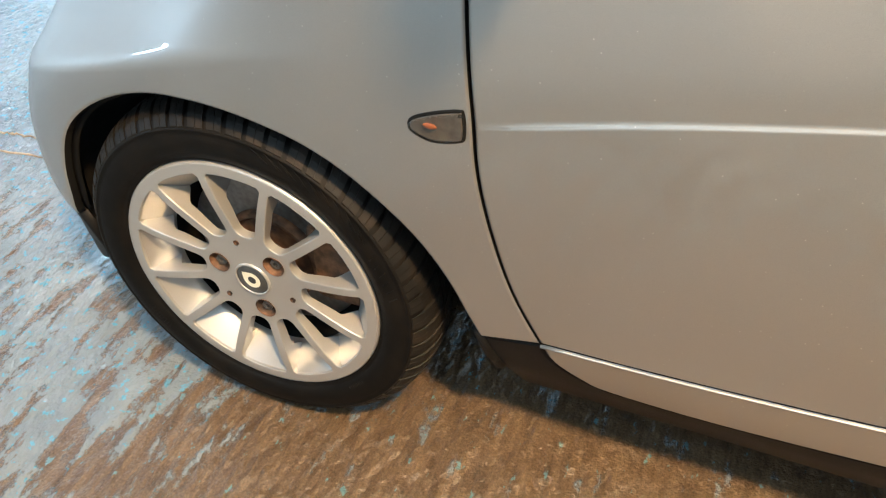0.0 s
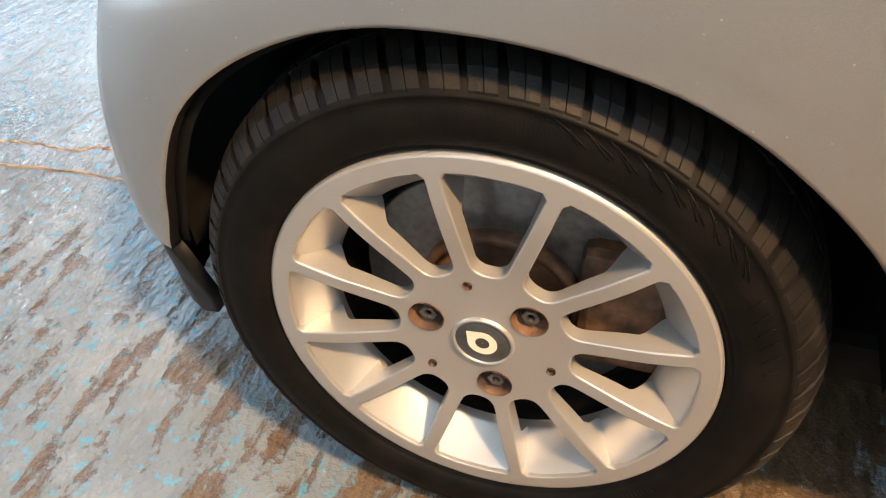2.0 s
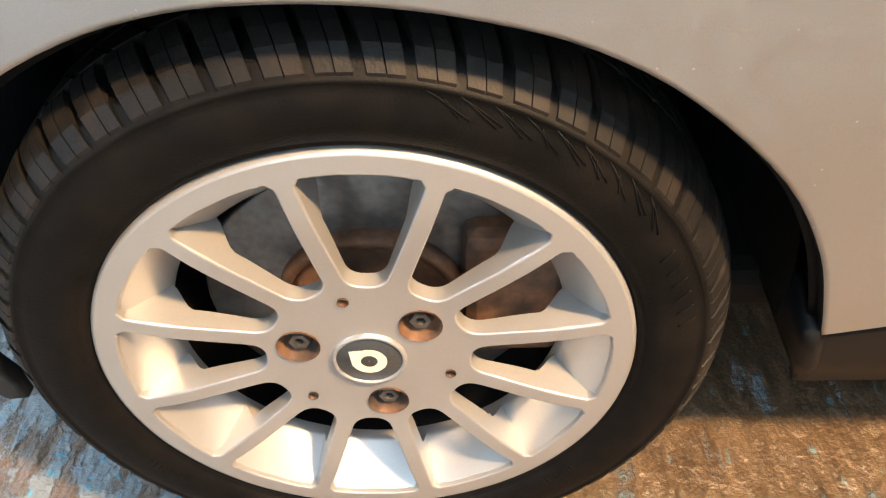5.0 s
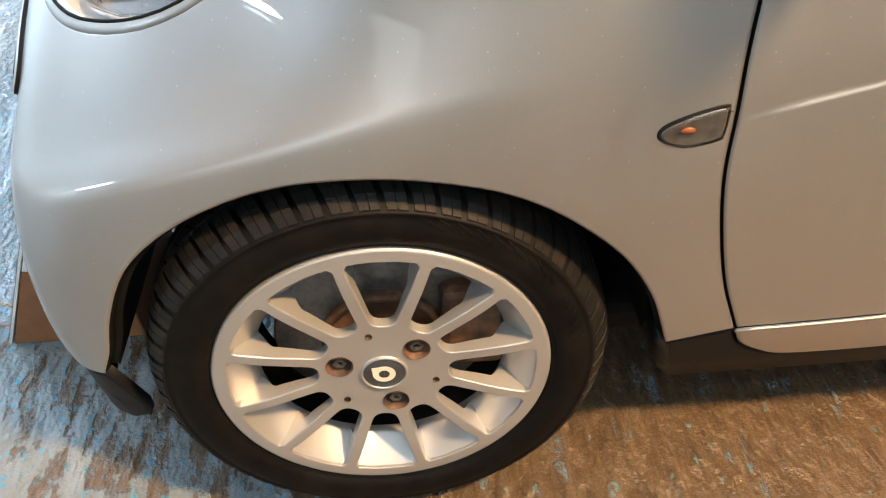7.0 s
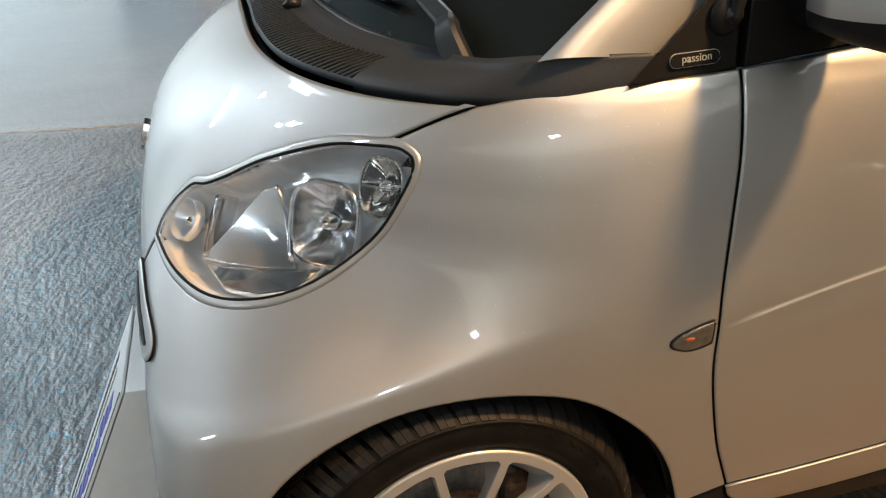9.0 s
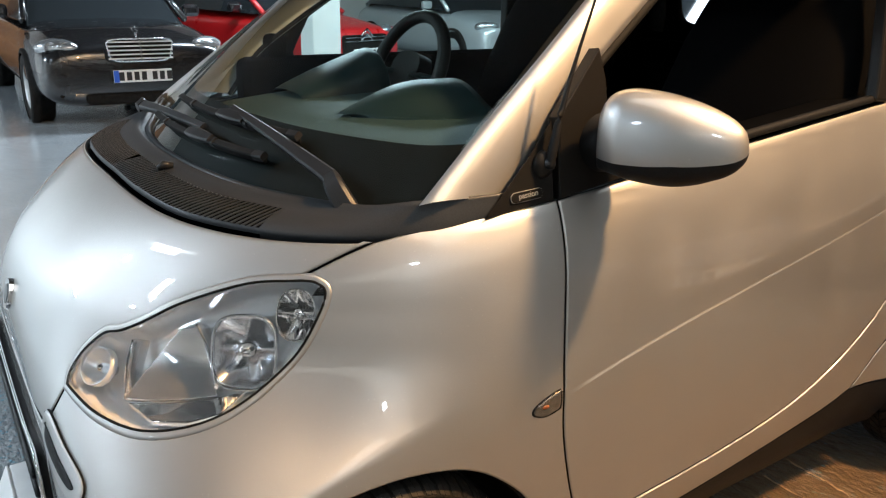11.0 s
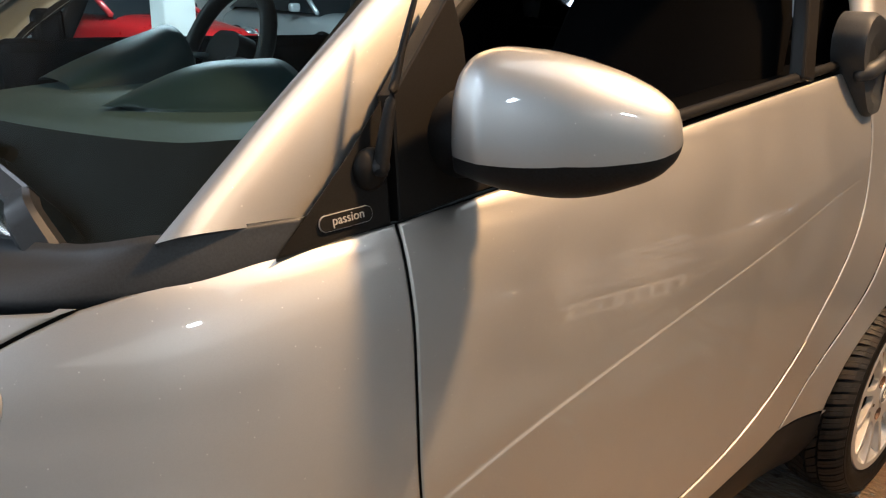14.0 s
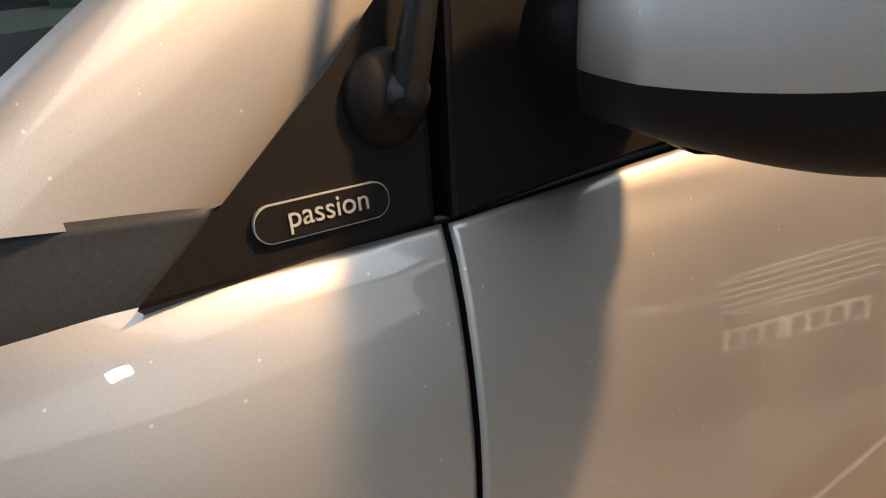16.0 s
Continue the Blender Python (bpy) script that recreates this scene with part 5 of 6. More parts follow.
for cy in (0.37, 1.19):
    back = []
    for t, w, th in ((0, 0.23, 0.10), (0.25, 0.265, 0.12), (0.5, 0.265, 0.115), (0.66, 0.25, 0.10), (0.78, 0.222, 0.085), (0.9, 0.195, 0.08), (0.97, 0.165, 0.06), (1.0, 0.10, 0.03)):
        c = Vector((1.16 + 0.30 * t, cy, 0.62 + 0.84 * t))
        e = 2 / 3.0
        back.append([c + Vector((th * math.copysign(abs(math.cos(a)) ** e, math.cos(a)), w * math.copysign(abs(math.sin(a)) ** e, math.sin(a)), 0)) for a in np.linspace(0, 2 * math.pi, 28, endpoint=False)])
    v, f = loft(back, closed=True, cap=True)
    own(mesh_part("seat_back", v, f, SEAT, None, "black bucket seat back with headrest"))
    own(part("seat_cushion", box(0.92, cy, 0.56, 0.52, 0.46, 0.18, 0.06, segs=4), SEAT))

# small label plate behind the screen's foot
own(part("label_plate", box(0.106, 0.190, 0.968, 0.012, 0.050, 0.0015, 0.0004, turn=Euler((0, 0.3, 0.45)).to_matrix()), ENGRAVED, None, "small grey label plate"))

# wipers
def on_screen(u, t, lift=0.012):
    i = u * (len(base_pts) - 1)
    a, b = int(i), min(int(i) + 1, len(base_pts) - 1)
    p = base_pts[a].lerp(base_pts[b], i - a)
    top = Vector((0.74 - 0.10 * math.sin(math.pi * u), 0.215 + (2 * MID - 0.43) * u, 1.465 + 0.045 * math.sin(math.pi * u)))
    q = p.lerp(top, t)
    return q + Vector((-0.6, 0, 0.8)) * (0.035 * math.sin(math.pi * t) * (0.4 + 0.6 * math.sin(math.pi * u)) + lift)


def bar(points, wides, highs, name, material, parent=None):
    """A flat bar with rounded edges along points."""
    pts = [Vector(p) for p in points]
    rows = []
    for i, p in enumerate(pts):
        d = (pts[min(i + 1, len(pts) - 1)] - pts[max(i - 1, 0)]).normalized()
        up = Vector((-0.6, 0, 0.8))
        u = d.cross(up).normalized()
        w, h = wides[i], highs[i]
        n_ = u.cross(d).normalized()
        n_ = n_ if n_.dot(up) > 0 else -n_
        rows.append([p + u * (w * a) + n_ * (h * c) for a, c in ((-1, -1), (-1, 0.5), (-0.7, 1), (0.7, 1), (1, 0.5), (1, -1))])
    v, f = loft(rows, closed=True, cap=True)
    bm = bmesh.new()
    vs = [bm.verts.new(q) for q in v]
    for fc in f:
        bm.faces.new([vs[k] for k in fc])
    ob = part(name, bm, material, None, "", smooth=True, sharp=28)
    return own(ob) if parent is None else ob


def wiper(root, hinge, clip, blade_a, blade_b):
    """A hinged root, a tapering arm to the clip, and the jointed blade lying on the glass."""
    root, hinge = Vector(root), Vector(hinge)
    tip = on_screen(*clip, 0.028)
    bar(catmull([root, root.lerp(hinge, 0.5) + Vector((-0.008, 0, 0.012)), hinge], 4), [0.019 - 0.0007 * k for k in range(9)], [0.010] * 9, "wiper_root", WIPER)
    line = [hinge.lerp(tip, k / 8) + Vector((-0.6, 0, 0.8)) * 0.006 * math.sin(math.pi * k / 8) for k in range(9)]
    bar(line, [0.0135 - 0.0008 * k for k in range(9)], [0.008 - 0.0003 * k for k in range(9)], "wiper_arm", WIPER)
    at = lambda q, h: on_screen(blade_a[0] + (blade_b[0] - blade_a[0]) * q, blade_a[1] + (blade_b[1] - blade_a[1]) * q, h)
    grid = np.linspace(0, 1, 15)
    bar([at(q, 0.020) for q in grid], [0.0075] * 15, [0.005] * 15, "wiper_blade", SEAL)
    v, f = sweep([at(q, 0.008) for q in grid], 0.003, 6, flat=2.2)
    own(mesh_part("wiper_rubber", v, f, SEAL))
    middle = min(grid, key=lambda q: (at(q, 0.026) - tip).length)
    bar([at(min(max(middle + d, 0), 1), 0.028) for d in (-0.09, -0.05, 0, 0.05, 0.09)], [0.009, 0.012, 0.013, 0.012, 0.009], [0.004, 0.007, 0.008, 0.007, 0.004], "wiper_clip", WIPER)
    for q in (0.26, 0.74):
        bar([at(q - 0.012, 0.0215), at(q, 0.0215), at(q + 0.012, 0.0215)], [0.0085] * 3, [0.0062] * 3, "blade_joint", WIPER)
    bar([at(0.965, 0.020), at(0.985, 0.020), at(1.01, 0.020)], [0.0085] * 3, [0.0065] * 3, "blade_end", WIPER)


wiper((0.044, 0.198, 0.958), (0.042, 0.254, 1.004), (0.407, 0.142), (0.617, 0.125), (0.279, 0.123))
wiper((0.030, 1.40, 0.960), (0.010, 1.33, 0.985), (0.435, 0.078), (0.666, 0.049), (0.306, 0.061))
# emblem on the nose
c = skin(at_xy(-0.425, 0.78), 0.712)
n = skin_normal(0.001, 0.712)
em = Matrix.Translation(c + n * 0.003) @ n.to_track_quat("Z", "Y").to_matrix().to_4x4()
own(slab("nose_emblem", pill(0.062, 0.062, 0.0309, 10), -0.004, 0.004, em, CHROME, None, "round bright emblem"))
own(slab("nose_emblem_core", pill(0.040, 0.040, 0.0199, 10), 0.004, 0.005, em, CAP))

# ---------------------------------------------------------------- wheels
BARREL = [(0.1872, 0.003), (0.1840, 0.0065), (0.1760, 0.0160), (0.1640, 0.0310), (0.1585, 0.0385), (0.1565, 0.0420), (0.1560, 0.050)]
BARREL_R, BARREL_Y = [p[0] for p in BARREL[::-1]], [p[1] for p in BARREL[::-1]]


def rim_mesh():
    """The alloy's face with twelve windows, their deep walls, and the barrel."""
    def face_y(r):
        return 0.010 * (1 - step(0.06, 0.17, r)) + 0.0015 * (1 - step(0.150, 0.19, r)) * 0

    windows = []
    for k in range(12):
        mid_a = radians(12 - 90 + 15 + 30 * k)
        pts = []
        half_w = 0.0066
        r0, r1 = 0.082, 0.1865
        for r in [r0] + list(np.linspace(r0 + 0.0165, r1, 12)):
            h = r * math.sin(radians(15)) - half_w - 0.0012 * (1 - (r - r0) / (r1 - r0))
            pts.append((r * math.cos(radians(15)), h))
        loop = [(x, y) for x, y in pts] + [(x, -y) for x, y in pts[::-1]]
        # round the corners
        def soft(lp, rad, idx):
            out = []
            for i, p in enumerate(lp):
                if i in idx:
                    a, b = Vector(lp[i - 1]), Vector(lp[(i + 1) % len(lp)])
                    p = Vector(p)
                    d1, d2 = (a - p).normalized() * rad, (b - p).normalized() * rad
                    for t in np.linspace(0, 1, 6):
                        out.append(tuple((1 - t) ** 2 * (p + d1) + 2 * t * (1 - t) * p + t * t * (p + d2)))
                else:
                    out.append(p)
            return out
        n = len(loop)
        loop = soft(soft(loop, 0.0125, {0, n - 1}), 0.0065, {n // 2 - 1 + 5, n // 2 + 5})
        # the outer edge follows the ring
        fin = []
        for x, y in loop:
            r = math.hypot(x, y)
            if x > r1 * math.cos(radians(15)) - 0.001:
                x = math.sqrt(max(r1 * r1 - y * y, 0)) - (r1 * math.cos(radians(15)) - x)
            fin.append((x, y))
        m2 = min(range(len(fin)), key=lambda i: fin[i][0])
        fin2 = []
        for i, p in enumerate(fin):
            q = fin[(i + 1) % len(fin)]
            k_ = max(1, int(math.dist(p, q) / 0.003))
            fin2 += [(p[0] + (q[0] - p[0]) * t / k_, p[1] + (q[1] - p[1]) * t / k_) for t in range(k_)]
        fin2 = [(x if math.hypot(x, y) < 0.17 else math.cos(math.atan2(y, x)) * min(math.hypot(x, y) + (0.0 if abs(y) > 0.03 else 0.003), r1), y if math.hypot(x, y) < 0.17 else math.sin(math.atan2(y, x)) * min(math.hypot(x, y) + (0.0 if abs(y) > 0.03 else 0.003), r1)) for x, y in fin2]
        fin2 = [p for k_, p in enumerate(fin2) if math.dist(p, fin2[k_ - 1]) > 0.0014]
        ca, sa = math.cos(mid_a), math.sin(mid_a)
        windows.append([(x * ca - y * sa, x * sa + y * ca) for x, y in fin2])
    circle = [(0.2012 * math.cos(a), 0.2012 * math.sin(a)) for a in np.linspace(0, 2 * math.pi, 120, endpoint=False)]
    verts, faces, normals = [], [], []
    EDGE = 0.0016
    tops = [inset(w if area2(w) > 0 else w[::-1], -EDGE) for w in windows]
    wins = [w if area2(w) > 0 else w[::-1] for w in windows]
    pts = [Vector(p) for p in circle]
    edges = [(i, (i + 1) % 120) for i in range(120)]
    for w in tops:
        b = len(pts)
        pts += [Vector(p) for p in w]
        edges += [(b + i, b + (i + 1) % len(w)) for i in range(len(w))]
    wells = []
    for k in range(3):
        a = radians(12 - 90 + 120 * k)
        wells.append((0.0555 * math.cos(a), 0.0555 * math.sin(a), 0.0165))
        a += radians(60)
        wells.append((0.0665 * math.cos(a), 0.0665 * math.sin(a), 0.0042))
    for cx, cy, cr in wells:
        b, n = len(pts), 24
        pts += [Vector((cx + cr * math.cos(t), cy + cr * math.sin(t))) for t in np.linspace(0, 2 * math.pi, n, endpoint=False)]
        edges += [(b + i, b + (i + 1) % n) for i in range(n)]
    for r, n in ((0.028, 24), (0.038, 30), (0.078, 60)):
        pts += [Vector((r * math.cos(a), r * math.sin(a))) for a in np.linspace(0, 2 * math.pi, n, endpoint=False)]
    vs, _, fs, *_ = delaunay_2d_cdt(pts, edges, [], 0, 1e-6)
    verts = [Vector((v.x, face_y(v.length), v.y)) for v in vs]
    for v in vs:
        r = v.length
        d = (face_y(r + 0.001) - face_y(r - 0.001)) / 0.002
        e = v.normalized() if r > 0 else Vector((0, 0))
        normals.append(Vector((d * e.x, -1, d * e.y)).normalized())
    for f in fs:
        c = sum((vs[k] for k in f), Vector((0, 0))) / 3
        if not any(inside(w, c.x, c.y) for w in tops if (Vector(w[0]) - c).length < 0.16) and not any((c.x - cx) ** 2 + (c.y - cy) ** 2 < cr * cr for cx, cy, cr in wells):
            a, b, d = (verts[k] for k in f)
            faces.append(tuple(f) if (b - a).cross(d - a).y < 0 else tuple(f)[::-1])
    look_up = {(round(v.x, 5), round(v.y, 5)): i for i, v in enumerate(vs)}
    for w, t in zip(wins, tops):
        n = len(w)
        cx, cy = sum(p[0] for p in w) / n, sum(p[1] for p in w) / n
        t0 = [look_up.get((round(p[0], 5), round(p[1], 5))) for p in t]
        levels = []
        w_in = inset(w, 0.002)
        for lev, (shrink, deep) in enumerate(((0, 0.0), (0.0002, 0.06), (0.0012, 1.0))):
            base = len(verts)
            ring = inset(w, shrink)
            for i, p in enumerate(ring):
                r = math.hypot(*w[i])
                depth = 0.0010 + deep * (0.013 + 0.004 * step(0.085, 0.135, r) + 0.024 * step(0.136, 0.159, r) if r < 0.159 else max(0.006, float(np.interp(r, BARREL_R, BARREL_Y)) + 0.0015))
                q = Vector(p)
                verts.append(Vector((q.x, face_y(r) + depth, q.y)))
                o = Vector(w[i]) - Vector(w_in[i])
                o = o.normalized() if o.length > 1e-9 else Vector((0, 0))
                inward = Vector((-o.x, 0.0, -o.y))
                normals.append((inward + Vector((0, -0.9 if lev == 0 else -0.08, 0))).normalized())
            levels.append(base)
        for i in range(n):
            j = (i + 1) % n
            if t0[i] is not None and t0[j] is not None:
                faces.append((t0[i], t0[j], levels[0] + j, levels[0] + i))
            for a, b in zip(levels, levels[1:]):
                faces.append((a + i, a + j, b + j, b + i))
    fixed = []
    for f in faces:
        a, b, c = verts[f[0]], verts[f[1]], verts[f[2]]
        m = sum((normals[k] for k in f), Vector())
        fixed.append(f if (b - a).cross(c - a).dot(m) >= 0 else f[::-1])
    return verts, fixed, normals


def make_wheel(scale_w=1.0):
    """A wheel at its own origin, face towards -y: alloy, barrel, bolts, cap, tyre."""
    v, f, n = rim_mesh()
    rim = mesh_part("wheel", v, f, ALLOY, None, "twelve-spoke silver alloy wheel", True, n)
    v, f = revolve([(0.2012, 0.0), (0.2032, 0.0006), (0.2047, 0.003), (0.2052, 0.008), (0.2030, 0.016)], 120)
    mesh_part("rim_lip", v, f, ALLOY, rim)
    v, f = revolve(BARREL, 96)
    mesh_part("rim_barrel", v, f, ALLOY, rim)
    # deep part of the barrel is coloured black in place of its shade
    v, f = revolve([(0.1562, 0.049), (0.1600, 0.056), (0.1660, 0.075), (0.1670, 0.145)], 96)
    mesh_part("inner_barrel", v, f, DARK, rim, "inside of the wheel barrel, black for the shade behind the spokes")
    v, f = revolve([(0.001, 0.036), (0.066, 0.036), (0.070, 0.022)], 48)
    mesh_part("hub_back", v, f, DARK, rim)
    # bolts in their wells, small holes between
    for k in range(3):
        a = radians(12 - 90 + 120 * k)
        cx, cz = 0.0555 * math.cos(a), 0.0555 * math.sin(a)
        v, f = revolve([(0.0168, -0.0004), (0.0160, 0.0014), (0.0135, 0.019), (0.001, 0.019)], 24)
        mesh_part("bolt_well", [(x + cx, y + 0.0085, z + cz) for x, y, z in v], f, RUST, rim, "rust-stained bolt well")
        v, f = revolve([(0.0035, 0.0085), (0.0045, 0.0045), (0.0082, 0.0045), (0.0090, 0.0060), (0.0090, 0.020)], 6)
        mesh_part("wheel_bolt", [(x + cx, y + 0.009, z + cz) for x, y, z in v], f, IRON, rim, "grey hexagon wheel bolt", smooth=False)
        a += radians(60)
        cx, cz = 0.0665 * math.cos(a), 0.0665 * math.sin(a)
        v, f = revolve([(0.0044, -0.0004), (0.0038, 0.0006), (0.0034, 0.010), (0.0005, 0.010)], 16)
        mesh_part("locating_hole", [(x + cx, y + 0.0085, z + cz) for x, y, z in v], f, RUST, rim)
    v, f = revolve([(0.0005, -0.0015), (0.0250, -0.0010), (0.0260, 0.0)], 48)
    cap = mesh_part("centre_cap", [(x, y + 0.0088, z) for x, y, z in v], f, CAP, rim, "dark centre cap")
    v, f = revolve([(0.0257, 0.0), (0.0263, -0.0022), (0.0285, -0.0022), (0.0293, 0.0012)], 48)
    mesh_part("cap_ring", [(x, y + 0.0088, z) for x, y, z in v], f, ALLOY, rim)
    arc = [(0.0122 * math.cos(a), 0.0122 * math.sin(a)) for a in np.linspace(0, 2 * math.pi, 41)]
    v, f = loft([[(x * 0.84 * (1 + k * 0.36), 0.0069, z * 0.84 * (1 + k * 0.36)) for x, z in arc] for k in (-1, 1)])
    mesh_part("cap_emblem", v, f, CREAM, rim)
    mesh_part("cap_emblem", [(-0.001, 0.0067, 0.0138), (-0.0150, 0.0067, 0.0125), (-0.0138, 0.0067, -0.001), (-0.0052, 0.0067, 0.0042)], [(0, 1, 2, 3)], CREAM, rim, smooth=False)
    # tyre
    side_prof = [(0.196, 0.030), (0.2015, 0.014), (0.2060, 0.0045), (0.2092, 0.0010), (0.2115, 0.0012), (0.2125, -0.0005), (0.224, -0.0050), (0.236, -0.0066), (0.247, -0.0052), (0.2525, -0.0035), (0.2532, -0.0042), (0.2555, -0.0038), (0.2562, -0.0026), (0.2605, 0.0010), (0.2650, 0.0060)]
    tread = [(0.2690, 0.012), (0.2705, 0.024), (0.2715, 0.045), (0.2720, 0.078), (0.2715, 0.110), (0.2705, 0.132), (0.2690, 0.144)]
    prof = side_prof + tread + [(r, 0.156 - y) for r, y in side_prof[::-1]]
    v, f = revolve(prof, 160)
    tyre = mesh_part("tyre", v, f, RUBBER, rim, "worn black road tyre")
    # tread blocks
    v, f = [], []

    def block(a0, a1, y0, y1, skew, r_in, r_out0, r_out1, n=2, m=4):
        base = len(v)
        for lay in (0, 1):
            for i in range(m + 1):
                t = i / m
                y = y0 + (y1 - y0) * t
                ro = r_out0 + (r_out1 - r_out0) * math.sin(math.pi / 2 * t) ** 0.7
                r = ro if lay else r_in + (ro - r_in) * 0.0
                r = ro if lay else ro - 0.011
                for k in range(n + 1):
                    ed = 0.0 if lay else -0.0
                    a = a0 + (a1 - a0) * k / n + skew * t
                    v.append((r * math.cos(a), y, r * math.sin(a)))
        w = n + 1
        sz_ = w * (m + 1)
        for i in range(m):
            for k in range(n):
                q = base + sz_ + i * w + k
                f.append((q, q + 1, q + w + 1, q + w))
        for i in range(m):
            for k in (0, n):
                q = base + i * w + k
                f.append((q, q + w, q + sz_ + w, q + sz_))
        for k in range(n):
            for i in (0, m):
                q = base + i * w + k
                f.append((q, q + 1, q + sz_ + 1, q + sz_))

    N = 58
    for i in range(N):
        a = 2 * math.pi * i / N
        w = 2 * math.pi / N
        jit = 0.03 * w * math.sin(i * 2.4)
        # each shoulder lug is cut in two by a narrow sipe
        block(a + jit, a + w * 0.36, -0.0022, 0.046, 0.55 * w, 0.25, 0.2590, 0.2830)
        block(a + w * 0.39, a + w * 0.76, -0.0022, 0.046, 0.55 * w, 0.25, 0.2590, 0.2830)
        block(a + 0.3 * w, a + w * 1.12, 0.051, 0.076, 0.75 * w, 0.27, 0.2830, 0.2838, 2, 2)
        block(a + 0.1 * w, a + w * 0.92, 0.081, 0.106, -0.75 * w, 0.27, 0.2838, 0.2830, 2, 2)
        block(a, a + w * 0.83, 0.1538, 0.110, 0.55 * w, 0.262, 0.2665, 0.2825)
    mesh_part("tread", v, f, TREAD, rim, "", smooth=False)["kind"] = "stuff"
    # raised marks of the sidewall
    v, f = [], []

    def rib(a0, r0, a1, r1, wid=0.0012, hgt=0.0010):
        pts_ = []
        for t in np.linspace(0, 1, 6):
            a, r = a0 + (a1 - a0) * t, r0 + (r1 - r0) * t
            yy = float(np.interp(r, [p_[0] for p_ in side_prof], [p_[1] for p_ in side_prof]))
            pts_.append(Vector((r * math.cos(a), yy - hgt * 0.4, r * math.sin(a))))
        vv, ff = sweep(pts_, wid, 5)
        b = len(v)
        v.extend(vv)
        f.extend([tuple(k + b for k in fc) for fc in ff])

    for k in range(9):
        a = radians(78 - 4.6 * k)
        for q in range(3):
            rib(a - 0.012 * q, 0.2525 - 0.001 * q, a - 0.012 * q - 0.092, 0.2425 - 0.0012 * ((k + q) % 3), 0.0005, 0.0009)
        if k % 3 != 1:
            rib(a - 0.085, 0.2405, a - 0.045, 0.2495, 0.0006, 0.0009)
    for k in range(6):
        rib(radians(30 - 3.4 * k), 0.245, radians(28.6 - 3.4 * k), 0.233, 0.0008)
    for k in range(8):
        rib(radians(-40 - 1.2 * k), 0.224, radians(-40.3 - 1.2 * k), 0.218, 0.0005)
        rib(radians(-150 + 1.4 * k), 0.232, radians(-150.4 + 1.4 * k), 0.224, 0.0006)
    mesh_part("sidewall_lettering", v, f, RUBBER, rim)["kind"] = "stuff"
    return rim


def make_brake(at, flip):
    """Disc, caliper and hub behind a wheel."""
    x0, y0, z0 = at
    sgn = -1 if flip else 1
    v, f = revolve([(0.070, 0.0), (0.078, 0.002), (0.136, 0.002), (0.1385, 0.004), (0.1385, 0.020), (0.07, 0.020)], 72)
    own(mesh_part("brake_disc", [(x + x0, y0 + sgn * (y + 0.072), z + z0) for x, y, z in v], f, IRON, None, "grey brake disc"))
    v, f = revolve([(0.001, -0.004), (0.062, -0.004), (0.066, 0.0), (0.070, 0.006), (0.0705, -0.012), (0.0785, -0.012), (0.0785, 0.0021)], 48)
    own(mesh_part("disc_hat", [(x + x0, y0 + sgn * (y + 0.072), z + z0) for x, y, z in v], f, RUST, None, "rusty disc centre"))
    own(part("brake_caliper", box(x0 + 0.115, y0 + sgn * 0.075, z0 + 0.02, 0.085, 0.05, 0.14, 0.012), RUST, None, "rusty dark caliper"))
    own(part("dust_shield", box(x0, y0 + sgn * 0.108, z0, 0.27, 0.004, 0.27, 0.0), DARK))
    own(part("spring_leg", box(x0 + 0.01, y0 + sgn * 0.14, z0 + 0.13, 0.05, 0.05, 0.24, 0.012), DARK))


wheel = make_wheel()
FRONT_POSE = Matrix.Translation((0.0, -0.006, 0.283)) @ Euler((radians(-2.6), 0, radians(1.2))).to_matrix().to_4x4()
placed = [(FRONT_POSE, False), (Matrix.Translation((1.867, -0.052, 0.285)) @ Euler((radians(0.5), radians(31), 0)).to_matrix().to_4x4(), False), (Matrix.Translation((0.0, 2 * MID + 0.006, 0.283)) @ Matrix.Rotation(math.pi, 4, "Z"), True), (Matrix.Translation((1.867, 2 * MID + 0.04, 0.285)) @ Matrix.Rotation(math.pi, 4, "Z"), True)]
for i, (m, flip) in enumerate(placed):
    w = wheel if i == 0 else copy_thing(wheel, m)
    w.matrix_basis = m
    own(w)
    make_brake((m.translation.x, m.translation.y, 0.283), flip)

# ---------------------------------------------------------------- the hall
def structure(ob, label, category):
    return tagged(ob, label, category, kind="structure")


X0, X1, Y0, Y1, ZC = -9.0, 17.0, -13.0, 14.6, 3.9
bm = bmesh.new()
bmesh.ops.create_grid(bm, x_segments=130, y_segments=113, size=0.5)
bmesh.ops.transform(bm, matrix=Matrix.Translation(((X0 + X1) / 2, (Y0 + Y1) / 2, 0)) @ Matrix.Diagonal((X1 - X0, Y1 - Y0, 1, 1)), verts=bm.verts)
structure(part("floor", bm, FLOOR), "rough concrete floor with worn blue-grey paint", "floor")
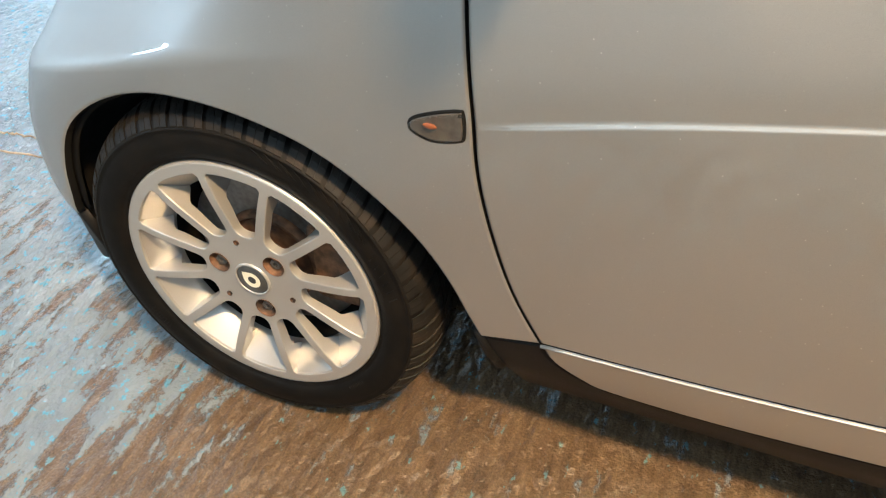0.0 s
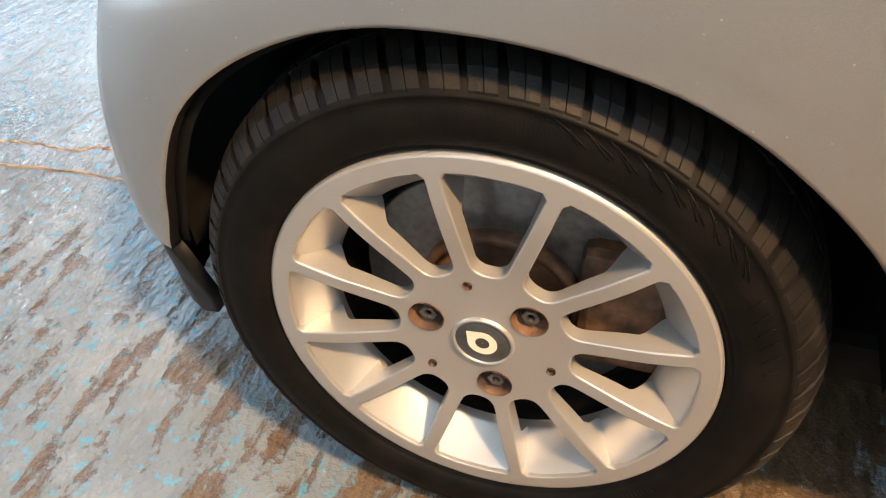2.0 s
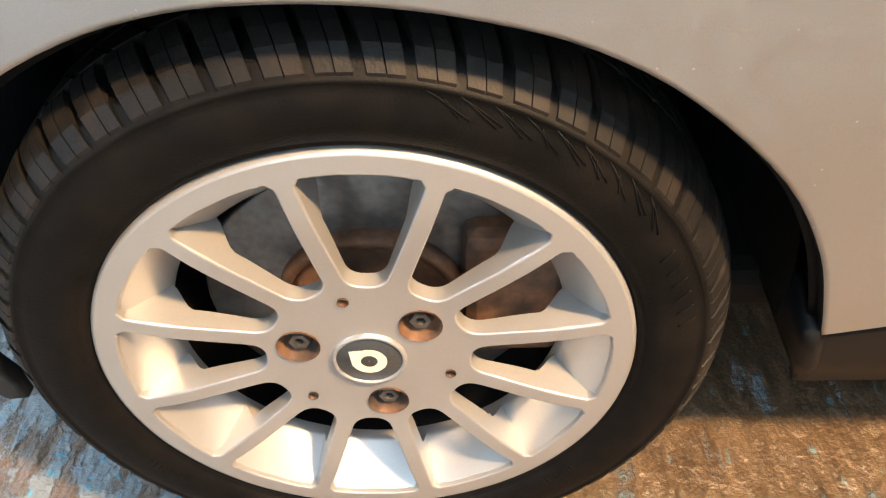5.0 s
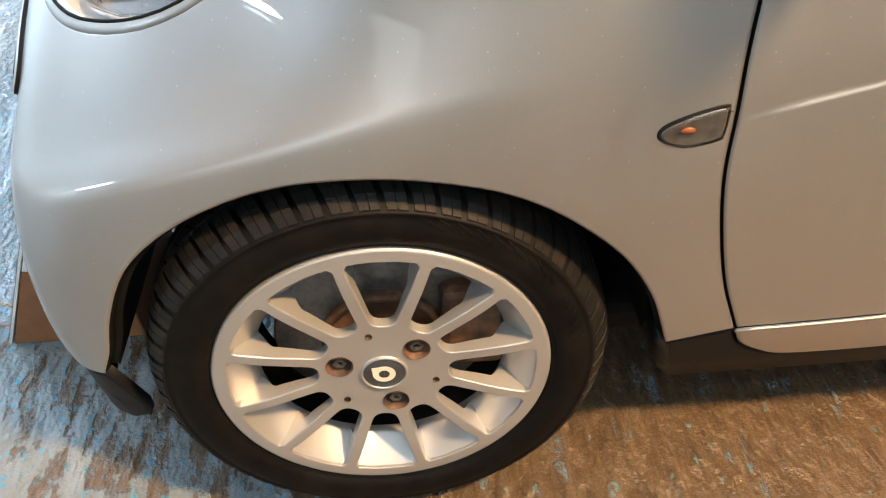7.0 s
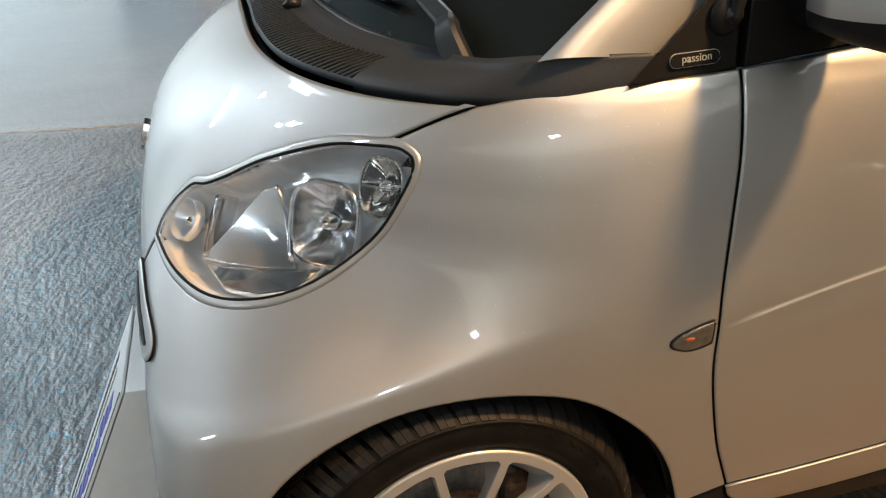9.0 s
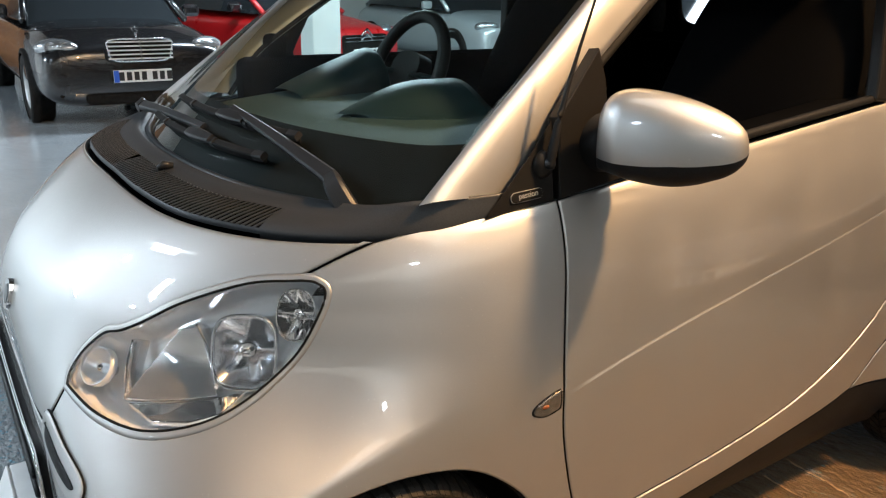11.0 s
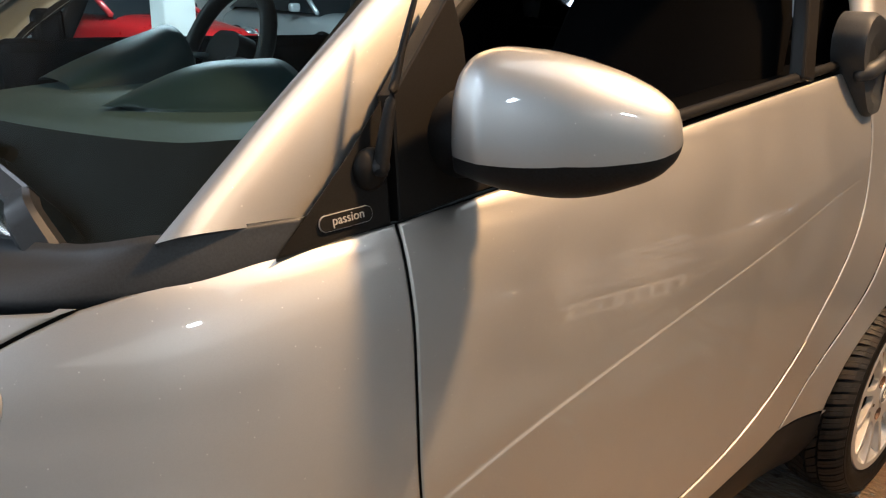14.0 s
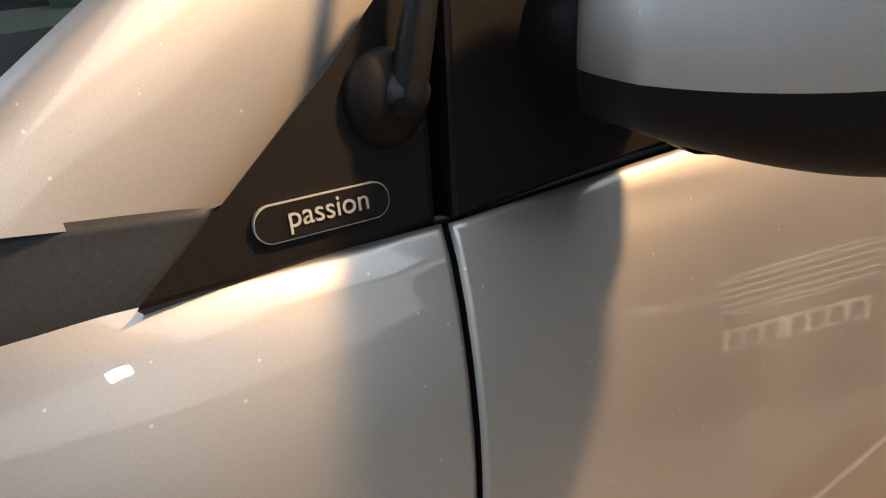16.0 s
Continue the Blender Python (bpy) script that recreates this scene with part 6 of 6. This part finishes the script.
SEAMS = ((0.010, ((-1.95, 3.14), (-1.66, 3.132), (-1.36, 3.123), (-0.96, 3.09), (-0.4, 3.06))), (0.006, ((-1.36, 3.12), (-1.363, 2.79), (-1.344, 2.48), (-1.304, 2.23), (-1.323, 2.05), (-1.40, 1.8))), (0.0042, ((-1.30, 0.42), (-1.085, 0.44), (-1.034, 0.448), (-0.92, 0.451), (-0.885, 0.470), (-0.83, 0.47), (-0.74, 0.454), (-0.67, 0.424))), (0.004, ((-1.2, 0.36), (-0.81, 0.401), (-0.67, 0.388))), (0.005, ((1.46, 0.40), (1.459, 0.159), (1.453, 0.036), (1.437, -0.093), (1.41, -0.40), (1.36, -0.9))), (0.003, ((1.33, 0.172), (1.326, 0.001), (1.31, -0.2))))
for wide, line in SEAMS:
    rs = random.Random(int(wide * 1000) + len(line))
    run = [Vector((p[0], p[1], 0)) + Vector((rs.uniform(-1, 1), rs.uniform(-1, 1), 0)) * wide * 0.9 for p in catmull(line, 10)]
    rows = []
    for k, p in enumerate(run):
        d = (run[min(k + 1, len(run) - 1)] - run[max(k - 1, 0)]).normalized()
        w = wide * rs.uniform(0.25, 1.0)
        side_v = Vector((-d.y, d.x, 0))
        rows.append([p + side_v * w + Vector((0, 0, 0.001)), p + side_v * w * 0.5 + Vector((0, 0, 0.0035)), p - side_v * w * 0.4 + Vector((0, 0, 0.003)), p - side_v * w + Vector((0, 0, 0.001))])
    v, f = loft(rows)
    structure(mesh_part("floor_crack", v, f, CRACK, None, "", False), "brown dirt-filled crack in the concrete floor", "crack")
structure(part("ceiling", box((X0 + X1) / 2, (Y0 + Y1) / 2, ZC + 0.1, X1 - X0, Y1 - Y0, 0.2), CEILING), "plain pale ceiling", "ceiling")
structure(part("wall_north", box((X0 + X1) / 2, Y1 + 0.1, ZC / 2, X1 - X0 + 0.4, 0.2, ZC), WHITE_PAINT), "white painted wall", "wall")
structure(part("wall_south", box((X0 + X1) / 2, Y0 - 0.1, ZC / 2, X1 - X0 + 0.4, 0.2, ZC), WHITE_PAINT), "white painted wall", "wall")
structure(part("wall_west", box(X0 - 0.1, (Y0 + Y1) / 2, ZC / 2, 0.2, Y1 - Y0, ZC), WHITE_PAINT), "white painted wall", "wall")
structure(part("wall_east", box(X1 + 0.1, (Y0 + Y1) / 2, ZC / 2, 0.2, Y1 - Y0, ZC), WHITE_PAINT), "white painted wall", "wall")
structure(part("wall_partition", box(-4.25, 13.45, ZC / 2, 9.5, 2.2, ZC), WHITE_PAINT), "white partition wall", "wall")
structure(part("baseboard", box(0.40, 12.34, 0.22, 0.22, 0.03, 0.44, 0.004), GREY_PAINT), "dark grey painted wall base", "baseboard")
shutter = thing("cupboard", "varnished plywood cupboard door against the wall", "cupboard", at=(-0.15, 12.3, 0))
part("cupboard_door", box(0, 0.0, 1.05, 0.84, 0.05, 1.98, 0.01), WOOD, shutter)
part("plinth", box(0, -0.01, 0.05, 0.86, 0.06, 0.10, 0.006), WOOD, shutter)
grey = thing("grey_cabinet", "tall dark grey metal cabinet against the wall", "cabinet", at=(-1.15, 12.25, 0))
part("cabinet_body", box(0, 0, 1.0, 1.05, 0.16, 1.98, 0.012), GREY_PAINT, grey)
part("cabinet_foot", box(0, 0, 0.03, 1.0, 0.12, 0.06, 0.004), BLACK_PLASTIC, grey)
structure(part("pillar", box(3.62, 7.85, ZC / 2, 0.36, 0.36, ZC, 0.02), WHITE_PAINT), "white painted square pillar", "pillar")
post = part("blue_post", box(8.9, 8.6, ZC / 2, 0.09, 0.09, ZC, 0.015), BLUE_PIPE)
structure(post, "bright blue painted steel post", "post")

# ---------------------------------------------------------------- sign wedge before the nose
sign = thing("sale_board", "white sale board with blue print leaning on a brown base", "sign", at=(-0.56, 0.482, 0))
SY0, SY1 = -0.137, 0.137


def prism(name, prof, y0, y1, material, label="", bevel=0.0):
    bm = bmesh.new()
    a = [bm.verts.new((x, y0, z)) for x, z in prof]
    b = [bm.verts.new((x, y1, z)) for x, z in prof]
    bm.faces.new(a)
    bm.faces.new(b[::-1])
    for i in range(len(prof)):
        j = (i + 1) % len(prof)
        bm.faces.new((a[i], b[i], b[j], a[j]))
    if bevel:
        bmesh.ops.bevel(bm, geom=bm.edges[:], offset=bevel, segments=2, affect="EDGES")
    return part(name, bm, material, sign, label)


prism("base", [(-0.102, 0.0), (0.125, 0.0), (0.125, 0.168), (-0.028, 0.168)], SY0, SY1, CARD, "brown hardboard base", 0.002)
prism("board", [(-0.026, 0.170), (0.125, 0.170), (0.128, 0.43), (0.094, 0.43)], SY0, SY1, SIGN_WHITE, "white board", 0.001)
lean = math.atan(0.46)
face_m = Matrix.Translation((-0.108, 0, 0.002)) @ Matrix.Rotation(lean, 4, "Y")


def on_sheet(name, y, z, w, h, material, label=""):
    bm = box(-0.0031, y, z, 0.0012, w, h)
    bmesh.ops.transform(bm, matrix=face_m, verts=bm.verts)
    return part(name, bm, material, sign, label)


bm = box(0, 0, 0.236, 0.005, SY1 - SY0, 0.472, 0.001)
bmesh.ops.transform(bm, matrix=face_m, verts=bm.verts)
part("front_sheet", bm, SIGN_WHITE, sign, "white printed front sheet")
on_sheet("printed_line", SY0 + 0.004, 0.236, 0.004, 0.464, INK_BLACK)
rnd = random.Random(5)
zz = 0.05
while zz < 0.40:
    hgt = rnd.uniform(0.020, 0.042)
    on_sheet("print_bar", -0.055 + rnd.uniform(-0.006, 0.006), zz + hgt / 2, 0.070 + rnd.uniform(-0.02, 0.02), hgt, INK_BLUE, "slanted blue print")
    zz += hgt + 0.009
zz = 0.04
while zz < 0.40:
    hgt = rnd.uniform(0.008, 0.016)
    on_sheet("print_bar", 0.025, zz + hgt / 2, 0.016, hgt, INK_OLIVE, "small olive print")
    on_sheet("print_bar", 0.075, zz + hgt / 2, 0.022, hgt, INK_BLACK, "small black print")
    zz += hgt + 0.006


# ---------------------------------------------------------------- other cars in the hall
def superform(cx, half_w, z0, z1, n=3.5, k=26, nb=None):
    """A closed section across a car at cx."""
    out, zc, hz_ = [], (z0 + z1) / 2, (z1 - z0) / 2
    for a in np.linspace(0, 2 * math.pi, k, endpoint=False):
        c, s_ = math.cos(a), math.sin(a)
        out.append((cx, half_w * math.copysign(abs(c) ** (2 / n), c), zc + hz_ * math.copysign(abs(s_) ** (2 / n), s_)))
    return out


def plate(parent, x, z, letters, band, w=0.52, h=0.111):
    p0 = part("number_plate", box(x, 0, z, 0.012, w, h, 0.004), PLATE_W, parent, "white number plate")
    if band:
        part("plate_band", box(x - 0.0068, w / 2 - 0.025, z, 0.002, 0.045, h - 0.006), PLATE_BLUE, p0)
    n = 7
    for k in range(n):
        y = (0.19 if band else 0.215) - 0.066 * k - (0.03 if k > 3 else 0)
        part("plate_bar", box(x - 0.0075, y, z, 0.002, 0.044, h * 0.68), INK_BLACK, p0)


def other_car(name, label, m, material, length, width, height, hood_z, nose_z, grille, plate_z, band, screen_x=1.05, roof_x=1.75):
    """A parked car seen from the front: nose at local x = 0, tail at +x."""
    ob = thing(name, label, "car", "parked cars")
    ob.matrix_world = m
    hw = width / 2
    st = [(0.0, 0.80, 0.30, nose_z - 0.12), (0.03, 0.90, 0.22, nose_z - 0.03), (0.12, 0.955, 0.18, nose_z + 0.02), (0.40, 0.985, 0.17, nose_z + 0.07), (0.75, 1.0, 0.17, hood_z - 0.03), (screen_x, 1.0, 0.17, hood_z), (screen_x + 0.8, 1.0, 0.17, hood_z + 0.03), (length - 0.7, 1.0, 0.18, hood_z + 0.06), (length - 0.15, 0.95, 0.20, hood_z + 0.02), (length, 0.80, 0.32, hood_z - 0.12)]
    rows = [superform(x, hw * w, z0, z1, 4.2) for x, w, z0, z1 in st]
    v, f = loft(rows, closed=True, cap=True)
    body = mesh_part("body", v, f, material, ob)
    body.modifiers.new("smooth", "SUBSURF").levels = 2
    body.modifiers["smooth"].render_levels = 2
    top = [(screen_x - 0.05, 0.86, hood_z - 0.02), (roof_x, 0.70, height - 0.02), (roof_x + 0.5, 0.68, height), (length - 1.0, 0.66, height - 0.05), (length - 0.35, 0.80, hood_z + 0.02)]
    rows = []
    for x, w, z in top:
        rows.append([(x, hw * w * u, z - 0.05 * abs(u) ** 4) for u in np.linspace(-1, 1, 15)])
    for nm, part_rows, mt in (("windscreen", rows[0:2], TINTED), ("roof", rows[1:4], material), ("rear_window", rows[3:5], TINTED)):
        v, f = loft(part_rows)
        mesh_part(nm, v, f, mt, ob)
    for sgn in (-1, 1):
        prof = [(screen_x - 0.03, 0.89, hood_z - 0.02), (roof_x, 0.715, height - 0.06), (length - 1.0, 0.67, height - 0.10), (length - 0.40, 0.86, hood_z + 0.0)]
        low = [(screen_x + 0.1, 0.95, hood_z - 0.02), (roof_x, 0.975, hood_z), (length - 1.0, 0.975, hood_z + 0.03), (length - 0.45, 0.92, hood_z + 0.02)]
        v, f = loft([[(x, sgn * hw * w, z) for x, w, z in prof], [(x, sgn * hw * w, z) for x, w, z in low]])
        mesh_part("side_window", v, f, TINTED, ob, smooth=False)
        for (a, b) in ((0, 1), (1, 2), (2, 3)):
            p_, q_ = prof[a], prof[b]
            vv, ff = sweep([(p_[0], sgn * hw * p_[1], p_[2]), (q_[0], sgn * hw * q_[1], q_[2])], 0.035, 8)
            mesh_part("window_frame", vv, ff, material, ob)
        part("door_mirror", box(screen_x + 0.32, sgn * (hw + 0.08), hood_z + 0.06, 0.10, 0.19, 0.13, 0.04, segs=3), BLACK_CAR if material is RED else material, ob)
        # headlamp
        bm = bmesh.new()
        bmesh.ops.create_uvsphere(bm, u_segments=20, v_segments=12, radius=1.0, matrix=Matrix.Translation((0.17, sgn * hw * 0.76, nose_z - 0.045)) @ Matrix.Rotation(sgn * -0.55, 4, "Z") @ Matrix.Rotation(0.25, 4, "Y") @ Matrix.Diagonal((0.09, 0.20, 0.085, 1)))
        hl_ = part("headlamp", bm, CAR_LAMP, ob, "bright headlamp", smooth=True)
        for k in (-0.07, 0.05):
            v, f = revolve([(0.005, 0.03), (0.035, 0.02), (0.055, -0.005), (0.058, -0.012)], 24)
            mm = Matrix.Translation((0.075 + 0.035 * (k > 0), sgn * (hw * 0.76 + k), nose_z - 0.045)) @ Matrix.Rotation(math.pi / 2 * -1, 4, "Z")
            mesh_part("lamp_reflector", [mm @ Vector(p_) for p_ in v], f, CHROME, hl_)
        part("fog_lamp", box(0.05, sgn * hw * 0.72, 0.33, 0.06, 0.16, 0.08, 0.02), DARK, ob)
        for wx in (0.78, length - 0.72):
            v, f = revolve([(0.20, 0.0), (0.235, -0.012), (0.29, -0.012), (0.315, 0.01), (0.318, 0.19), (0.2, 0.2)], 40)
            mm = Matrix.Translation((wx, sgn * (hw - 0.005), 0.318)) @ (Matrix.Rotation(math.pi, 4, "Z") if sgn > 0 else Matrix())
            tyre_ = mesh_part("tyre", [mm @ Vector(p_) for p_ in v], f, RUBBER, ob)
            v, f = revolve([(0.001, 0.02), (0.05, 0.012), (0.19, 0.012), (0.20, 0.0)], 40)
            mesh_part("rim", [mm @ Vector(p_) for p_ in v], f, ALLOY, tyre_)
            v, f = revolve([(0.32, -0.016), (0.36, -0.010), (0.36, 0.06)], 40)
            mesh_part("wheel_arch", [mm @ Vector(p_) for p_ in v if True], f, DARK, ob)
    if grille == "bars":
        gh, gw = 0.20, 0.60
        part("grille", box(-0.008, 0, nose_z - 0.06, 0.06, gw, gh, 0.03), DARK, ob, "dark radiator grille")
        for k in range(5):
            part("grille_bar", box(-0.042, 0, nose_z - 0.135 + 0.037 * k, 0.014, gw - 0.03, 0.013, 0.003), SATIN, ob, "bright metal bar")
        part("grille_rib", box(-0.044, 0, nose_z - 0.06, 0.016, 0.012, gh - 0.02, 0.003), CHROME, ob)
        ring = [(math.copysign(abs(math.cos(a)) ** 0.35, math.cos(a)), math.copysign(abs(math.sin(a)) ** 0.35, math.sin(a))) for a in np.linspace(0, 2 * math.pi, 49)]
        v, f = sweep([(-0.036, (gw / 2) * c_ * (0.93 + 0.07 * s_), nose_z - 0.06 + (gh / 2) * s_) for c_, s_ in ring], 0.010, 8, cap=False)
        mesh_part("grille_frame", v, f, CHROME, ob, "chrome grille surround")
        star = revolve([(0.030, -0.003), (0.034, 0.0), (0.030, 0.003)], 24)
        mesh_part("bonnet_emblem", [(0.10 + y, x, nose_z + 0.115 + z) for x, y, z in star[0]], star[1], CHROME, ob)
        for a in (90, 210, 330):
            v, f = sweep([(0.10, 0, nose_z + 0.115), (0.10, 0.032 * math.cos(radians(a)), nose_z + 0.115 + 0.032 * math.sin(radians(a)))], [0.005, 0.002], 6)
            mesh_part("bonnet_emblem", v, f, CHROME, ob)
        v, f = sweep([(0.11, 0, nose_z + 0.04), (0.10, 0, nose_z + 0.085)], 0.008, 8)
        mesh_part("bonnet_emblem", v, f, CHROME, ob)
    elif grille == "chevrons":
        part("grille", box(-0.004, 0, nose_z - 0.20, 0.05, 0.86, 0.26, 0.05), DARK, ob, "black grille opening")
        for zz in (nose_z - 0.10, nose_z - 0.145):
            part("grille_bar", box(-0.034, 0, zz, 0.014, 0.80, 0.014, 0.003), CHROME, ob, "chrome bar")
        for off in (0.0, 0.055):
            v, f = sweep([(-0.044, -0.11, nose_z - 0.135 + off), (-0.046, 0, nose_z - 0.055 + off), (-0.044, 0.11, nose_z - 0.135 + off)], 0.013, 6)
            mesh_part("grille_emblem", v, f, CHROME, ob, "chrome chevron")
    else:
        part("grille", box(-0.004, 0, nose_z - 0.10, 0.04, 0.55, 0.05, 0.02), DARK, ob, "slim dark grille")
        part("intake", box(-0.004, 0, 0.36, 0.05, 0.95, 0.20, 0.06), DARK, ob, "dark lower intake")
    part("lower_intake", box(0.004, 0, 0.27, 0.05, 1.0, 0.10, 0.03), DARK, ob)
    plate(ob, -0.048, plate_z, 7, band)
    return ob


def facing(x, y, turn=90.0):
    """Nose at x, y; turn 90 points it to -y."""
    return Matrix.Translation((x, y, 0)) @ Matrix.Rotation(radians(turn), 4, "Z")


other_car("saloon_car", "black saloon car with a chrome barred grille", facing(1.30, 6.80), BLACK_CAR, 4.6, 1.77, 1.45, 0.93, 0.76, "bars", 0.47, True, 1.25, 2.0)
other_car("hatchback_car", "red hatchback car with chrome chevrons in its grille", facing(4.5, 8.4, 112.0), RED, 3.95, 1.72, 1.46, 0.94, 0.76, "chevrons", 0.46, False)
other_car("hatchback_car", "pale silver hatchback car with swept-back headlamps", facing(7.7, 9.0, 93.0), SILVER_CAR, 3.95, 1.72, 1.48, 0.95, 0.76, "slim", 0.42, False)
other_car("hatchback_car", "pale silver car parked behind the small car", facing(6.3, 4.9, 20.0), SILVER_CAR, 4.2, 1.75, 1.48, 0.95, 0.76, "slim", 0.45, False)
other_car("saloon_car", "dark brown saloon car facing the small car's flank", facing(2.55, -1.40, -32.0), BROWN_CAR, 4.6, 1.78, 1.45, 0.93, 0.76, "bars", 0.47, False, 1.25, 2.0)

# ---------------------------------------------------------------- ceiling lamps
def tube_lamp(x, y, turn, length=2.4, z=3.60):
    ob = thing("ceiling_lamp", "white fluorescent batten added out of view below the ceiling", "lamp", "ceiling lamps", at=(x, y, z))
    ob.rotation_euler = (0, 0, radians(turn))
    part("housing", box(0, 0, 0.05, length, 0.14, 0.06, 0.01), WHITE_PAINT, ob)
    for yy in (-0.035, 0.035):
        v, f = sweep([(-length / 2 + 0.04, yy, 0), (length / 2 - 0.04, yy, 0)], 0.013, 10)
        mesh_part("tube", v, f, TUBE, ob, "glowing tube")
    for xx in (-length * 0.35, length * 0.35):
        part("hanger", box(xx, 0, 0.185, 0.012, 0.012, 0.23), IRON, ob)


TUBE = glow("tube_glow", (0.95, 0.97, 1.0), 9.0)
# unseen battens, added where the fill and west lights hang
for x, y, turn in ((-5.6, 8.0, 0), (-6.8, -1.2, 0), (-2.6, 3.2, 90), (3.6, 7.2, 0), (7.5, 6.5, 0)):
    tube_lamp(x, y, turn)


def spot_lamp(x, y, z=3.42):
    ob = thing("ceiling_spot", "round bright downlight hung below the ceiling", "lamp", "ceiling spots", at=(x, y, z))
    v, f = revolve([(0.001, 0.0), (0.16, 0.0), (0.18, -0.03), (0.185, 0.03), (0.05, 0.09), (0.02, 0.10), (0.02, 0.475)], 32)
    mesh_part("housing", [(a, c, b) for a, b, c in v], f, WHITE_PAINT, ob)
    v, f = revolve([(0.001, -0.004), (0.150, -0.004), (0.155, 0.0)], 32)
    mesh_part("lens", [(a, c, b) for a, b, c in v], f, TUBE, ob, "glowing lens")


for x, y in ((-3.4, 4.5), (-4.7, 2.4)):
    spot_lamp(x, y)

# light boxes let into the ceiling over the lane
BOX_GLOW = glow("light_box_glow", (1.0, 0.955, 0.89), 2.0)
BAY_GLOW = glow("bay_light_glow", (1.0, 0.89, 0.75), 1.1)
light_box = thing("light_box", "square white diffuser light box below the ceiling", "lamp", "light boxes", at=(-0.05, -3.90, 3.80))
part("housing", box(0, 0, 0.055, 1.06, 1.28, 0.09, 0.008), WHITE_PAINT, light_box)
part("diffuser", box(0, 0, 0.004, 1.05, 1.27, 0.010), BOX_GLOW, light_box, "glowing white diffuser")
for ix, iy in [(ix, iy) for ix in range(4) for iy in range(4)][1:]:
    copy_thing(light_box, pose(-0.05 + 1.08 * ix, -3.90 + 1.30 * iy, 3.80))
# brighter boxes in rows over the south bay
bay_box = thing("light_box", "bright white diffuser light box below the ceiling", "lamp", "bay light boxes", at=(-7.61, -11.70, 3.80))
part("housing", box(0, 0, 0.055, 1.06, 1.28, 0.09, 0.008), WHITE_PAINT, bay_box)
part("diffuser", box(0, 0, 0.004, 1.05, 1.27, 0.010), BAY_GLOW, bay_box, "glowing white diffuser")
for ix, iy in [(ix, iy) for ix in range(12) for iy in range(5)][1:]:
    copy_thing(bay_box, pose(-7.61 + 1.08 * ix, -11.70 + 1.30 * iy, 3.80))
# the third housing is added only to carry the south fill
for x, y, z in ((1.6, -1.1, 3.26), (-4.0, 1.75, 3.26), (-1.6, -5.4, 3.46)):
    flood = thing("flood_lamp", "small dark floodlight hung from the ceiling", "lamp", "flood lamps", at=(x, y, z))
    part("housing", box(0, 0, 0.03, 0.34, 0.30, 0.06, 0.012), GREY_PAINT, flood)
    part("hanger", box(0, 0, (3.9 - z) / 2 + 0.03, 0.02, 0.02, 3.9 - z - 0.06), IRON, flood)
